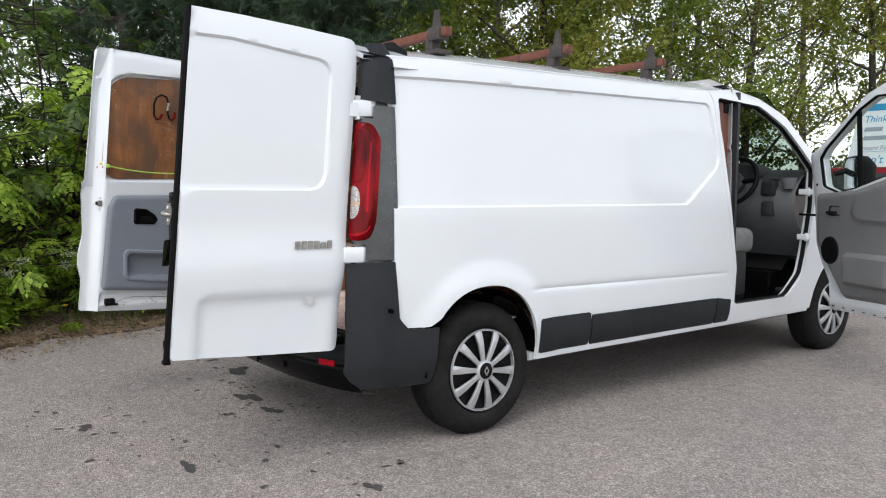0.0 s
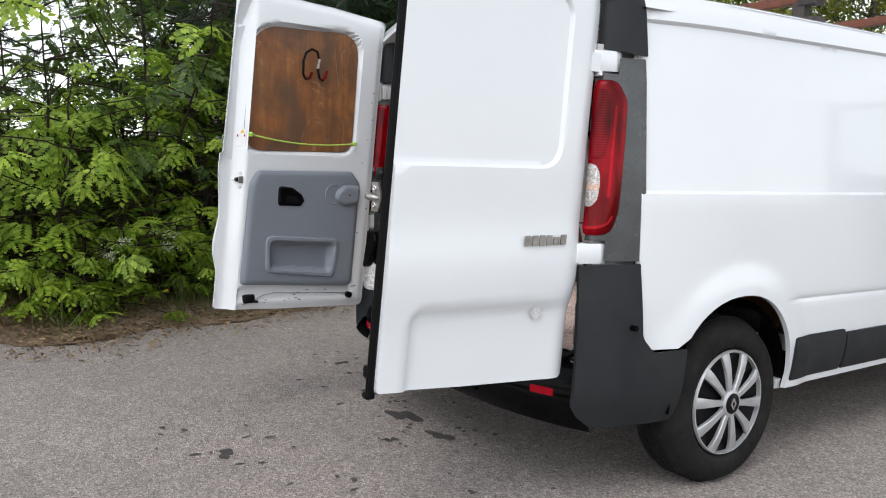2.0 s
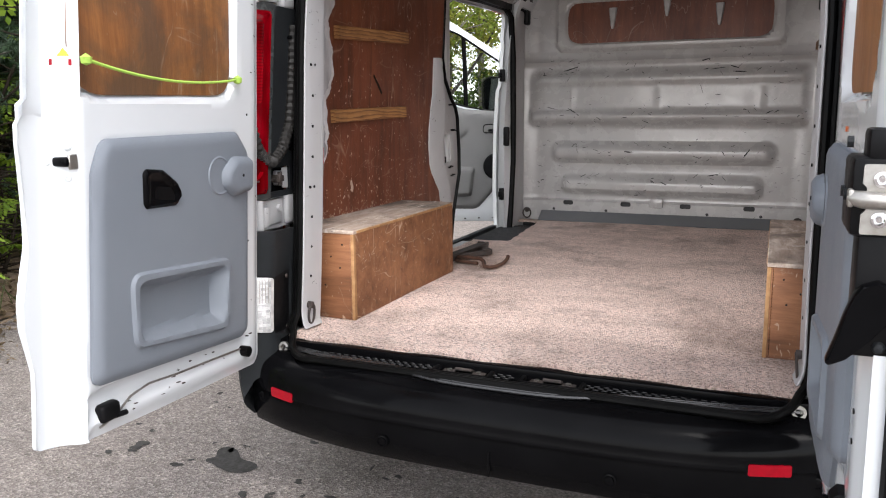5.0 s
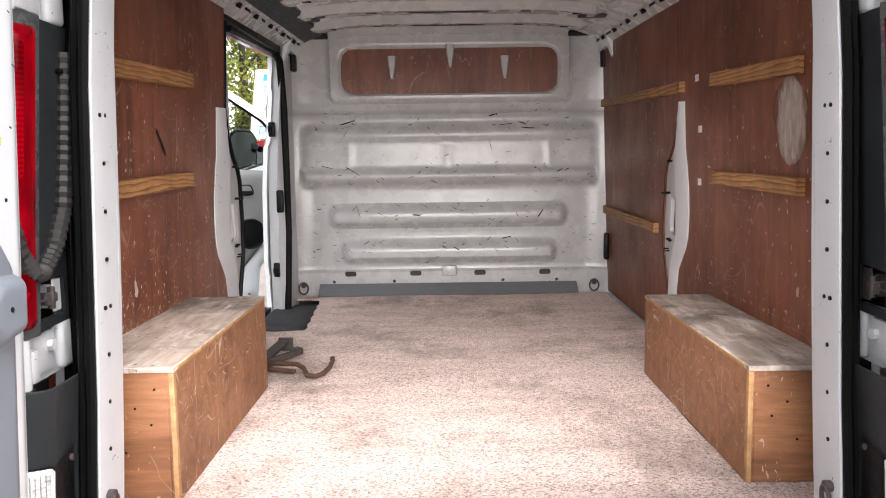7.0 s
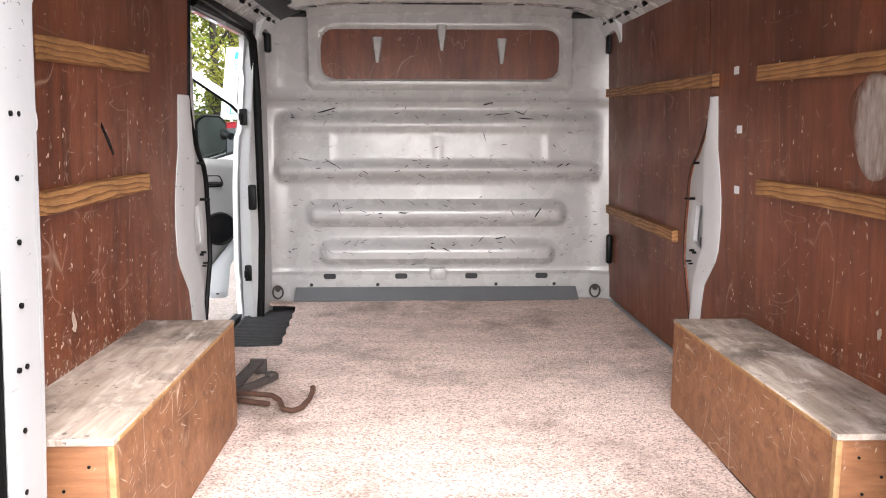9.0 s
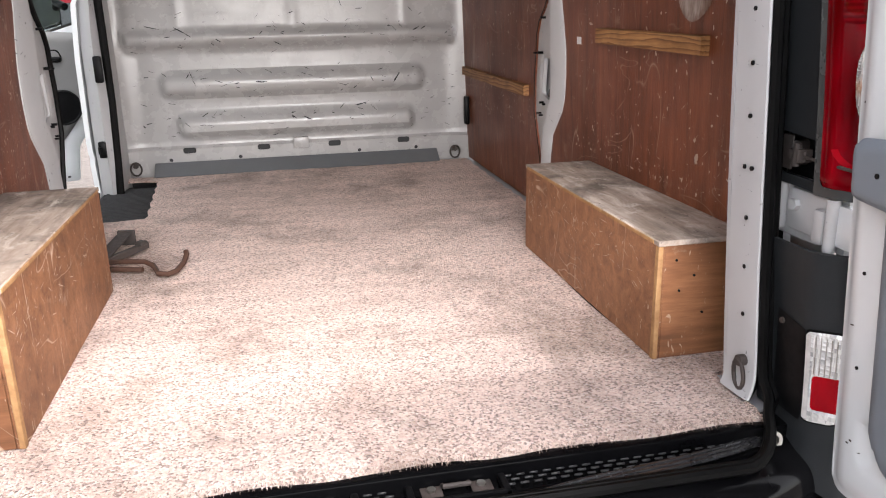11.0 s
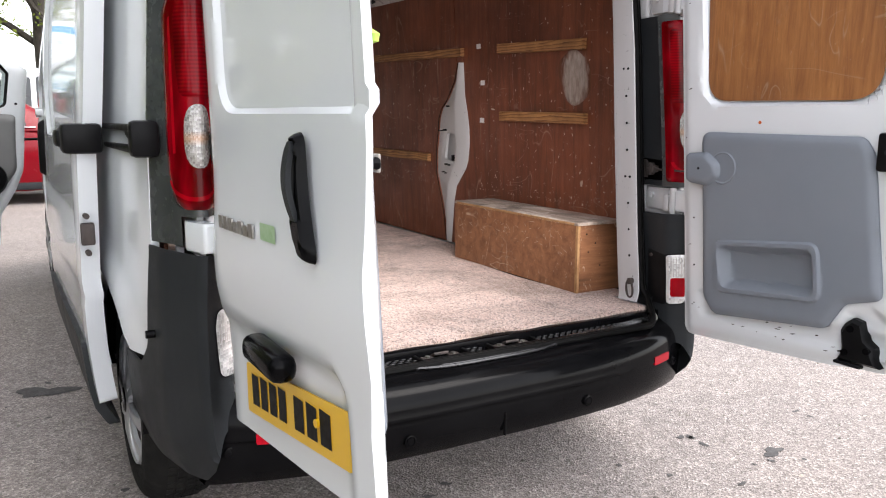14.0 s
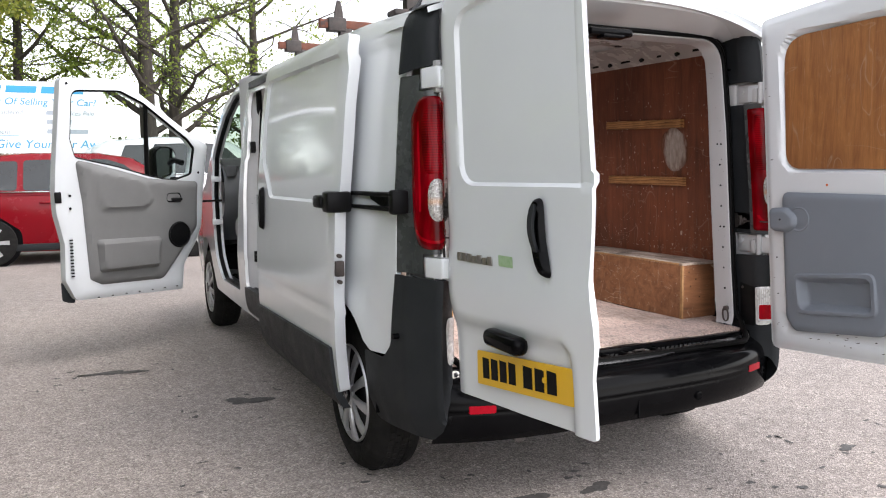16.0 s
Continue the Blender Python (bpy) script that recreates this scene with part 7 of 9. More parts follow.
# ---- cab doors, standing open ----
def cab_door(s):
    h, w = Vector((s * 0.93, 3.823)), Vector((s * 0.873, -0.488)).normalized()
    nd = Vector((-s * 0.488, -0.873)).normalized()

    def at(u, v, d):
        lean = 0.075 * np.clip((v - 1.05) / 0.8, 0, 1) ** 1.3
        q = d + lean
        return h.x + w.x * u + nd.x * q, h.y + w.y * u + nd.y * q, v + 0 * u

    out = rounded([(0.30, 0.415), (1.10, 0.440), (1.165, 0.574), (1.157, 0.805), (1.199, 0.998), (1.205, 1.15), (1.17, 1.835), (0.854, 1.855), (0.661, 1.80), (0.482, 1.69), (0.241, 1.545), (0.06, 1.45), (0.10, 1.0), (0.118, 0.856), (0.177, 0.736), (0.276, 0.601)], [0.02, 0.05, 0.05, 0.06, 0.06, 0.1, 0.03, 0.15, 0.2, 0.2, 0.2, 0.03, 0.1, 0.1, 0.1, 0.06], 5)
    win = rounded([(1.085, 1.345), (1.118, 1.46), (1.110, 1.765), (0.773, 1.785), (0.598, 1.715), (0.245, 1.49), (0.183, 1.425), (0.206, 1.236), (0.361, 1.190), (0.554, 1.225), (0.80, 1.29)], [0.04, 0.05, 0.06, 0.12, 0.12, 0.1, 0.02, 0.04, 0.05, 0.1, 0.1], 5)
    card = rounded([(1.085, 1.335), (0.969, 1.315), (0.555, 1.213), (0.155, 1.185), (0.171, 0.859), (0.311, 0.692), (0.471, 0.512), (0.93, 0.525), (1.013, 0.565), (1.04, 1.068)], [0.03, 0.1, 0.1, 0.03, 0.08, 0.08, 0.08, 0.03, 0.03, 0.1], 5)
    pocket = rounded([(0.972, 0.825), (0.492, 0.815), (0.515, 0.603), (0.960, 0.605)], 0.03, 5)
    arm = rounded([(1.0, 1.30), (0.60, 1.21), (0.53, 1.06), (0.60, 1.00), (0.92, 1.00), (0.97, 1.08)], 0.05, 5)
    side_out = lambda u, v: 0.012 * np.exp(-((v - 0.9) / 0.3) ** 2) * 0 + 0.0 * u
    g = facing(sheet(out, lambda u, v: at(u, v, -0.045 + 0.02 * np.clip((0.55 - v) / 0.15, 0, 1)), [win], step=0.045), (w.y, -w.x, 0) if s > 0 else (-w.y, w.x, 0))
    gi = facing(sheet(out, lambda u, v: at(u, v, 0.030 - 0.02 * (1 - np.clip(away(out, u, v) / 0.03, 0, 1))), [win], step=0.035), (nd.x, nd.y, 0))
    a, b = np.array(resample(out, 0.035)).T
    c, d = np.array(resample(win, 0.035)).T
    rims = [loft([np.stack(at(p, q, -0.045 + 0.02 * np.clip((0.55 - q) / 0.15, 0, 1)), 1).tolist(), np.stack(at(p, q, 0.011 + 0 * p if k == 0 else 0.03 + 0 * p), 1).tolist()], True, False) for k, (p, q) in enumerate(((a, b), (c, d)))]
    door = part("cab_door", join(g, gi, *rims), "paint", van, "white cab door standing open with grey inner trim")
    P = lambda u, v, dd: Vector([float(q) for q in at(np.array(float(u)), np.array(float(v)), np.array(float(dd)))])
    cd = lambda u, v: 0.032 + 0.028 * np.clip(away(card, u, v) / 0.03, 0, 1) ** 0.6 + 0.020 * dent(arm, u, v, 0.03)
    part("door_trim", facing(sheet(card, lambda u, v: at(u, v, cd(u, v)), step=0.022), (nd.x, nd.y, 0)), "cab_grey", door, "grey moulded inner trim")
    part("door_pocket", facing(sheet(pocket, lambda u, v: at(u, v, 0.058 + 0.050 * np.clip(away(pocket, u, v) / 0.03, 0, 1) ** 0.6), step=0.02), (nd.x, nd.y, 0)), "cab_grey", door, "grey door pocket")
    part("speaker", lathe([(0.088, -0.01), (0.092, 0.006), (0.084, 0.012), (0.08, 0.008), (0, 0.012)], 36, along(P(0.343, 0.815, 0.058), P(0.343, 0.815, 0.3))), "ink", door, "round black speaker grille")
    hnd = rounded([(0.305, 1.045), (0.44, 1.045), (0.435, 1.11), (0.33, 1.11)], 0.025, 5)
    part("door_pull", join(facing(sheet(hnd, lambda u, v: at(u, v, 0.064 - 0.012 * dent(hnd, u, v, 0.02)), step=0.015), (nd.x, nd.y, 0)), box(P(0.36, 1.065, 0.068), (0.08, 0.03, 0.02), 0.008)), "ink", door, "black inner door handle")
    gl = part("window_pane", facing(sheet(win, lambda u, v: at(u, v, -0.010 + 0 * u), step=0.15), (nd.x, nd.y, 0)), "glass", door, "clear door glass")
    gl.visible_shadow = False
    part("window_rubber", tube([tuple(P(u, v, 0.016)) for u, v in resample(win, 0.05)], 0.012, 8, True), "rubber", door, "black window rubber")
    part("quarter_bar", tube([tuple(P(u, v, 0.0)) for u, v in ((0.572, 1.715), (0.560, 1.5), (0.548, 1.225))], 0.016, 8), "rubber", door, "black quarter-light bar")
    # door mirror outside the quarter light
    mc = P(0.325, 1.31, -0.16)
    mm = Matrix.Translation(mc) @ Matrix(((w.x, nd.x, 0, 0), (w.y, nd.y, 0, 0), (0, 0, 1, 0), (0, 0, 0, 1)))
    shell = rounded([(-0.085, -0.13), (0.085, -0.12), (0.09, 0.10), (0.04, 0.135), (-0.06, 0.13), (-0.09, 0.08)], 0.05, 6)
    sh = [[tuple(mm @ Vector((u * k, dd, v * k))) for u, v in shell] for k, dd in ((0.94, 0.055), (1.0, 0.03), (0.95, -0.03), (0.7, -0.075), (0.3, -0.09))]
    mir = part("door_mirror", loft(sh), "ink", door, "black door mirror housing")
    part("mirror_arm", join(rod(tuple(mm @ Vector((-0.05, 0.0, -0.11))), tuple(P(0.24, 1.20, -0.03)), 0.02), rod(tuple(mm @ Vector((-0.05, 0.0, 0.05))), tuple(P(0.24, 1.32, -0.03)), 0.02)), "ink", mir)
    part("mirror_face", [tuple(mm @ Vector((u * 0.88, 0.057, v * 0.88))) for u, v in shell] and ([tuple(mm @ Vector((u * 0.88, 0.057, v * 0.88))) for u, v in shell], [tuple(range(len(shell)))]), "mirror", mir, "mirror glass")
    for hz in (0.88, 1.20):
        part("door_hinge", join(rod((h.x - s * 0.01, h.y, hz - 0.03), (h.x - s * 0.01, h.y, hz + 0.03), 0.013), span((s * 0.86, 3.80, hz - 0.02), (h.x + s * 0.005, 3.86, hz + 0.02), 0.005)), "paint", door, "white door hinge")
    part("hinge_strap", rod((s * 0.86, 3.83, 1.04), tuple(P(0.12, 1.04, 0.0)), 0.008, n=8), "ink", door, "black check strap")
    dots = [rod(tuple(P(u, v, 0.0285)), tuple(P(u, v, 0.0345)), 0.008, n=10) for u, v in ((1.14, 1.80), (1.12, 1.11), (1.12, 1.03), (0.15, 1.25))]
    dots += [box(P(1.125, 0.60 + 0.021 * k, 0.030), (0.02, 0.02, 0.007)) for k in range(12)] + [box(P(0.36 + 0.1 * k, 0.445, 0.030), (0.012, 0.012, 0.006)) for k in range(7)]
    part("fixing_hole", join(*dots), "ink", door, kind="stuff")
    part("edge_lock", box(P(1.185, 1.10, 0.01), (0.04, 0.03, 0.07), 0.006), "ink", door, "black door lock")
    part("lower_flap", facing(sheet(rounded([(1.09, 0.41), (1.16, 0.44), (1.165, 0.56), (1.14, 0.55)], 0.015), lambda u, v: at(u, v, -0.05 + 0 * u), step=0.05, thick=(0.02, 0, 0)), (nd.x, nd.y, 0)), "plastic", door)
    return door


cab_door(1)
cab_door(-1)

# ---- cab interior ----
part("cab_floor", join(span((-0.84, 3.06, 0.40), (0.84, 4.15, 0.46), 0.01), loft([[(-0.84, 4.0, 0.46), (0.84, 4.0, 0.46)], [(-0.84, 4.28, 0.80), (0.84, 4.28, 0.80)]], False)), "step_black", van, "black rubber cab floor")
part("cab_step", join(span((0.84, 2.96, 0.43), (0.905, 3.70, 0.475), 0.012), span((-0.905, 2.96, 0.43), (-0.84, 3.70, 0.475), 0.012)), "step_black", van, "black door step")
part("cab_rear_lining", span((-0.84, 3.045, 0.45), (0.84, 3.07, 1.84)), "dash_dark", van, "dark lining on the cab side of the bulkhead")
dprof = [(4.06, 0.72), (3.95, 0.84), (3.83, 0.95), (3.76, 1.08), (3.77, 1.20), (3.85, 1.30), (3.98, 1.345), (4.14, 1.33), (4.40, 1.17)]
part("dashboard", loft([[(x, y + 0.05 * (abs(x) / 0.84) ** 2 - 0.02, z) for y, z in dprof] for x in [-0.84 + 0.14 * i for i in range(13)]], False), "dash", van, "grey moulded dashboard")
part("dashboard_top", loft([[(x, y, z + 0.006) for y, z in ((3.83, 1.285), (3.92, 1.335), (4.0, 1.355), (4.15, 1.335), (4.42, 1.17))] for x in (-0.84, -0.4, 0, 0.4, 0.84)], False), "dash_dark", van, "black dashboard top")
part("instrument_cowl", moved(lathe([(0.17, -0.10), (0.18, 0.02), (0.16, 0.10)], 24), pose(0.38, 3.90, 1.335, 90, 0, 0) @ Matrix.Diagonal((1, 0.45, 1, 1))), "dash_dark", van, "black instrument cowl")
for s in (1, -1):
    part("air_vent", join(span((s * 0.60, 3.75, 1.17), (s * 0.70, 3.83, 1.28), 0.012), *[span((s * 0.605, 3.743, 1.18 + 0.018 * k), (s * 0.695, 3.755, 1.187 + 0.018 * k)) for k in range(5)]), "dash_dark", van, "black slatted air vent")
    part("dash_pocket", join(span((s * 0.60, 3.755, 1.02), (s * 0.69, 3.82, 1.13), 0.015)), "dash_dark", van, "dark dashboard pocket")
    part("cup_holder", lathe([(0.035, -0.05), (0.050, 0.0), (0.056, 0.03), (0.048, 0.03), (0.04, -0.03), (0, -0.03)], 24, Matrix.Translation((s * 0.79, 3.79, 1.27))), "dash", van, "grey cup holder at the dashboard end")
sw = pose(0.38, 3.72, 1.27, 62, 0, 0)
wheel_ring = moved(tube([(0.20 * math.cos(a), 0.20 * math.sin(a), 0) for a in [2 * math.pi * i / 40 for i in range(40)]], 0.017, 10, True), sw)
steer = part("steering_wheel", join(wheel_ring, *[moved(tube([(0.05 * math.cos(a), 0.05 * math.sin(a), -0.02), (0.19 * math.cos(a), 0.19 * math.sin(a), 0)], 0.017, 8), sw) for a in (0.1, 3.04, 4.71)]), "ink", van, "black four-spoke steering wheel")
part("wheel_boss", lathe([(0.085, -0.05), (0.09, -0.01), (0.07, 0.012), (0, 0.016)], 28, sw), "dash_dark", steer, "black wheel boss")
part("steering_column", rod(tuple(sw @ Vector((0, 0, -0.03))), (0.38, 3.95, 1.12), 0.06, 0.08), "dash_dark", van, "dark steering column")
for x in (0.42, -0.25, -0.60):
    wd = 0.25 if x > 0 else 0.22
    seat = part("seat_base", span((x - wd, 3.12, 0.46), (x + wd, 3.50, 0.78), 0.03), "dash_dark", van, "dark seat base")
    part("seat_cushion", span((x - wd, 3.10, 0.76), (x + wd, 3.60, 0.94), 0.06, 4), "seat", seat, "worn grey cloth cushion")
    part("backrest", moved(box((0, 0, 0), (2 * wd * 0.95, 0.13, 0.62), 0.05, 4), pose(x, 3.14, 1.20, -8, 0, 0)), "seat", seat, "grey cloth backrest")
    part("headrest", span((x - 0.12, 3.08, 1.53), (x + 0.12, 3.17, 1.70), 0.04, 4), "seat", seat)
part("gear_lever", join(rod((0.02, 3.72, 0.92), (0.02, 3.60, 1.02), 0.012), lathe([(0, -0.03), (0.026, -0.02), (0.03, 0.01), (0.02, 0.035), (0, 0.04)], 16, Matrix.Translation((0.02, 3.59, 1.04)))), "ink", van, "black gear lever")

# ---- roof bars ----
for y, zb in ((0.73, 1.952), (1.56, 1.96), (2.37, 1.975)):
    bar = part("roof_bar", span((-0.76, y - 0.02, zb - 0.02), (0.76, y + 0.02, zb + 0.02), 0.003), "rust", van, "rusty brown steel roof bar")
    for s in (1, -1):
        part("bar_foot", join(span((s * 0.60, y - 0.025, 1.86), (s * 0.66, y + 0.025, zb - 0.02), 0.004), span((s * 0.56, y - 0.045, 1.85), (s * 0.72, y + 0.045, 1.872), 0.006)), "darksteel", bar, "dark steel foot clamp")
        part("bar_clamp", span((s * 0.63, y - 0.032, zb - 0.035), (s * 0.72, y + 0.032, zb + 0.03), 0.005), "darksteel", bar)
        part("load_stop", loft([[(s * (0.66 - w_), y - d_, z), (s * (0.66 + w_), y - d_, z), (s * (0.66 + w_), y + d_, z), (s * (0.66 - w_), y + d_, z)] for z, w_, d_ in ((zb - 0.03, 0.022, 0.012), (zb + 0.06, 0.020, 0.010), (zb + 0.115, 0.008, 0.008))]), "darksteel", bar, "dark upright load stop")


# ---- hedge, trees and wood round the yard ----
def leaf_mat(name, c1, c2, through=0.35, rough=0.5):
    m, n, l, b = nodes_of(name)
    gi = n.new("ShaderNodeNewGeometry")
    col = ramp(n, l, gi.outputs["Random Per Island"], [(0.0, c1), (1.0, c2)])
    patch = ramp(n, l, tex(n, l, coords(n, l), 1.3, 3.0), [(0.3, (0.65, 0.7, 0.65)), (0.7, (1.15, 1.1, 1.0))])
    col = mixc(n, l, 1.0, col, patch, "MULTIPLY")
    l.new(col, b.inputs["Base Color"])
    b.inputs["Roughness"].default_value = rough
    tr = n.new("ShaderNodeBsdfTranslucent")
    l.new(col, tr.inputs["Color"])
    mx = n.new("ShaderNodeMixShader")
    mx.inputs[0].default_value = through
    l.new(b.outputs[0], mx.inputs[1])
    l.new(tr.outputs[0], mx.inputs[2])
    l.new(mx.outputs[0], n["Material Output"].inputs["Surface"])
    return m


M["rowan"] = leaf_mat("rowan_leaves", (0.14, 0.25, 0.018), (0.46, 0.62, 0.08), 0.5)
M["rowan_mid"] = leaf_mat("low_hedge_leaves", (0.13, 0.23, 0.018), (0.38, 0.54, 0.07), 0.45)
# Darker copy of the rowan leaf colour: shade deep in the hedge, coloured in.
M["rowan_deep"] = leaf_mat("shaded_rowan_leaves", (0.03, 0.065, 0.010), (0.12, 0.20, 0.026), 0.35)
M["birch"] = leaf_mat("birch_leaves", (0.13, 0.20, 0.025), (0.30, 0.38, 0.06), 0.45)
M["ochre"] = leaf_mat("young_oak_leaves", (0.18, 0.21, 0.028), (0.36, 0.36, 0.06), 0.45)
M["pine"] = leaf_mat("pine_needles", (0.02, 0.048, 0.022), (0.05, 0.095, 0.042), 0.15)
M["grass"] = leaf_mat("grass_blades", (0.06, 0.10, 0.02), (0.14, 0.17, 0.04), 0.35)
M["blossom"] = leaf_mat("white_blossom", (0.80, 0.80, 0.70), (0.86, 0.86, 0.80), 0.2)
M["dandelion"] = surface("dandelion_yellow", (0.75, 0.50, 0.01), (0.65, 0.42, 0.01), 50, 0.8, 0.9)
M["twig"] = surface("dark_brown_twig", (0.016, 0.012, 0.009), (0.040, 0.030, 0.022), 18, 0.95, 1.0, grain=0.5, grain_scale=60, spec=0.15)
M["bark"] = surface("dark_bark", (0.030, 0.025, 0.020), (0.075, 0.064, 0.052), 18, 0.9, 1.0, grain=0.9, grain_scale=40, stretch=(1, 1, 0.3))
M["birchbark"] = surface("pale_birch_bark", (0.34, 0.31, 0.28), (0.20, 0.18, 0.16), 8, 0.8, 0.9, grain=0.5, grain_scale=50, spot=(0.05, 0.045, 0.04), spot_at=0.58, spot_scale=14)
M["drybrown"] = leaf_mat("dry_leaves", (0.12, 0.075, 0.04), (0.30, 0.21, 0.13), 0.1)

rng = np.random.default_rng(5)


def rowan_leaf():
    """A feather leaf: pairs of leaflets along a bent stalk."""
    v, f = [], []
    for i in range(7):
        t = i / 6
        y, z = 0.03 + 0.125 * t, -0.035 * t * t
        L = 0.058 * (1 - 0.45 * abs(t - 0.4))
        for s in ((-1, 1) if i < 6 else (0,)):
            if s == 0:
                d, q = Vector((0, 1, -0.3)), Vector((1, 0, 0))
            else:
                d, q = Vector((s * 0.86, 0.5, -0.22)), Vector((-s * 0.5, 0.86, 0))
            d.normalize()
            a, k = Vector((0, y, z)), len(v)
            for p in (a, a + d * L * 0.5 + q * 0.0145 + Vector((0, 0, 0.004)), a + d * L, a + d * L * 0.5 - q * 0.0145 + Vector((0, 0, 0.004))):
                v.append(tuple(p))
            f += [(k, k + 1, k + 2), (k, k + 2, k + 3)]
    return np.array(v), np.array(f)


def simple_leaf(n=3, size=0.045, seed=0):
    """A spray of pointed leaves."""
    r = np.random.default_rng(seed)
    v, f = [], []
    for i in range(n):
        a = Vector(r.normal(0, 0.03, 3))
        d = Vector(r.normal(0, 1, 3)).normalized()
        q = d.orthogonal().normalized()
        L = size * r.uniform(0.7, 1.25)
        k = len(v)
        for p in (a, a + d * L * 0.45 + q * L * 0.33, a + d * L, a + d * L * 0.45 - q * L * 0.33):
            v.append(tuple(p))
        f += [(k, k + 1, k + 2), (k, k + 2, k + 3)]
    return np.array(v), np.array(f)


def needle_tuft(n=26, L=0.10):
    v, f = [], []
    r = np.random.default_rng(3)
    for i in range(n):
        d = Vector((r.normal(0, 0.55), 1.0 + r.normal(0, 0.4), r.normal(0.15, 0.55))).normalized()
        q = d.orthogonal().normalized() * 0.0022
        a = Vector((0, r.uniform(-0.05, 0.03), 0))
        k = len(v)
        for p in (a - q, a + q, a + d * L * r.uniform(0.7, 1.1)):
            v.append(tuple(p))
        f.append((k, k + 1, k + 2))
    return np.array(v), np.array(f)


def scatter(template, pos, yaw, pitch, roll, size):
    """Sets a small template at many places; returns one shape as arrays."""
    tv, tf = template
    n = len(pos)
    cy, sy, cp, sp, cr, sr = np.cos(yaw), np.sin(yaw), np.cos(pitch), np.sin(pitch), np.cos(roll), np.sin(roll)
    x, y, z = (tv[:, i][None, :] * size[:, None] for i in range(3))
    x, z = x * cr[:, None] + z * sr[:, None], -x * sr[:, None] + z * cr[:, None]
    y, z = y * cp[:, None] - z * sp[:, None], y * sp[:, None] + z * cp[:, None]
    x, y = x * cy[:, None] - y * sy[:, None], x * sy[:, None] + y * cy[:, None]
    V = np.stack([x + pos[:, 0:1], y + pos[:, 1:2], z + pos[:, 2:3]], 2).reshape(-1, 3)
    F = (tf[None] + (np.arange(n) * len(tv))[:, None, None]).reshape(-1, 3)
    return V, F


def big_mesh(name, arrays, material, parent, label=""):
    V = np.concatenate([a[0] for a in arrays])
    off = np.cumsum([0] + [len(a[0]) for a in arrays])
    F = np.concatenate([a[1] + o for a, o in zip(arrays, off)])
    me = bpy.data.meshes.new(name)
    me.vertices.add(len(V))
    me.vertices.foreach_set("co", V.astype(np.float32).ravel())
    me.loops.add(F.size)
    me.loops.foreach_set("vertex_index", F.astype(np.int32).ravel())
    me.polygons.add(len(F))
    me.polygons.foreach_set("loop_start", np.arange(0, F.size, 3, dtype=np.int32))
    me.update(calc_edges=True)
    me.materials.append(M[material])
    ob = new(name, me)
    ob.parent = parent
    return tagged(ob, label, kind="stuff")


def limb(p, d, length, r, rnd_, segs=5, wander=0.22, droop=0.0):
    pts, q = [Vector(p)], Vector(d).normalized()
    for i in range(segs):
        q = (q + Vector((rnd_.gauss(0, wander), rnd_.gauss(0, wander), rnd_.gauss(0, wander) * 0.6 - droop))).normalized()
        pts.append(pts[-1] + q * (length / segs))
    return pts, [max(0.004, r * (1 - 0.8 * i / segs)) for i in range(segs + 1)]


def tree(name, label, x, y, height, radius, trunk_r, leaf, bark, seed, n_leaves=9000, crown_from=0.3, template=None, size=1.0, lean=0.0, category="tree", twigs=7, limbs=16, up=0.5):
    r = random.Random(seed)
    t = thing(name, label, category, (x, y, float(ground_height(np.array(x), np.array(y))) - 0.03), "trees round the yard")
    trunk_pts, rad, p = [], [], Vector((0, 0, 0))
    for i in range(9):
        k = i / 8
        trunk_pts.append(Vector((lean * height * k + 0.06 * height * 0.2 * math.sin(3 * k + seed), 0.02 * height * math.sin(4 * k + seed * 2), height * k * 0.93)))
        rad.append(max(0.012, trunk_r * (1 - 0.85 * k)) * (1.25 if i == 0 else 1))
    wood = [tube([tuple(q) for q in trunk_pts], rad, 10)]
    ends = []
    for i in range(limbs):
        k = crown_from + (0.97 - crown_from) * (i + r.random()) / limbs
        j = min(7, int(k * 8))
        base = trunk_pts[j].lerp(trunk_pts[j + 1], k * 8 - j)
        a = i * 2.4 + r.uniform(-0.5, 0.5)
        reach = radius * (1.05 - 0.65 * max(0, (k - crown_from) / (1 - crown_from)) ** 1.4) * r.uniform(0.75, 1.15)
        pts, rr_ = limb(base, (math.cos(a), math.sin(a), up + 0.3 * r.random()), reach, trunk_r * 0.38 * (1.1 - 0.7 * k), r)
        wood.append(tube([tuple(q) for q in pts], rr_, 6))
        for m in range(twigs):
            s = 1 + int(r.random() * 4.99)
            pts2, rr2 = limb(pts[min(5, s)], (r.gauss(0, 1), r.gauss(0, 1), r.gauss(0.15, 0.6)), reach * r.uniform(0.25, 0.5), rr_[min(5, s)] * 0.6, r, 4, 0.3, 0.05)
            wood.append(tube([tuple(q) for q in pts2], [max(0.003, w) for w in rr2], 5))
            ends += pts2[1:]
        ends += pts[3:]
    part("trunk", join(*wood), bark, t, "trunk with forked limbs")
    E_ = np.array([tuple(e) for e in ends])
    g = np.random.default_rng(seed)
    idx = g.integers(0, len(E_), n_leaves)
    pos = E_[idx] + g.normal(0, 0.085 * radius ** 0.5, (n_leaves, 3))
    pos = pos[pos[:, 2] > 0.15]
    n_ = len(pos)
    tmpl = template if template is not None else simple_leaf(3, 0.05, seed)
    big_mesh("crown", [scatter(tmpl, pos, g.uniform(0, 6.28, n_), g.normal(-0.3, 0.5, n_), g.normal(0, 0.6, n_), size * g.uniform(0.7, 1.3, n_))], leaf, t)
    return t


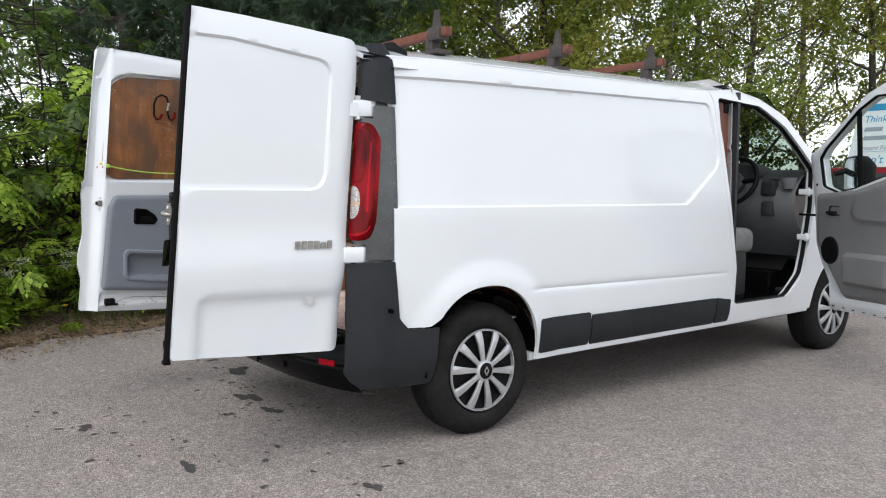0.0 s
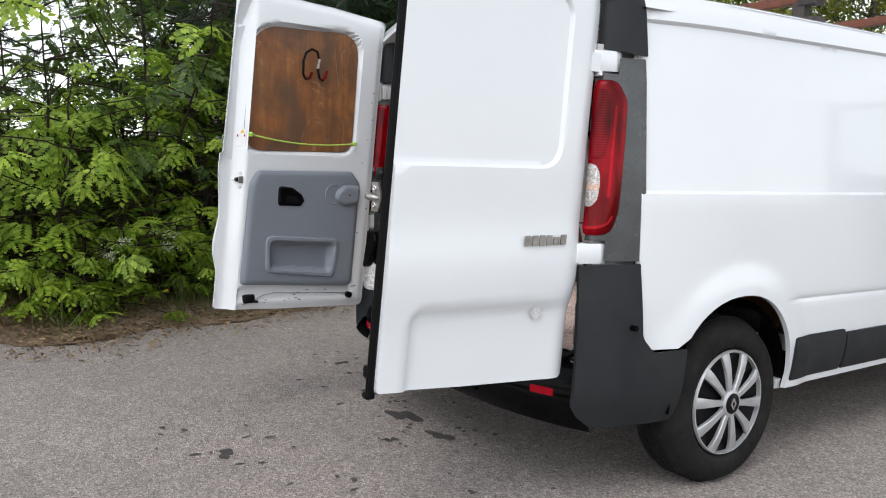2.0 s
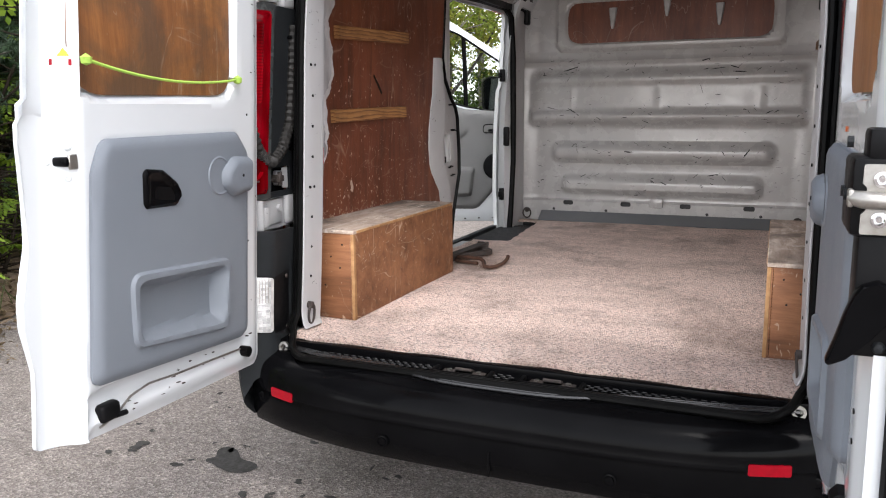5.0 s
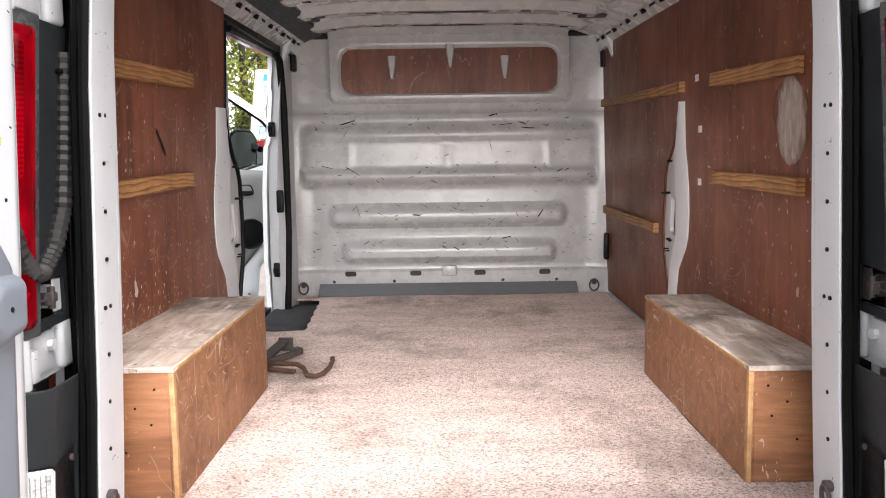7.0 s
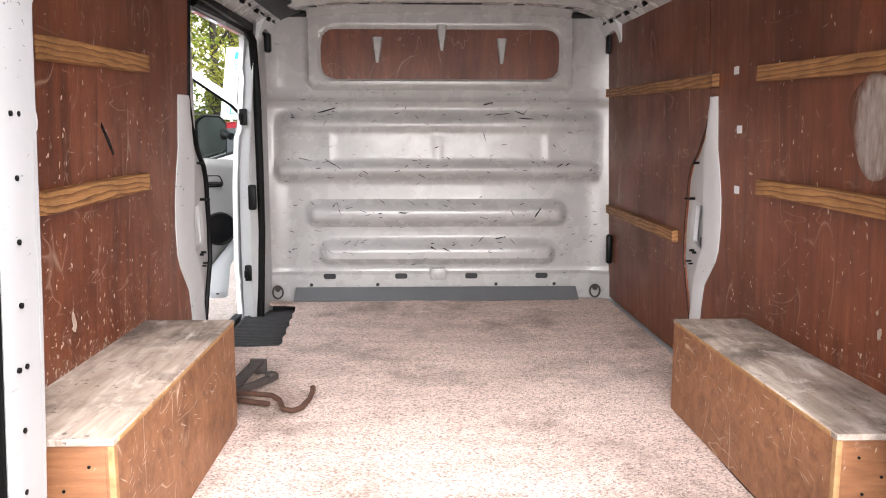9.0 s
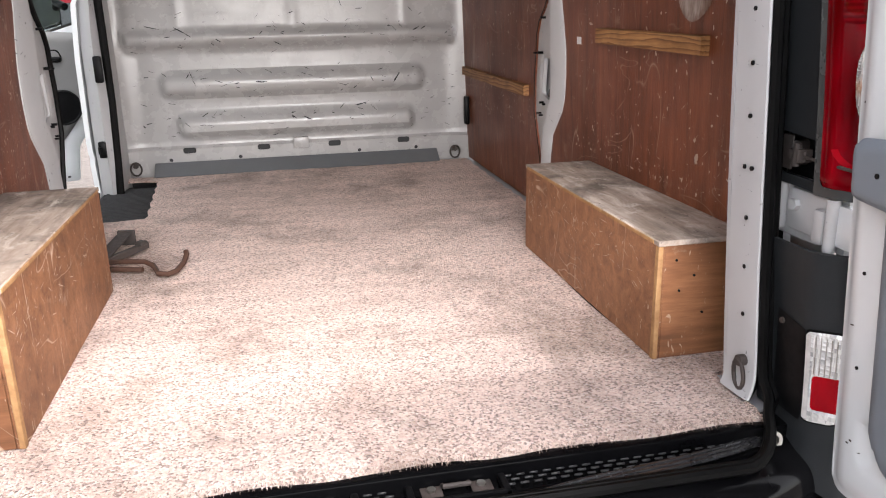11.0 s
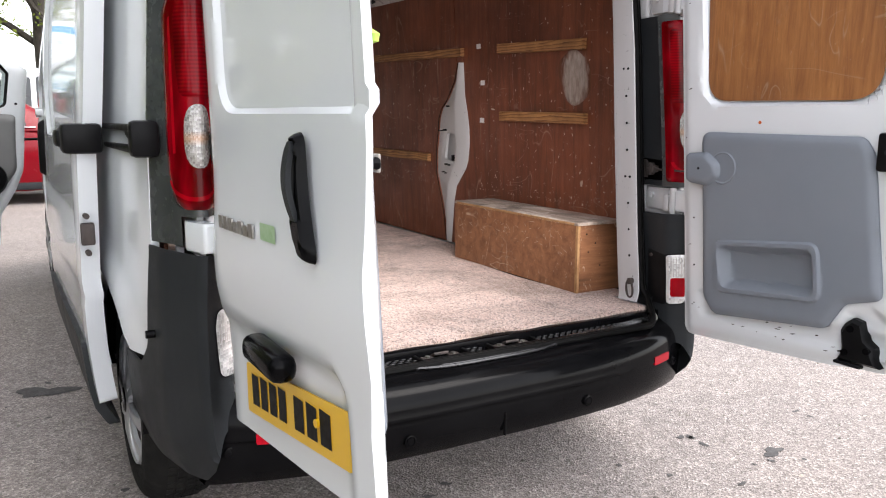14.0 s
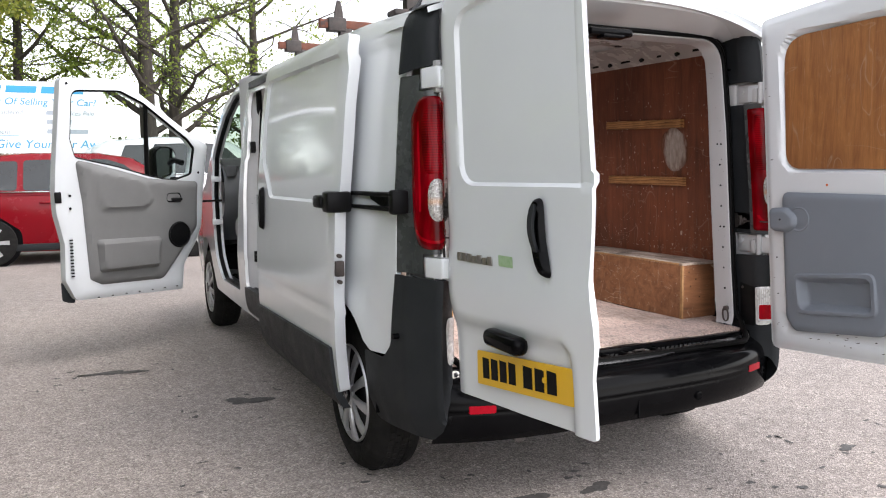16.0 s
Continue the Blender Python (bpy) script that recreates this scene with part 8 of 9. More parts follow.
def edge_x(y):
    """Where the asphalt ends along the hedge."""
    return -2.85 - 0.35 * (y + 0.2) - 1.1 * np.maximum(0.0, -0.9 - y)


# strip of leaf litter along the edge, with loose dry leaves
lit = [(edge_x(y) + 0.10 * math.sin(3.1 * y) + 0.05 * math.sin(9 * y), y) for y in np.arange(-9, 13.1, 0.3)]
lit_out = lit + [(x - 3.2, y) for x, y in reversed(lit)]
tagged(part("verge", facing(sheet(lit_out, lambda u, v: (u, v, ground_height(u, v) + 0.008 + 0.02 * (0.5 + 0.5 * np.sin(7 * u + 5 * v)) * np.clip((edge_x(v) - u) / 0.25, 0, 1)), step=0.25), (0, 0, 1)), "litter"), "brown leaf litter and soil verge beside the asphalt", "verge", kind="structure")
n_ = 9000
yy = rng.uniform(-3.5, 5, n_)
xx = edge_x(yy) - 0.05 + 0.28 * rng.normal(0, 1, n_) - 0.25
xx = np.where(rng.random(n_) < 0.08, edge_x(yy) + rng.uniform(0, 0.5, n_), xx)
zz = ground_height(xx, yy) + 0.016 + 0.02 * rng.random(n_)
lt = (np.array([(0, -0.02, 0), (0.008, 0, 0.003), (0, 0.022, 0), (-0.008, 0, 0.004)]), np.array([(0, 1, 2), (0, 2, 3)]))
litter = tagged(new("leaf_litter"), "scattered dry brown leaves along the verge", "leaves", kind="stuff")
big_mesh("dry_leaves", [scatter(lt, np.stack([xx, yy, zz], 1), rng.uniform(0, 6.3, n_), rng.normal(0, 0.35, n_), rng.normal(0, 0.4, n_), rng.uniform(0.5, 1.5, n_))], "drybrown", litter)
# grass and weeds at the hedge foot
n_ = 5000
yy = rng.uniform(-3.5, 6, n_)
xx = edge_x(yy) - 0.55 + 0.22 * rng.normal(0, 1, n_)
keep = np.sin(5 * yy) + np.sin(2.3 * yy + 1) + rng.normal(0, 0.6, n_) > 0.2
xx, yy = xx[keep], yy[keep]
blade = (np.array([(-0.003, 0, 0), (0.003, 0, 0), (0.002, 0.03, 0.10), (-0.002, 0.03, 0.10), (0, 0.09, 0.17)]), np.array([(0, 1, 2), (0, 2, 3), (3, 2, 4)]))
grass = tagged(new("grass"), "thin green grass tufts at the hedge foot", "grass", kind="stuff")
n_ = len(xx)
big_mesh("grass_blades", [scatter(blade, np.stack([xx, yy, ground_height(xx, yy) + 0.01], 1), rng.uniform(0, 6.3, n_), rng.normal(0, 0.3, n_), rng.normal(0, 0.3, n_), rng.uniform(0.5, 1.7, n_))], "grass", grass)

# dark board fence behind the hedge
M["fence"] = surface("weathered_fence_boards", (0.045, 0.036, 0.028), (0.085, 0.070, 0.055), 9, 0.9, 1.0, grain=0.6, grain_scale=60, stretch=(1, 1, 0.2))
fence = thing("board_fence", "dark weathered board fence behind the hedge", "fence", (edge_x(1.0) - 2.3, 1.0, 0))
fdir = Vector((-0.35, 1.0, 0)).normalized()
for i in range(-30, 34):
    c = fdir * (0.16 * i)
    part("board", box((c.x, c.y, 0.78 + 0.02 * math.sin(i * 2.7)), (0.024, 0.15, 1.25), 0.004, 1, None), "fence", fence)



def rosette(leaf, n=4, seed=7):
    """A shoot tip: several feather leaves fanned out from one point, nearly level."""
    r = np.random.default_rng(seed)
    a = np.linspace(-1.5, 1.5, n) + r.normal(0, 0.15, n)
    return scatter(leaf, np.zeros((n, 3)) + r.normal(0, 0.006, (n, 3)), a, r.normal(-0.12, 0.2, n), r.normal(0, 0.3, n), r.uniform(0.75, 1.1, n))


ROW = rosette(rowan_leaf())


def bush(name, label, x, y, h, w, leaf, n_leaves, seed, template, size=1.0, hang=0.05, category="bush"):
    """Several stems from the ground, leaves in layered sprays with gaps between."""
    r, g = random.Random(seed), np.random.default_rng(seed)
    t = thing(name, label, category, (x, y, float(ground_height(np.array(x), np.array(y))) - 0.02), "bushes of the hedge")
    wood, spots = [], []
    for i in range(7):
        a = r.uniform(0, 6.28)
        pts, rr_ = limb((0.12 * math.cos(a), 0.12 * math.sin(a), 0), (0.35 * math.cos(a), 0.35 * math.sin(a), 1), h * r.uniform(0.6, 1.0), 0.018, r, 7, 0.16)
        wood.append(tube([tuple(p) for p in pts], rr_, 6))
        for k in range(12):
            s = r.randint(1, 7)
            b_ = r.uniform(0, 6.28)
            pts2, rr2 = limb(pts[s], (math.cos(b_), math.sin(b_), 0.25), w * r.uniform(0.35, 0.8), 0.007, r, 4, 0.2, 0.06)
            wood.append(tube([tuple(p) for p in pts2], rr2, 4))
            spots += pts2[1:]
    part("stem", join(*wood), "twig", t, "thin brown stems", kind="stuff")
    S = np.array([tuple(p) for p in spots])
    pos = S[g.integers(0, len(S), n_leaves)] + g.normal(0, 0.07, (n_leaves, 3))
    pos[:, 2] = np.maximum(pos[:, 2], 0.08)
    out = np.arctan2(-pos[:, 0], pos[:, 1])
    n__ = len(pos)
    big_mesh("leaves", [scatter(template, pos, out + g.normal(0, 0.9, n__), g.normal(-hang, 0.35, n__), g.normal(0, 0.35, n__), size * g.uniform(0.65, 1.25, n__))], leaf, t)
    return t


k = 0
for y in np.arange(-1.3, 7.0, 0.66):
    k += 1
    # The back row takes the leaf colour with the hedge's shade put in.
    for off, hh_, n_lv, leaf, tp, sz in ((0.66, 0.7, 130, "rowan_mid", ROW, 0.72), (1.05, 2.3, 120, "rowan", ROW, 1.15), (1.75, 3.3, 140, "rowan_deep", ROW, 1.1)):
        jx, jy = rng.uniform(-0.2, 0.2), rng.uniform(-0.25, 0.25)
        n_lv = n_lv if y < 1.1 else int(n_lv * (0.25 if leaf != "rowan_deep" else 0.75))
        bush("rowan_bush" if leaf != "rowan_deep" else "hedge_bush", "bright green feather-leaved bush in the hedge" if leaf != "rowan_deep" else "dense feather-leaved bush deep in the hedge, its leaves coloured as if shaded", edge_x(y) - off + jx, y + jy, hh_ * rng.uniform(0.8, 1.15), 1.0 if off > 1 else 0.7, leaf, n_lv, 100 + k * 10 + int(off * 10), tp, sz)
# white blossom heads and a dandelion
bl = tagged(new("blossom"), "small white blossom heads on the hedge", "flowers", kind="stuff")
bp = []
for cy_, cz_ in ((-0.50, 0.60), (-0.22, 0.66), (-0.10, 0.63), (-0.14, 0.55), (-0.60, 0.52), (0.3, 1.35)):
    bp.append(np.array([edge_x(cy_) - 0.42, cy_, cz_]) + rng.normal(0, 1, (26, 3)) * np.array([0.025, 0.04, 0.010]))
bp = np.concatenate(bp)
big_mesh("blossom_petals", [scatter(simple_leaf(4, 0.016, 2), bp, rng.uniform(0, 6, len(bp)), rng.normal(0, 0.5, len(bp)), rng.normal(0, 0.5, len(bp)), rng.uniform(0.7, 1.3, len(bp)))], "blossom", bl)
dl = thing("dandelion", "single yellow dandelion on the verge", "flower", (-3.4, -0.14, 0.0))
gz = float(ground_height(np.array(-3.4), np.array(-0.14)))
part("stem", rod((0, 0, gz), (0.01, 0, gz + 0.12), 0.003, n=6), "grass", dl)
part("flower_head", lathe([(0.006, 0), (0.02, 0.006), (0.022, 0.012), (0.012, 0.018), (0, 0.018)], 14, Matrix.Translation((0.01, 0, gz + 0.12))), "dandelion", dl, "yellow flower head")

# pines behind the hedge
TUFT = needle_tuft()
for i, (x, y, h, rad_) in enumerate(((-4.75, 1.9, 5.0, 1.25), (-5.1, 3.3, 5.5, 1.3), (-5.6, 0.9, 7.5, 2.0), (-6.4, 2.6, 8.0, 2.1), (-7.2, 4.0, 8.5, 2.2))):
    tree("pine_tree", "dark green pine standing behind the hedge", x, y, h, rad_, 0.13, "pine", "bark", 300 + i, 5200, 0.12, TUFT, 1.35, limbs=30, twigs=8, up=0.15)
# birches and young oaks of the wood, along the hedge and round behind the yard
spots = [(-6.6, 5.2, 8.5, 2.0, "birch"), (-7.4, 6.9, 9.5, 2.3, "birch"), (-6.5, 8.2, 9.0, 2.3, "ochre"), (-8.2, 8.9, 10, 2.5, "birch"), (-7.2, 10.4, 9.5, 2.4, "ochre"), (-6.6, 12.2, 10, 2.6, "birch"), (-8.8, 11.6, 11, 2.7, "birch"), (-5.8, 14.2, 10, 2.6, "ochre"), (-7.8, 14.6, 11, 2.8, "birch"), (-4.6, 16.6, 10.5, 2.6, "ochre"), (-6.4, 17.4, 11, 2.8, "birch"), (-9.6, 6.2, 10, 2.5, "birch"), (-10.4, 9.6, 11, 2.8, "ochre"), (-8.8, 3.6, 9, 2.3, "birch"), (-7.6, 1.6, 8.5, 2.2, "birch")]
for i, (x, y, h, rad_, lf) in enumerate(spots):
    tree("birch_tree" if lf == "birch" else "oak_tree", "slender birch in fresh green leaf at the yard edge" if lf == "birch" else "young oak with yellow-green spring leaves", x, y, h, rad_, 0.11, lf, "birchbark" if lf == "birch" else "bark", 400 + i, 8500, 0.14, simple_leaf(3, 0.075, i), 1.0, limbs=24, twigs=7)
# tall open-crowned trees beyond the parked cars
for i, (x, y, h, rad_, tr_, nl) in enumerate(((0.25, 19.5, 13, 4.2, 0.26, 6500), (1.0, 20.6, 13, 4.0, 0.22, 6000), (-2.9, 20.4, 12, 3.6, 0.17, 7000), (3.4, 22.5, 12, 3.6, 0.2, 4200), (-5.2, 21.5, 12, 3.4, 0.18, 6500))):
    tree("tall_tree", "tall open-crowned tree in thin young leaf", x, y, h, rad_, tr_, "birch", "bark", 500 + i, nl, 0.16, simple_leaf(3, 0.085, 40 + i), 1.0, limbs=22, twigs=8, up=0.45)
# low scrub closing the far side of the yard
for i, (x, y) in enumerate(((-6.2, 18.8), (-4.4, 19.6), (-2.6, 20.2), (-0.6, 20.6), (1.6, 21.2), (3.6, 21.6), (-7.4, 16.6), (-7.6, 13.2), (-7.3, 10.9))):
    bush("scrub_bush", "rough green scrub at the far edge of the yard", x, y, 2.6, 2.2, "rowan_deep", 1500, 700 + i, simple_leaf(4, 0.11, i), 1.0)


# ---- parked cars and the sign beyond the van ----
M["red_paint"] = surface("red_car_paint", (0.20, 0.002, 0.008), (0.17, 0.002, 0.007), 2, 0.2, 0.3, coat=0.08, spec=0.2)
M["dark_glass"] = surface("tinted_glass", (0.012, 0.014, 0.015), (0.02, 0.024, 0.025), 3, 0.03, 0.06, coat=0.15)
M["sign_white"] = surface("white_sign_board", (0.80, 0.84, 0.86), (0.74, 0.78, 0.80), 1.5, 0.5, 0.6, spot=(0.6, 0.62, 0.62), spot_at=0.72, spot_scale=14)
M["sign_blue"] = surface("blue_sign_lettering", (0.02, 0.30, 0.55), (0.03, 0.26, 0.48), 3, 0.5, 0.6)
M["sign_grey"] = surface("grey_sign_lettering", (0.32, 0.36, 0.40), (0.28, 0.32, 0.36), 3, 0.5, 0.6)


def parked(name, label, x, y, paint, high=1.0, turn=0.0, length=1.0):
    car = thing(name, label, "car", (x, y, 0))
    car.rotation_euler = (0, 0, radians(turn))
    L = length

    def ring(xs, hw, z0, z1):
        z0, z1 = z0, z1 * high
        return [(xs * L, p * hw, z) for p, z in ((-0.92, z0), (0.92, z0), (1.0, z0 + 0.14), (1.01, z1 - 0.25), (0.985, z1 - 0.08), (0.93, z1), (-0.93, z1), (-0.985, z1 - 0.08), (-1.01, z1 - 0.25), (-1.0, z0 + 0.14))]

    part("body", loft([ring(*r_) for r_ in ((-2.2, 0.66, 0.42, 0.86), (-2.13, 0.82, 0.30, 0.98), (-1.6, 0.89, 0.20, 1.00), (-0.6, 0.905, 0.18, 0.98), (0.7, 0.905, 0.18, 0.96), (1.3, 0.89, 0.20, 0.92), (1.85, 0.84, 0.24, 0.82), (2.1, 0.76, 0.30, 0.70), (2.2, 0.6, 0.40, 0.62))]), paint, car, sharp=50)
    tw = lambda z: 0.875 - 0.38 * (z - 0.96)

    def ghouse(xs, zt):
        zt = zt
        return [(xs * L, p * tw(z), 0.95 * high + (z - 0.95) * high) for p, z in ((-1, 0.95), (-1, zt - 0.06), (-0.93, zt - 0.015), (-0.6, zt + 0.01), (0.6, zt + 0.01), (0.93, zt - 0.015), (1, zt - 0.06), (1, 0.95))]

    part("roof", loft([ghouse(*r_) for r_ in ((-2.08, 1.03), (-1.85, 1.36), (-1.6, 1.46), (-0.8, 1.52), (0.1, 1.52), (0.55, 1.45), (1.25, 1.03))]), paint, car, "curved roof and pillars", sharp=50)
    for s in (1, -1):
        for pts in ([(-1.55, 1.03), (-0.98, 1.01), (-0.95, 1.41), (-1.35, 1.40)], [(-0.90, 1.01), (-0.12, 1.0), (-0.12, 1.44), (-0.88, 1.42)], [(-0.04, 1.0), (0.86, 1.0), (0.42, 1.36), (0.20, 1.43), (-0.04, 1.44)]):
            part("side_window", facing(sheet(rounded(pts, 0.05, 4), lambda u, v: (u * L, s * (tw(v) + 0.008), v * high), step=0.2), (0, s, 0)), "dark_glass", car, "dark side window")
        part("window_trim", span((-1.6 * L, s * 0.87, 0.985 * high), (0.9 * L, s * 0.888, 1.0 * high), 0.003), "chrome", car)
        part("sill_trim", span((-1.2 * L, s * 0.86, 0.20), (1.0 * L, s * 0.912, 0.30), 0.02), "plastic", car)
        for xs in (-0.62, 0.28):
            part("door_handle", span((xs * L - 0.09, s * 0.905, 0.83 * high), (xs * L + 0.09, s * 0.93, 0.86 * high), 0.012), paint, car)
        for xs in (-1.32, 1.36):
            w_ = part("wheel", lathe([(0.31, 0.0), (0.33, 0.02), (0.33, 0.16), (0.31, 0.19), (0.22, 0.2)], 36, Matrix.Translation((xs * L, s * 0.73, 0.33)) @ pose(0, 0, 0, -90 * s, 0, 0)), "tyre", car, "black tyre")
            part("arch", lathe([(0.385, 0.0), (0.385, 0.188)], 32, Matrix.Translation((xs * L, s * 0.715, 0.35)) @ pose(0, 0, 0, -90 * s, 0, 0)), "black", car)
            part("alloy", join(*[moved(loft([[(0.04, -0.02, 0.19), (0.04, 0.02, 0.19), (0.04, 0.02, 0.21), (0.04, -0.02, 0.21)], [(0.22, -0.03, 0.185), (0.22, 0.03, 0.185), (0.22, 0.03, 0.205), (0.22, -0.03, 0.205)]]), Matrix.Translation((xs * L, s * 0.73, 0.33)) @ pose(0, 0, 0, -90 * s, 0, 0) @ pose(0, 0, 0, 0, 0, 60 * k)) for k in range(6)]), "silver", w_, "silver alloy spokes")
    part("windscreen", facing(([(0.58 * L, -0.62, 1.43 * high), (0.58 * L, 0.62, 1.43 * high), (1.26 * L, 0.82, 1.0 * high), (1.26 * L, -0.82, 1.0 * high)], [(0, 1, 2, 3)]), (1, 0, 1)), "dark_glass", car, "dark windscreen")
    return car


parked("red_car", "glossy dark red estate car parked side on", -1.55, 11.0, "red_paint", 1.03, 0)
parked("white_car", "white high-roofed car parked behind the red one", 0.35, 13.4, "paint", 1.26, 4)

sign = thing("roadside_sign", "white sign board on posts with blue lettering", "sign", (-2.43, 14.2, 0))
part("board", loft([[(-1.35, 0.0, 1.66), (1.36, 0.0, 1.66), (1.36, 0.03, 1.66), (-1.35, 0.03, 1.66)], [(-1.24, 0.25, 3.0), (1.24, 0.25, 3.0), (1.24, 0.28, 3.0), (-1.24, 0.28, 3.0)]]), "sign_white", sign, "white board leaning slightly back")
for x in (-1.0, 1.0):
    part("post", span((x - 0.05, 0.06, 0), (x + 0.05, 0.16, 1.95), 0.01), "darksteel", sign)


def words(text, x, z, size, material, parent, name="lettering"):
    """Sign writing in the built-in font, lying on the leaning board."""
    cu = bpy.data.curves.new("words", "FONT")
    cu.body, cu.size, cu.extrude, cu.shear = text, size, 0.002, 0.2
    tmp = new("words", cu)
    bpy.context.view_layer.update()
    me = bpy.data.meshes.new_from_object(tmp.evaluated_get(bpy.context.evaluated_depsgraph_get()))
    bpy.data.objects.remove(tmp)
    me.materials.clear()
    me.materials.append(M[material])
    ob = new(name, me)
    ob.parent = parent
    ob.matrix_basis = Matrix.Translation((x, 0.25 * (z - 1.66) / 1.34 - 0.006, z)) @ pose(0, 0, 0, 90 - 10.6, 0, 0)
    return ob


words("Thinking Of Selling Your Car?", -1.12, 2.56, 0.185, "sign_blue", sign)
words("Don't Give Your Car Away!", -1.20, 1.76, 0.225, "sign_blue", sign)
words("Instant Payment", -1.12, 2.02, 0.12, "sign_grey", sign)
words("Considered", -0.70, 2.38, 0.12, "sign_grey", sign)
words("Prices Paid", 0.55, 2.38, 0.12, "sign_grey", sign)
for x, z, w_, h_, mt in ((-1.10, 2.78, 0.62, 0.13, "sign_blue"), (-0.40, 2.78, 0.50, 0.13, "sign_blue"), (0.18, 2.78, 0.72, 0.13, "sign_blue"), (-1.10, 2.38, 0.34, 0.08, "sign_grey"), (0.25, 2.38, 0.24, 0.08, "sign_grey"), (-1.10, 2.21, 0.5, 0.08, "sign_grey"), (0.25, 2.21, 0.42, 0.08, "sign_grey"), (0.25, 2.03, 0.7, 0.08, "sign_grey")):
    y0 = 0.25 * (z - 1.66) / 1.34
    part("unread_line", ([(x, y0 - 0.005, z), (x + w_, y0 - 0.005, z), (x + w_ + h_ * 0.2, y0 + 0.25 * h_ / 1.34 - 0.005, z + h_), (x + h_ * 0.2, y0 + 0.25 * h_ / 1.34 - 0.005, z + h_)], [(0, 1, 2, 3)]), mt, sign)
part("rule", span((-1.22, 0.052, 1.985), (-0.2, 0.060, 1.99)), "sign_blue", sign)


# ---- loose things and marks ----
bracket = thing("steel_bracket", "grey steel bracket with a rusty hooked rod on the carpet", "bracket", (-0.640, 1.57, 0.551))
angle = join(span((-0.022, -0.19, 0.0), (-0.016, 0.19, 0.042), 0.001, 1), span((-0.016, -0.19, 0.036), (0.020, 0.19, 0.042), 0.001, 1))
part("channel", moved(angle, pose(0, 0, 0, 0, 0, -4)), "darksteel", bracket, "dark grey steel angle")
part("end_plate", moved(join(box((0.0, 0.19, 0.022), (0.055, 0.010, 0.050), 0.002, 1), rod((0.012, 0.19, 0.03), (0.012, 0.215, 0.03), 0.007, n=8), rod((-0.012, 0.19, 0.018), (-0.012, 0.215, 0.018), 0.007, n=8)), pose(0, 0, 0, 0, 0, -4)), "darksteel", bracket, "end plate with two studs")
part("cross_bar", moved(join(box((0, 0, 0.022), (0.016, 0.20, 0.022), 0.003, 1), box((0, 0.07, 0.034), (0.028, 0.03, 0.014), 0.003, 1)), pose(0.042, 0.0, 0, 0, 0, -30)), "darksteel", bracket, "second grey bar")
part("hooked_rod", tube([(-0.005, -0.085, 0.022), (0.05, -0.10, 0.026), (0.115, -0.125, 0.028), (0.140, -0.150, 0.022), (0.158, -0.195, 0.012), (0.185, -0.205, 0.010), (0.207, -0.185, 0.012), (0.222, -0.130, 0.018), (0.228, -0.095, 0.032), (0.226, -0.085, 0.040)], 0.008, 8), "rust_dark", bracket, "bent rusty rod")
part("second_rod", tube([(-0.005, -0.105, 0.010), (0.05, -0.125, 0.010), (0.110, -0.150, 0.012)], 0.008, 8), "rust_dark", bracket, "short rusty rod")

atl = door_map(-1)
PL = lambda u, v, d: tuple(float(q) for q in atl(np.array(float(u)), np.array(float(v)), np.array(float(d))))
M["cord"] = surface("yellow_green_cord", (0.42, 0.62, 0.10), (0.32, 0.52, 0.08), 80, 0.7, 0.8)
bungee = thing("bungee_cord", "yellow-green elastic cord strung across the door blank", "cord")
cpts = [PL(0.68 - 0.53 * k, 1.312 - 0.022 * k - 0.045 * 4 * k * (1 - k) * 0.5, 0.088) for k in [i / 14 for i in range(15)]]
part("cord", tube(cpts, 0.0035, 6), "cord", bungee)
for k in (0, -1):
    q = Vector(cpts[k])
    part("end_knot", lathe([(0, -0.012), (0.010, -0.008), (0.012, 0.004), (0, 0.012)], 12, Matrix.Translation(q)), "cord", bungee, "knotted cord end")
    part("eye_screw", rod(tuple(q), tuple(q + Vector((-0.035, 0, 0.004))), 0.004, n=8), "steel", bungee)
hook = thing("hanging_hook", "black double wire hook hanging on the plywood door blank", "hook")
hp = [PL(u, z, 0.083) for u, z in ((0.404, 1.605), (0.414, 1.580), (0.433, 1.573), (0.448, 1.595), (0.451, 1.655), (0.440, 1.692), (0.412, 1.710), (0.384, 1.700), (0.371, 1.665), (0.373, 1.612), (0.362, 1.582), (0.346, 1.574), (0.332, 1.590), (0.328, 1.620))]
part("wire", tube(hp, 0.0058, 8), "ink", hook)
part("tip", tube(hp[:3], 0.0066, 7), "dark_red", hook, "dark red tip")
part("tip", tube(hp[-3:], 0.0066, 7), "dark_red", hook, "dark red tip")
part("gate", tube([PL(0.371, 1.668, 0.086), PL(0.377, 1.625, 0.086)], 0.0072, 7), "steel", hook, "bright wire gate")

M["sleeve"] = surface("ribbed_sleeve", (0.016, 0.015, 0.014), (0.03, 0.028, 0.026), 30, 0.5, 0.65, spec=0.3)
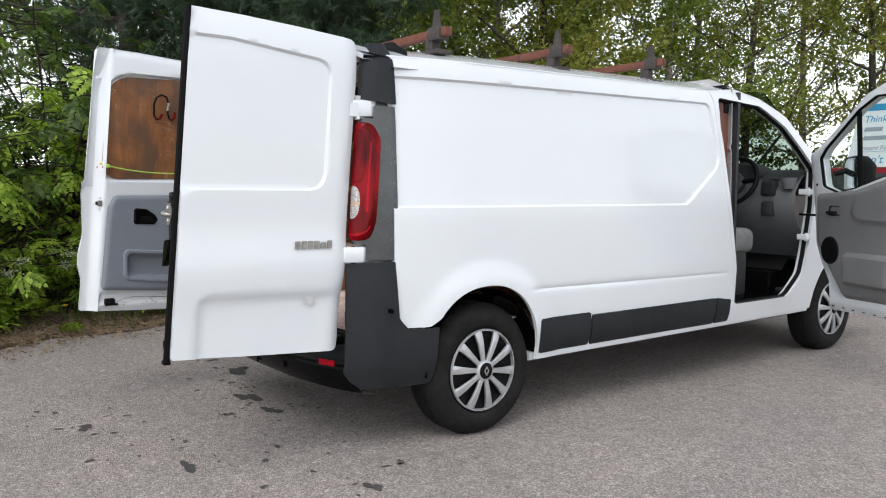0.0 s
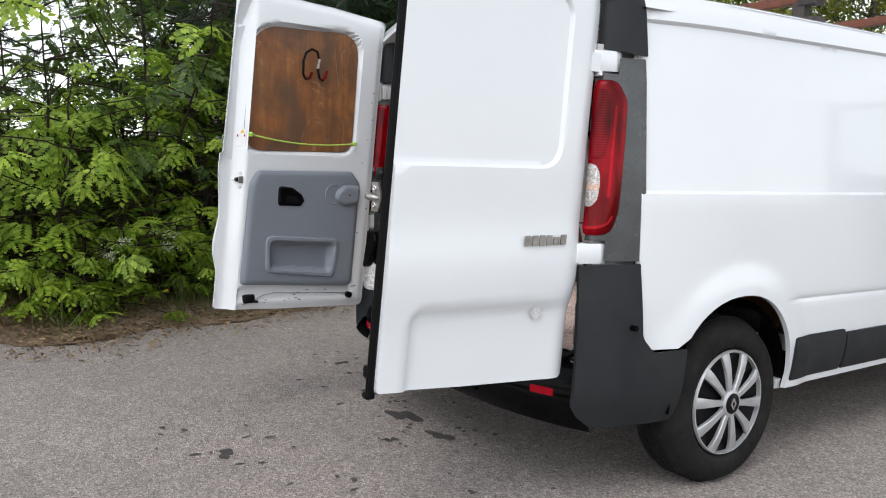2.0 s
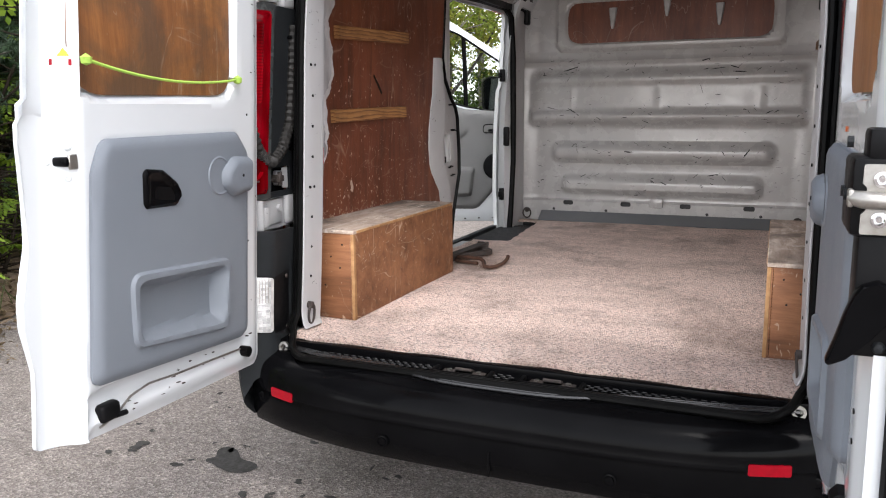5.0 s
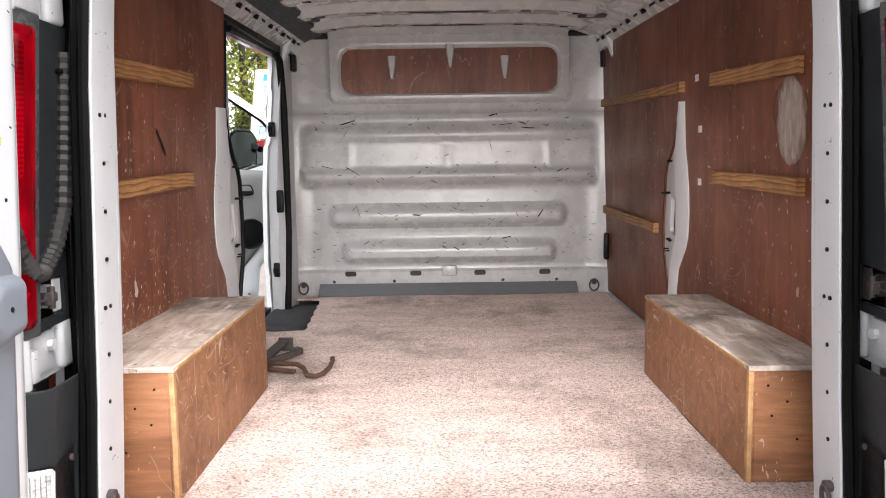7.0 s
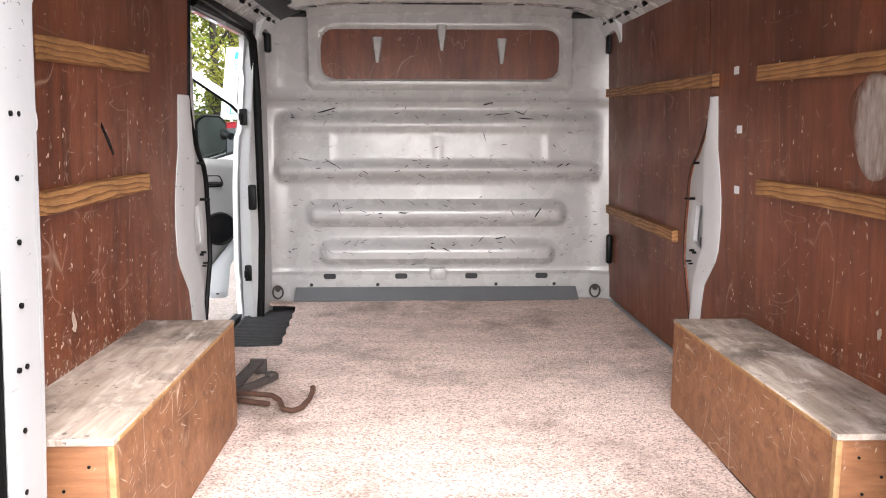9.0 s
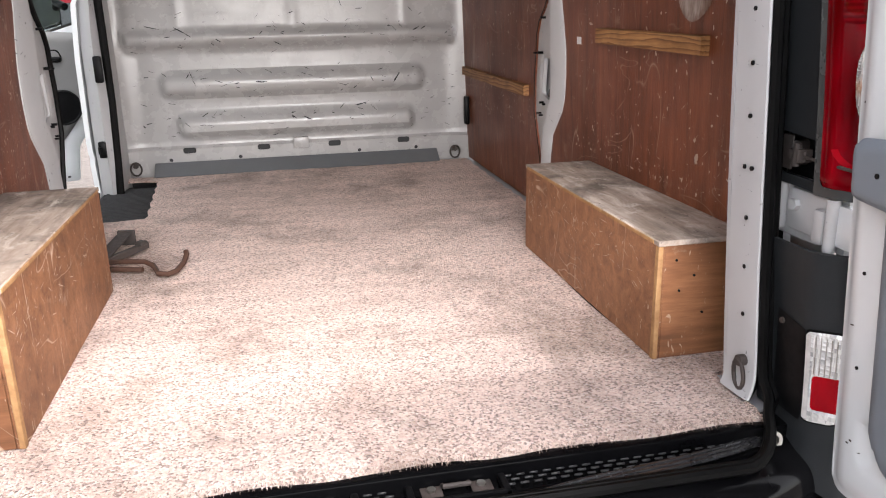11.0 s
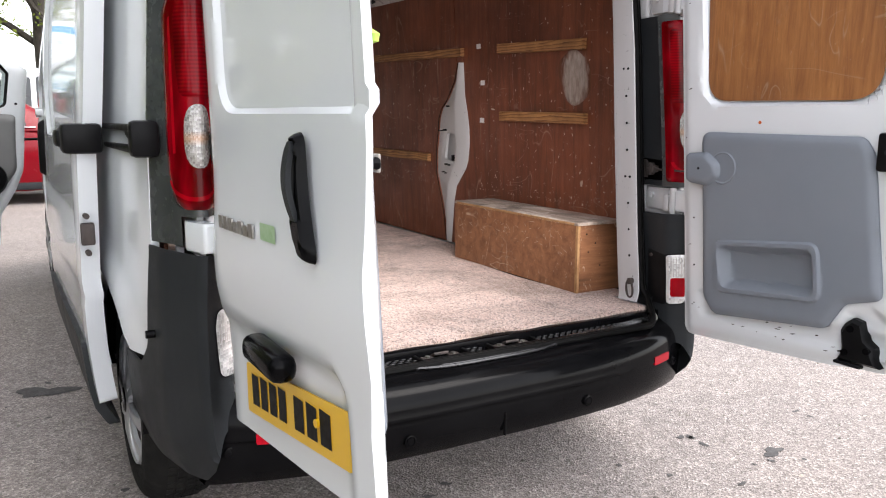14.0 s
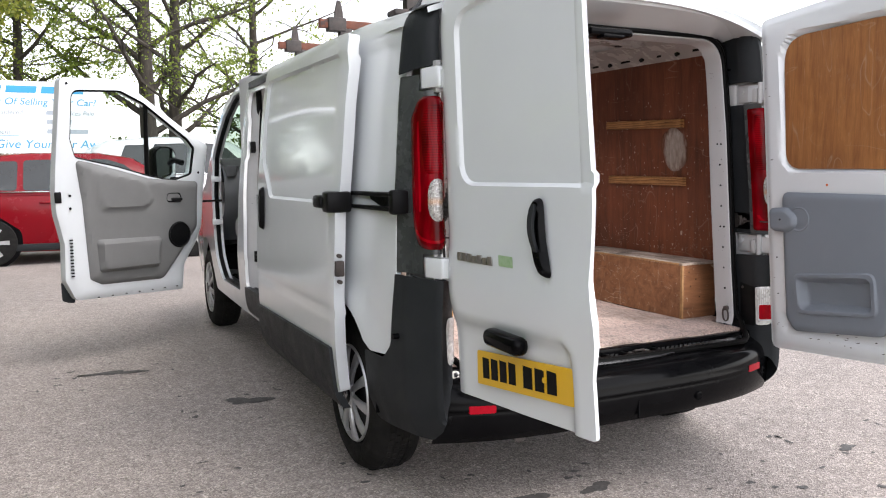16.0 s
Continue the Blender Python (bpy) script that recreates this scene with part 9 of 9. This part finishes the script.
# black ribbed cable sleeve between body and door
sl = [Vector((-0.742, 0.412, 1.46)), Vector((-0.742, 0.40, 1.36)), Vector((-0.745, 0.392, 1.27)), Vector((-0.746, 0.375, 1.17)), Vector((-0.748, 0.335, 1.10)), Vector((-0.748, 0.285, 1.062)), Vector((-0.745, 0.245, 1.065)), Vector((-0.742, 0.205, 1.10)), Vector((-0.738, 0.165, 1.18))]
path = []
for i in range(len(sl) - 1):
    path += [sl[i].lerp(sl[i + 1], j / 10) for j in range(10)]
part("cable_sleeve", tube([tuple(q) for q in path], [0.0185 if i % 2 else 0.0145 for i in range(len(path))], 8), "sleeve", van, "black ribbed cable sleeve")

# oil stains and grit on the asphalt
STAINS = [(0.49, -0.46, 0.06, 0.03), (-0.36, -0.68, 0.05, 0.03), (-0.42, 0.21, 0.10, 0.05), (-1.08, 0.42, 0.09, 0.07), (-1.7, 3.03, 0.16, 0.05), (-1.07, 2.03, 0.10, 0.07), (1.15, 0.06, 0.04, 0.03), (-0.1, 0.2, 0.06, 0.04), (-1.48, 0.41, 0.03, 0.03)]
M["oil"] = surface("oil_stain", (0.035, 0.032, 0.030), (0.075, 0.07, 0.066), 30, 0.6, 0.9)
ground_ob = bpy.data.objects["ground"]
for i, (x, y, a, b) in enumerate(STAINS):
    part("oil_stain", facing(sheet(blob(x, y, a, b, 60 + i, 40, 0.35), lambda u, v: (u, v, 0.003 + 0 * u), step=0.5), (0, 0, 1)), "oil", ground_ob, "dark oil stain")
    for k in range(14):
        r_ = random.Random(i * 31 + k)
        part("oil_drop", facing(sheet(blob(x + r_.gauss(0, 0.28), y + r_.gauss(0, 0.28), r_.uniform(0.005, 0.02), r_.uniform(0.005, 0.02), k, 14, 0.3), lambda u, v: (u, v, 0.003 + 0 * u), step=0.5), (0, 0, 1)), "oil", ground_ob)
g_ = np.random.default_rng(77)
n_ = 2600
gx_, gy_ = g_.uniform(-3.2, 4.2, n_), g_.uniform(-2.2, 5.5, n_)
chip = (np.array([(-0.5, -0.4, 0), (0.5, -0.5, 0), (0.4, 0.5, 0), (-0.4, 0.4, 0), (0.05, 0, 0.5)]) * 0.012, np.array([(0, 1, 4), (1, 2, 4), (2, 3, 4), (3, 0, 4)]))
grit = tagged(new("grit"), "loose small stones and grit on the asphalt", "grit", kind="stuff")
M["grit"] = leaf_mat("loose_grit", (0.10, 0.09, 0.08), (0.42, 0.39, 0.36), 0.0, 0.9)
big_mesh("small_stones", [scatter(chip, np.stack([gx_, gy_, 0 * gx_], 1), g_.uniform(0, 6.3, n_), 0 * gx_, 0 * gx_, g_.uniform(0.3, 1.1, n_))], "grit", grit)
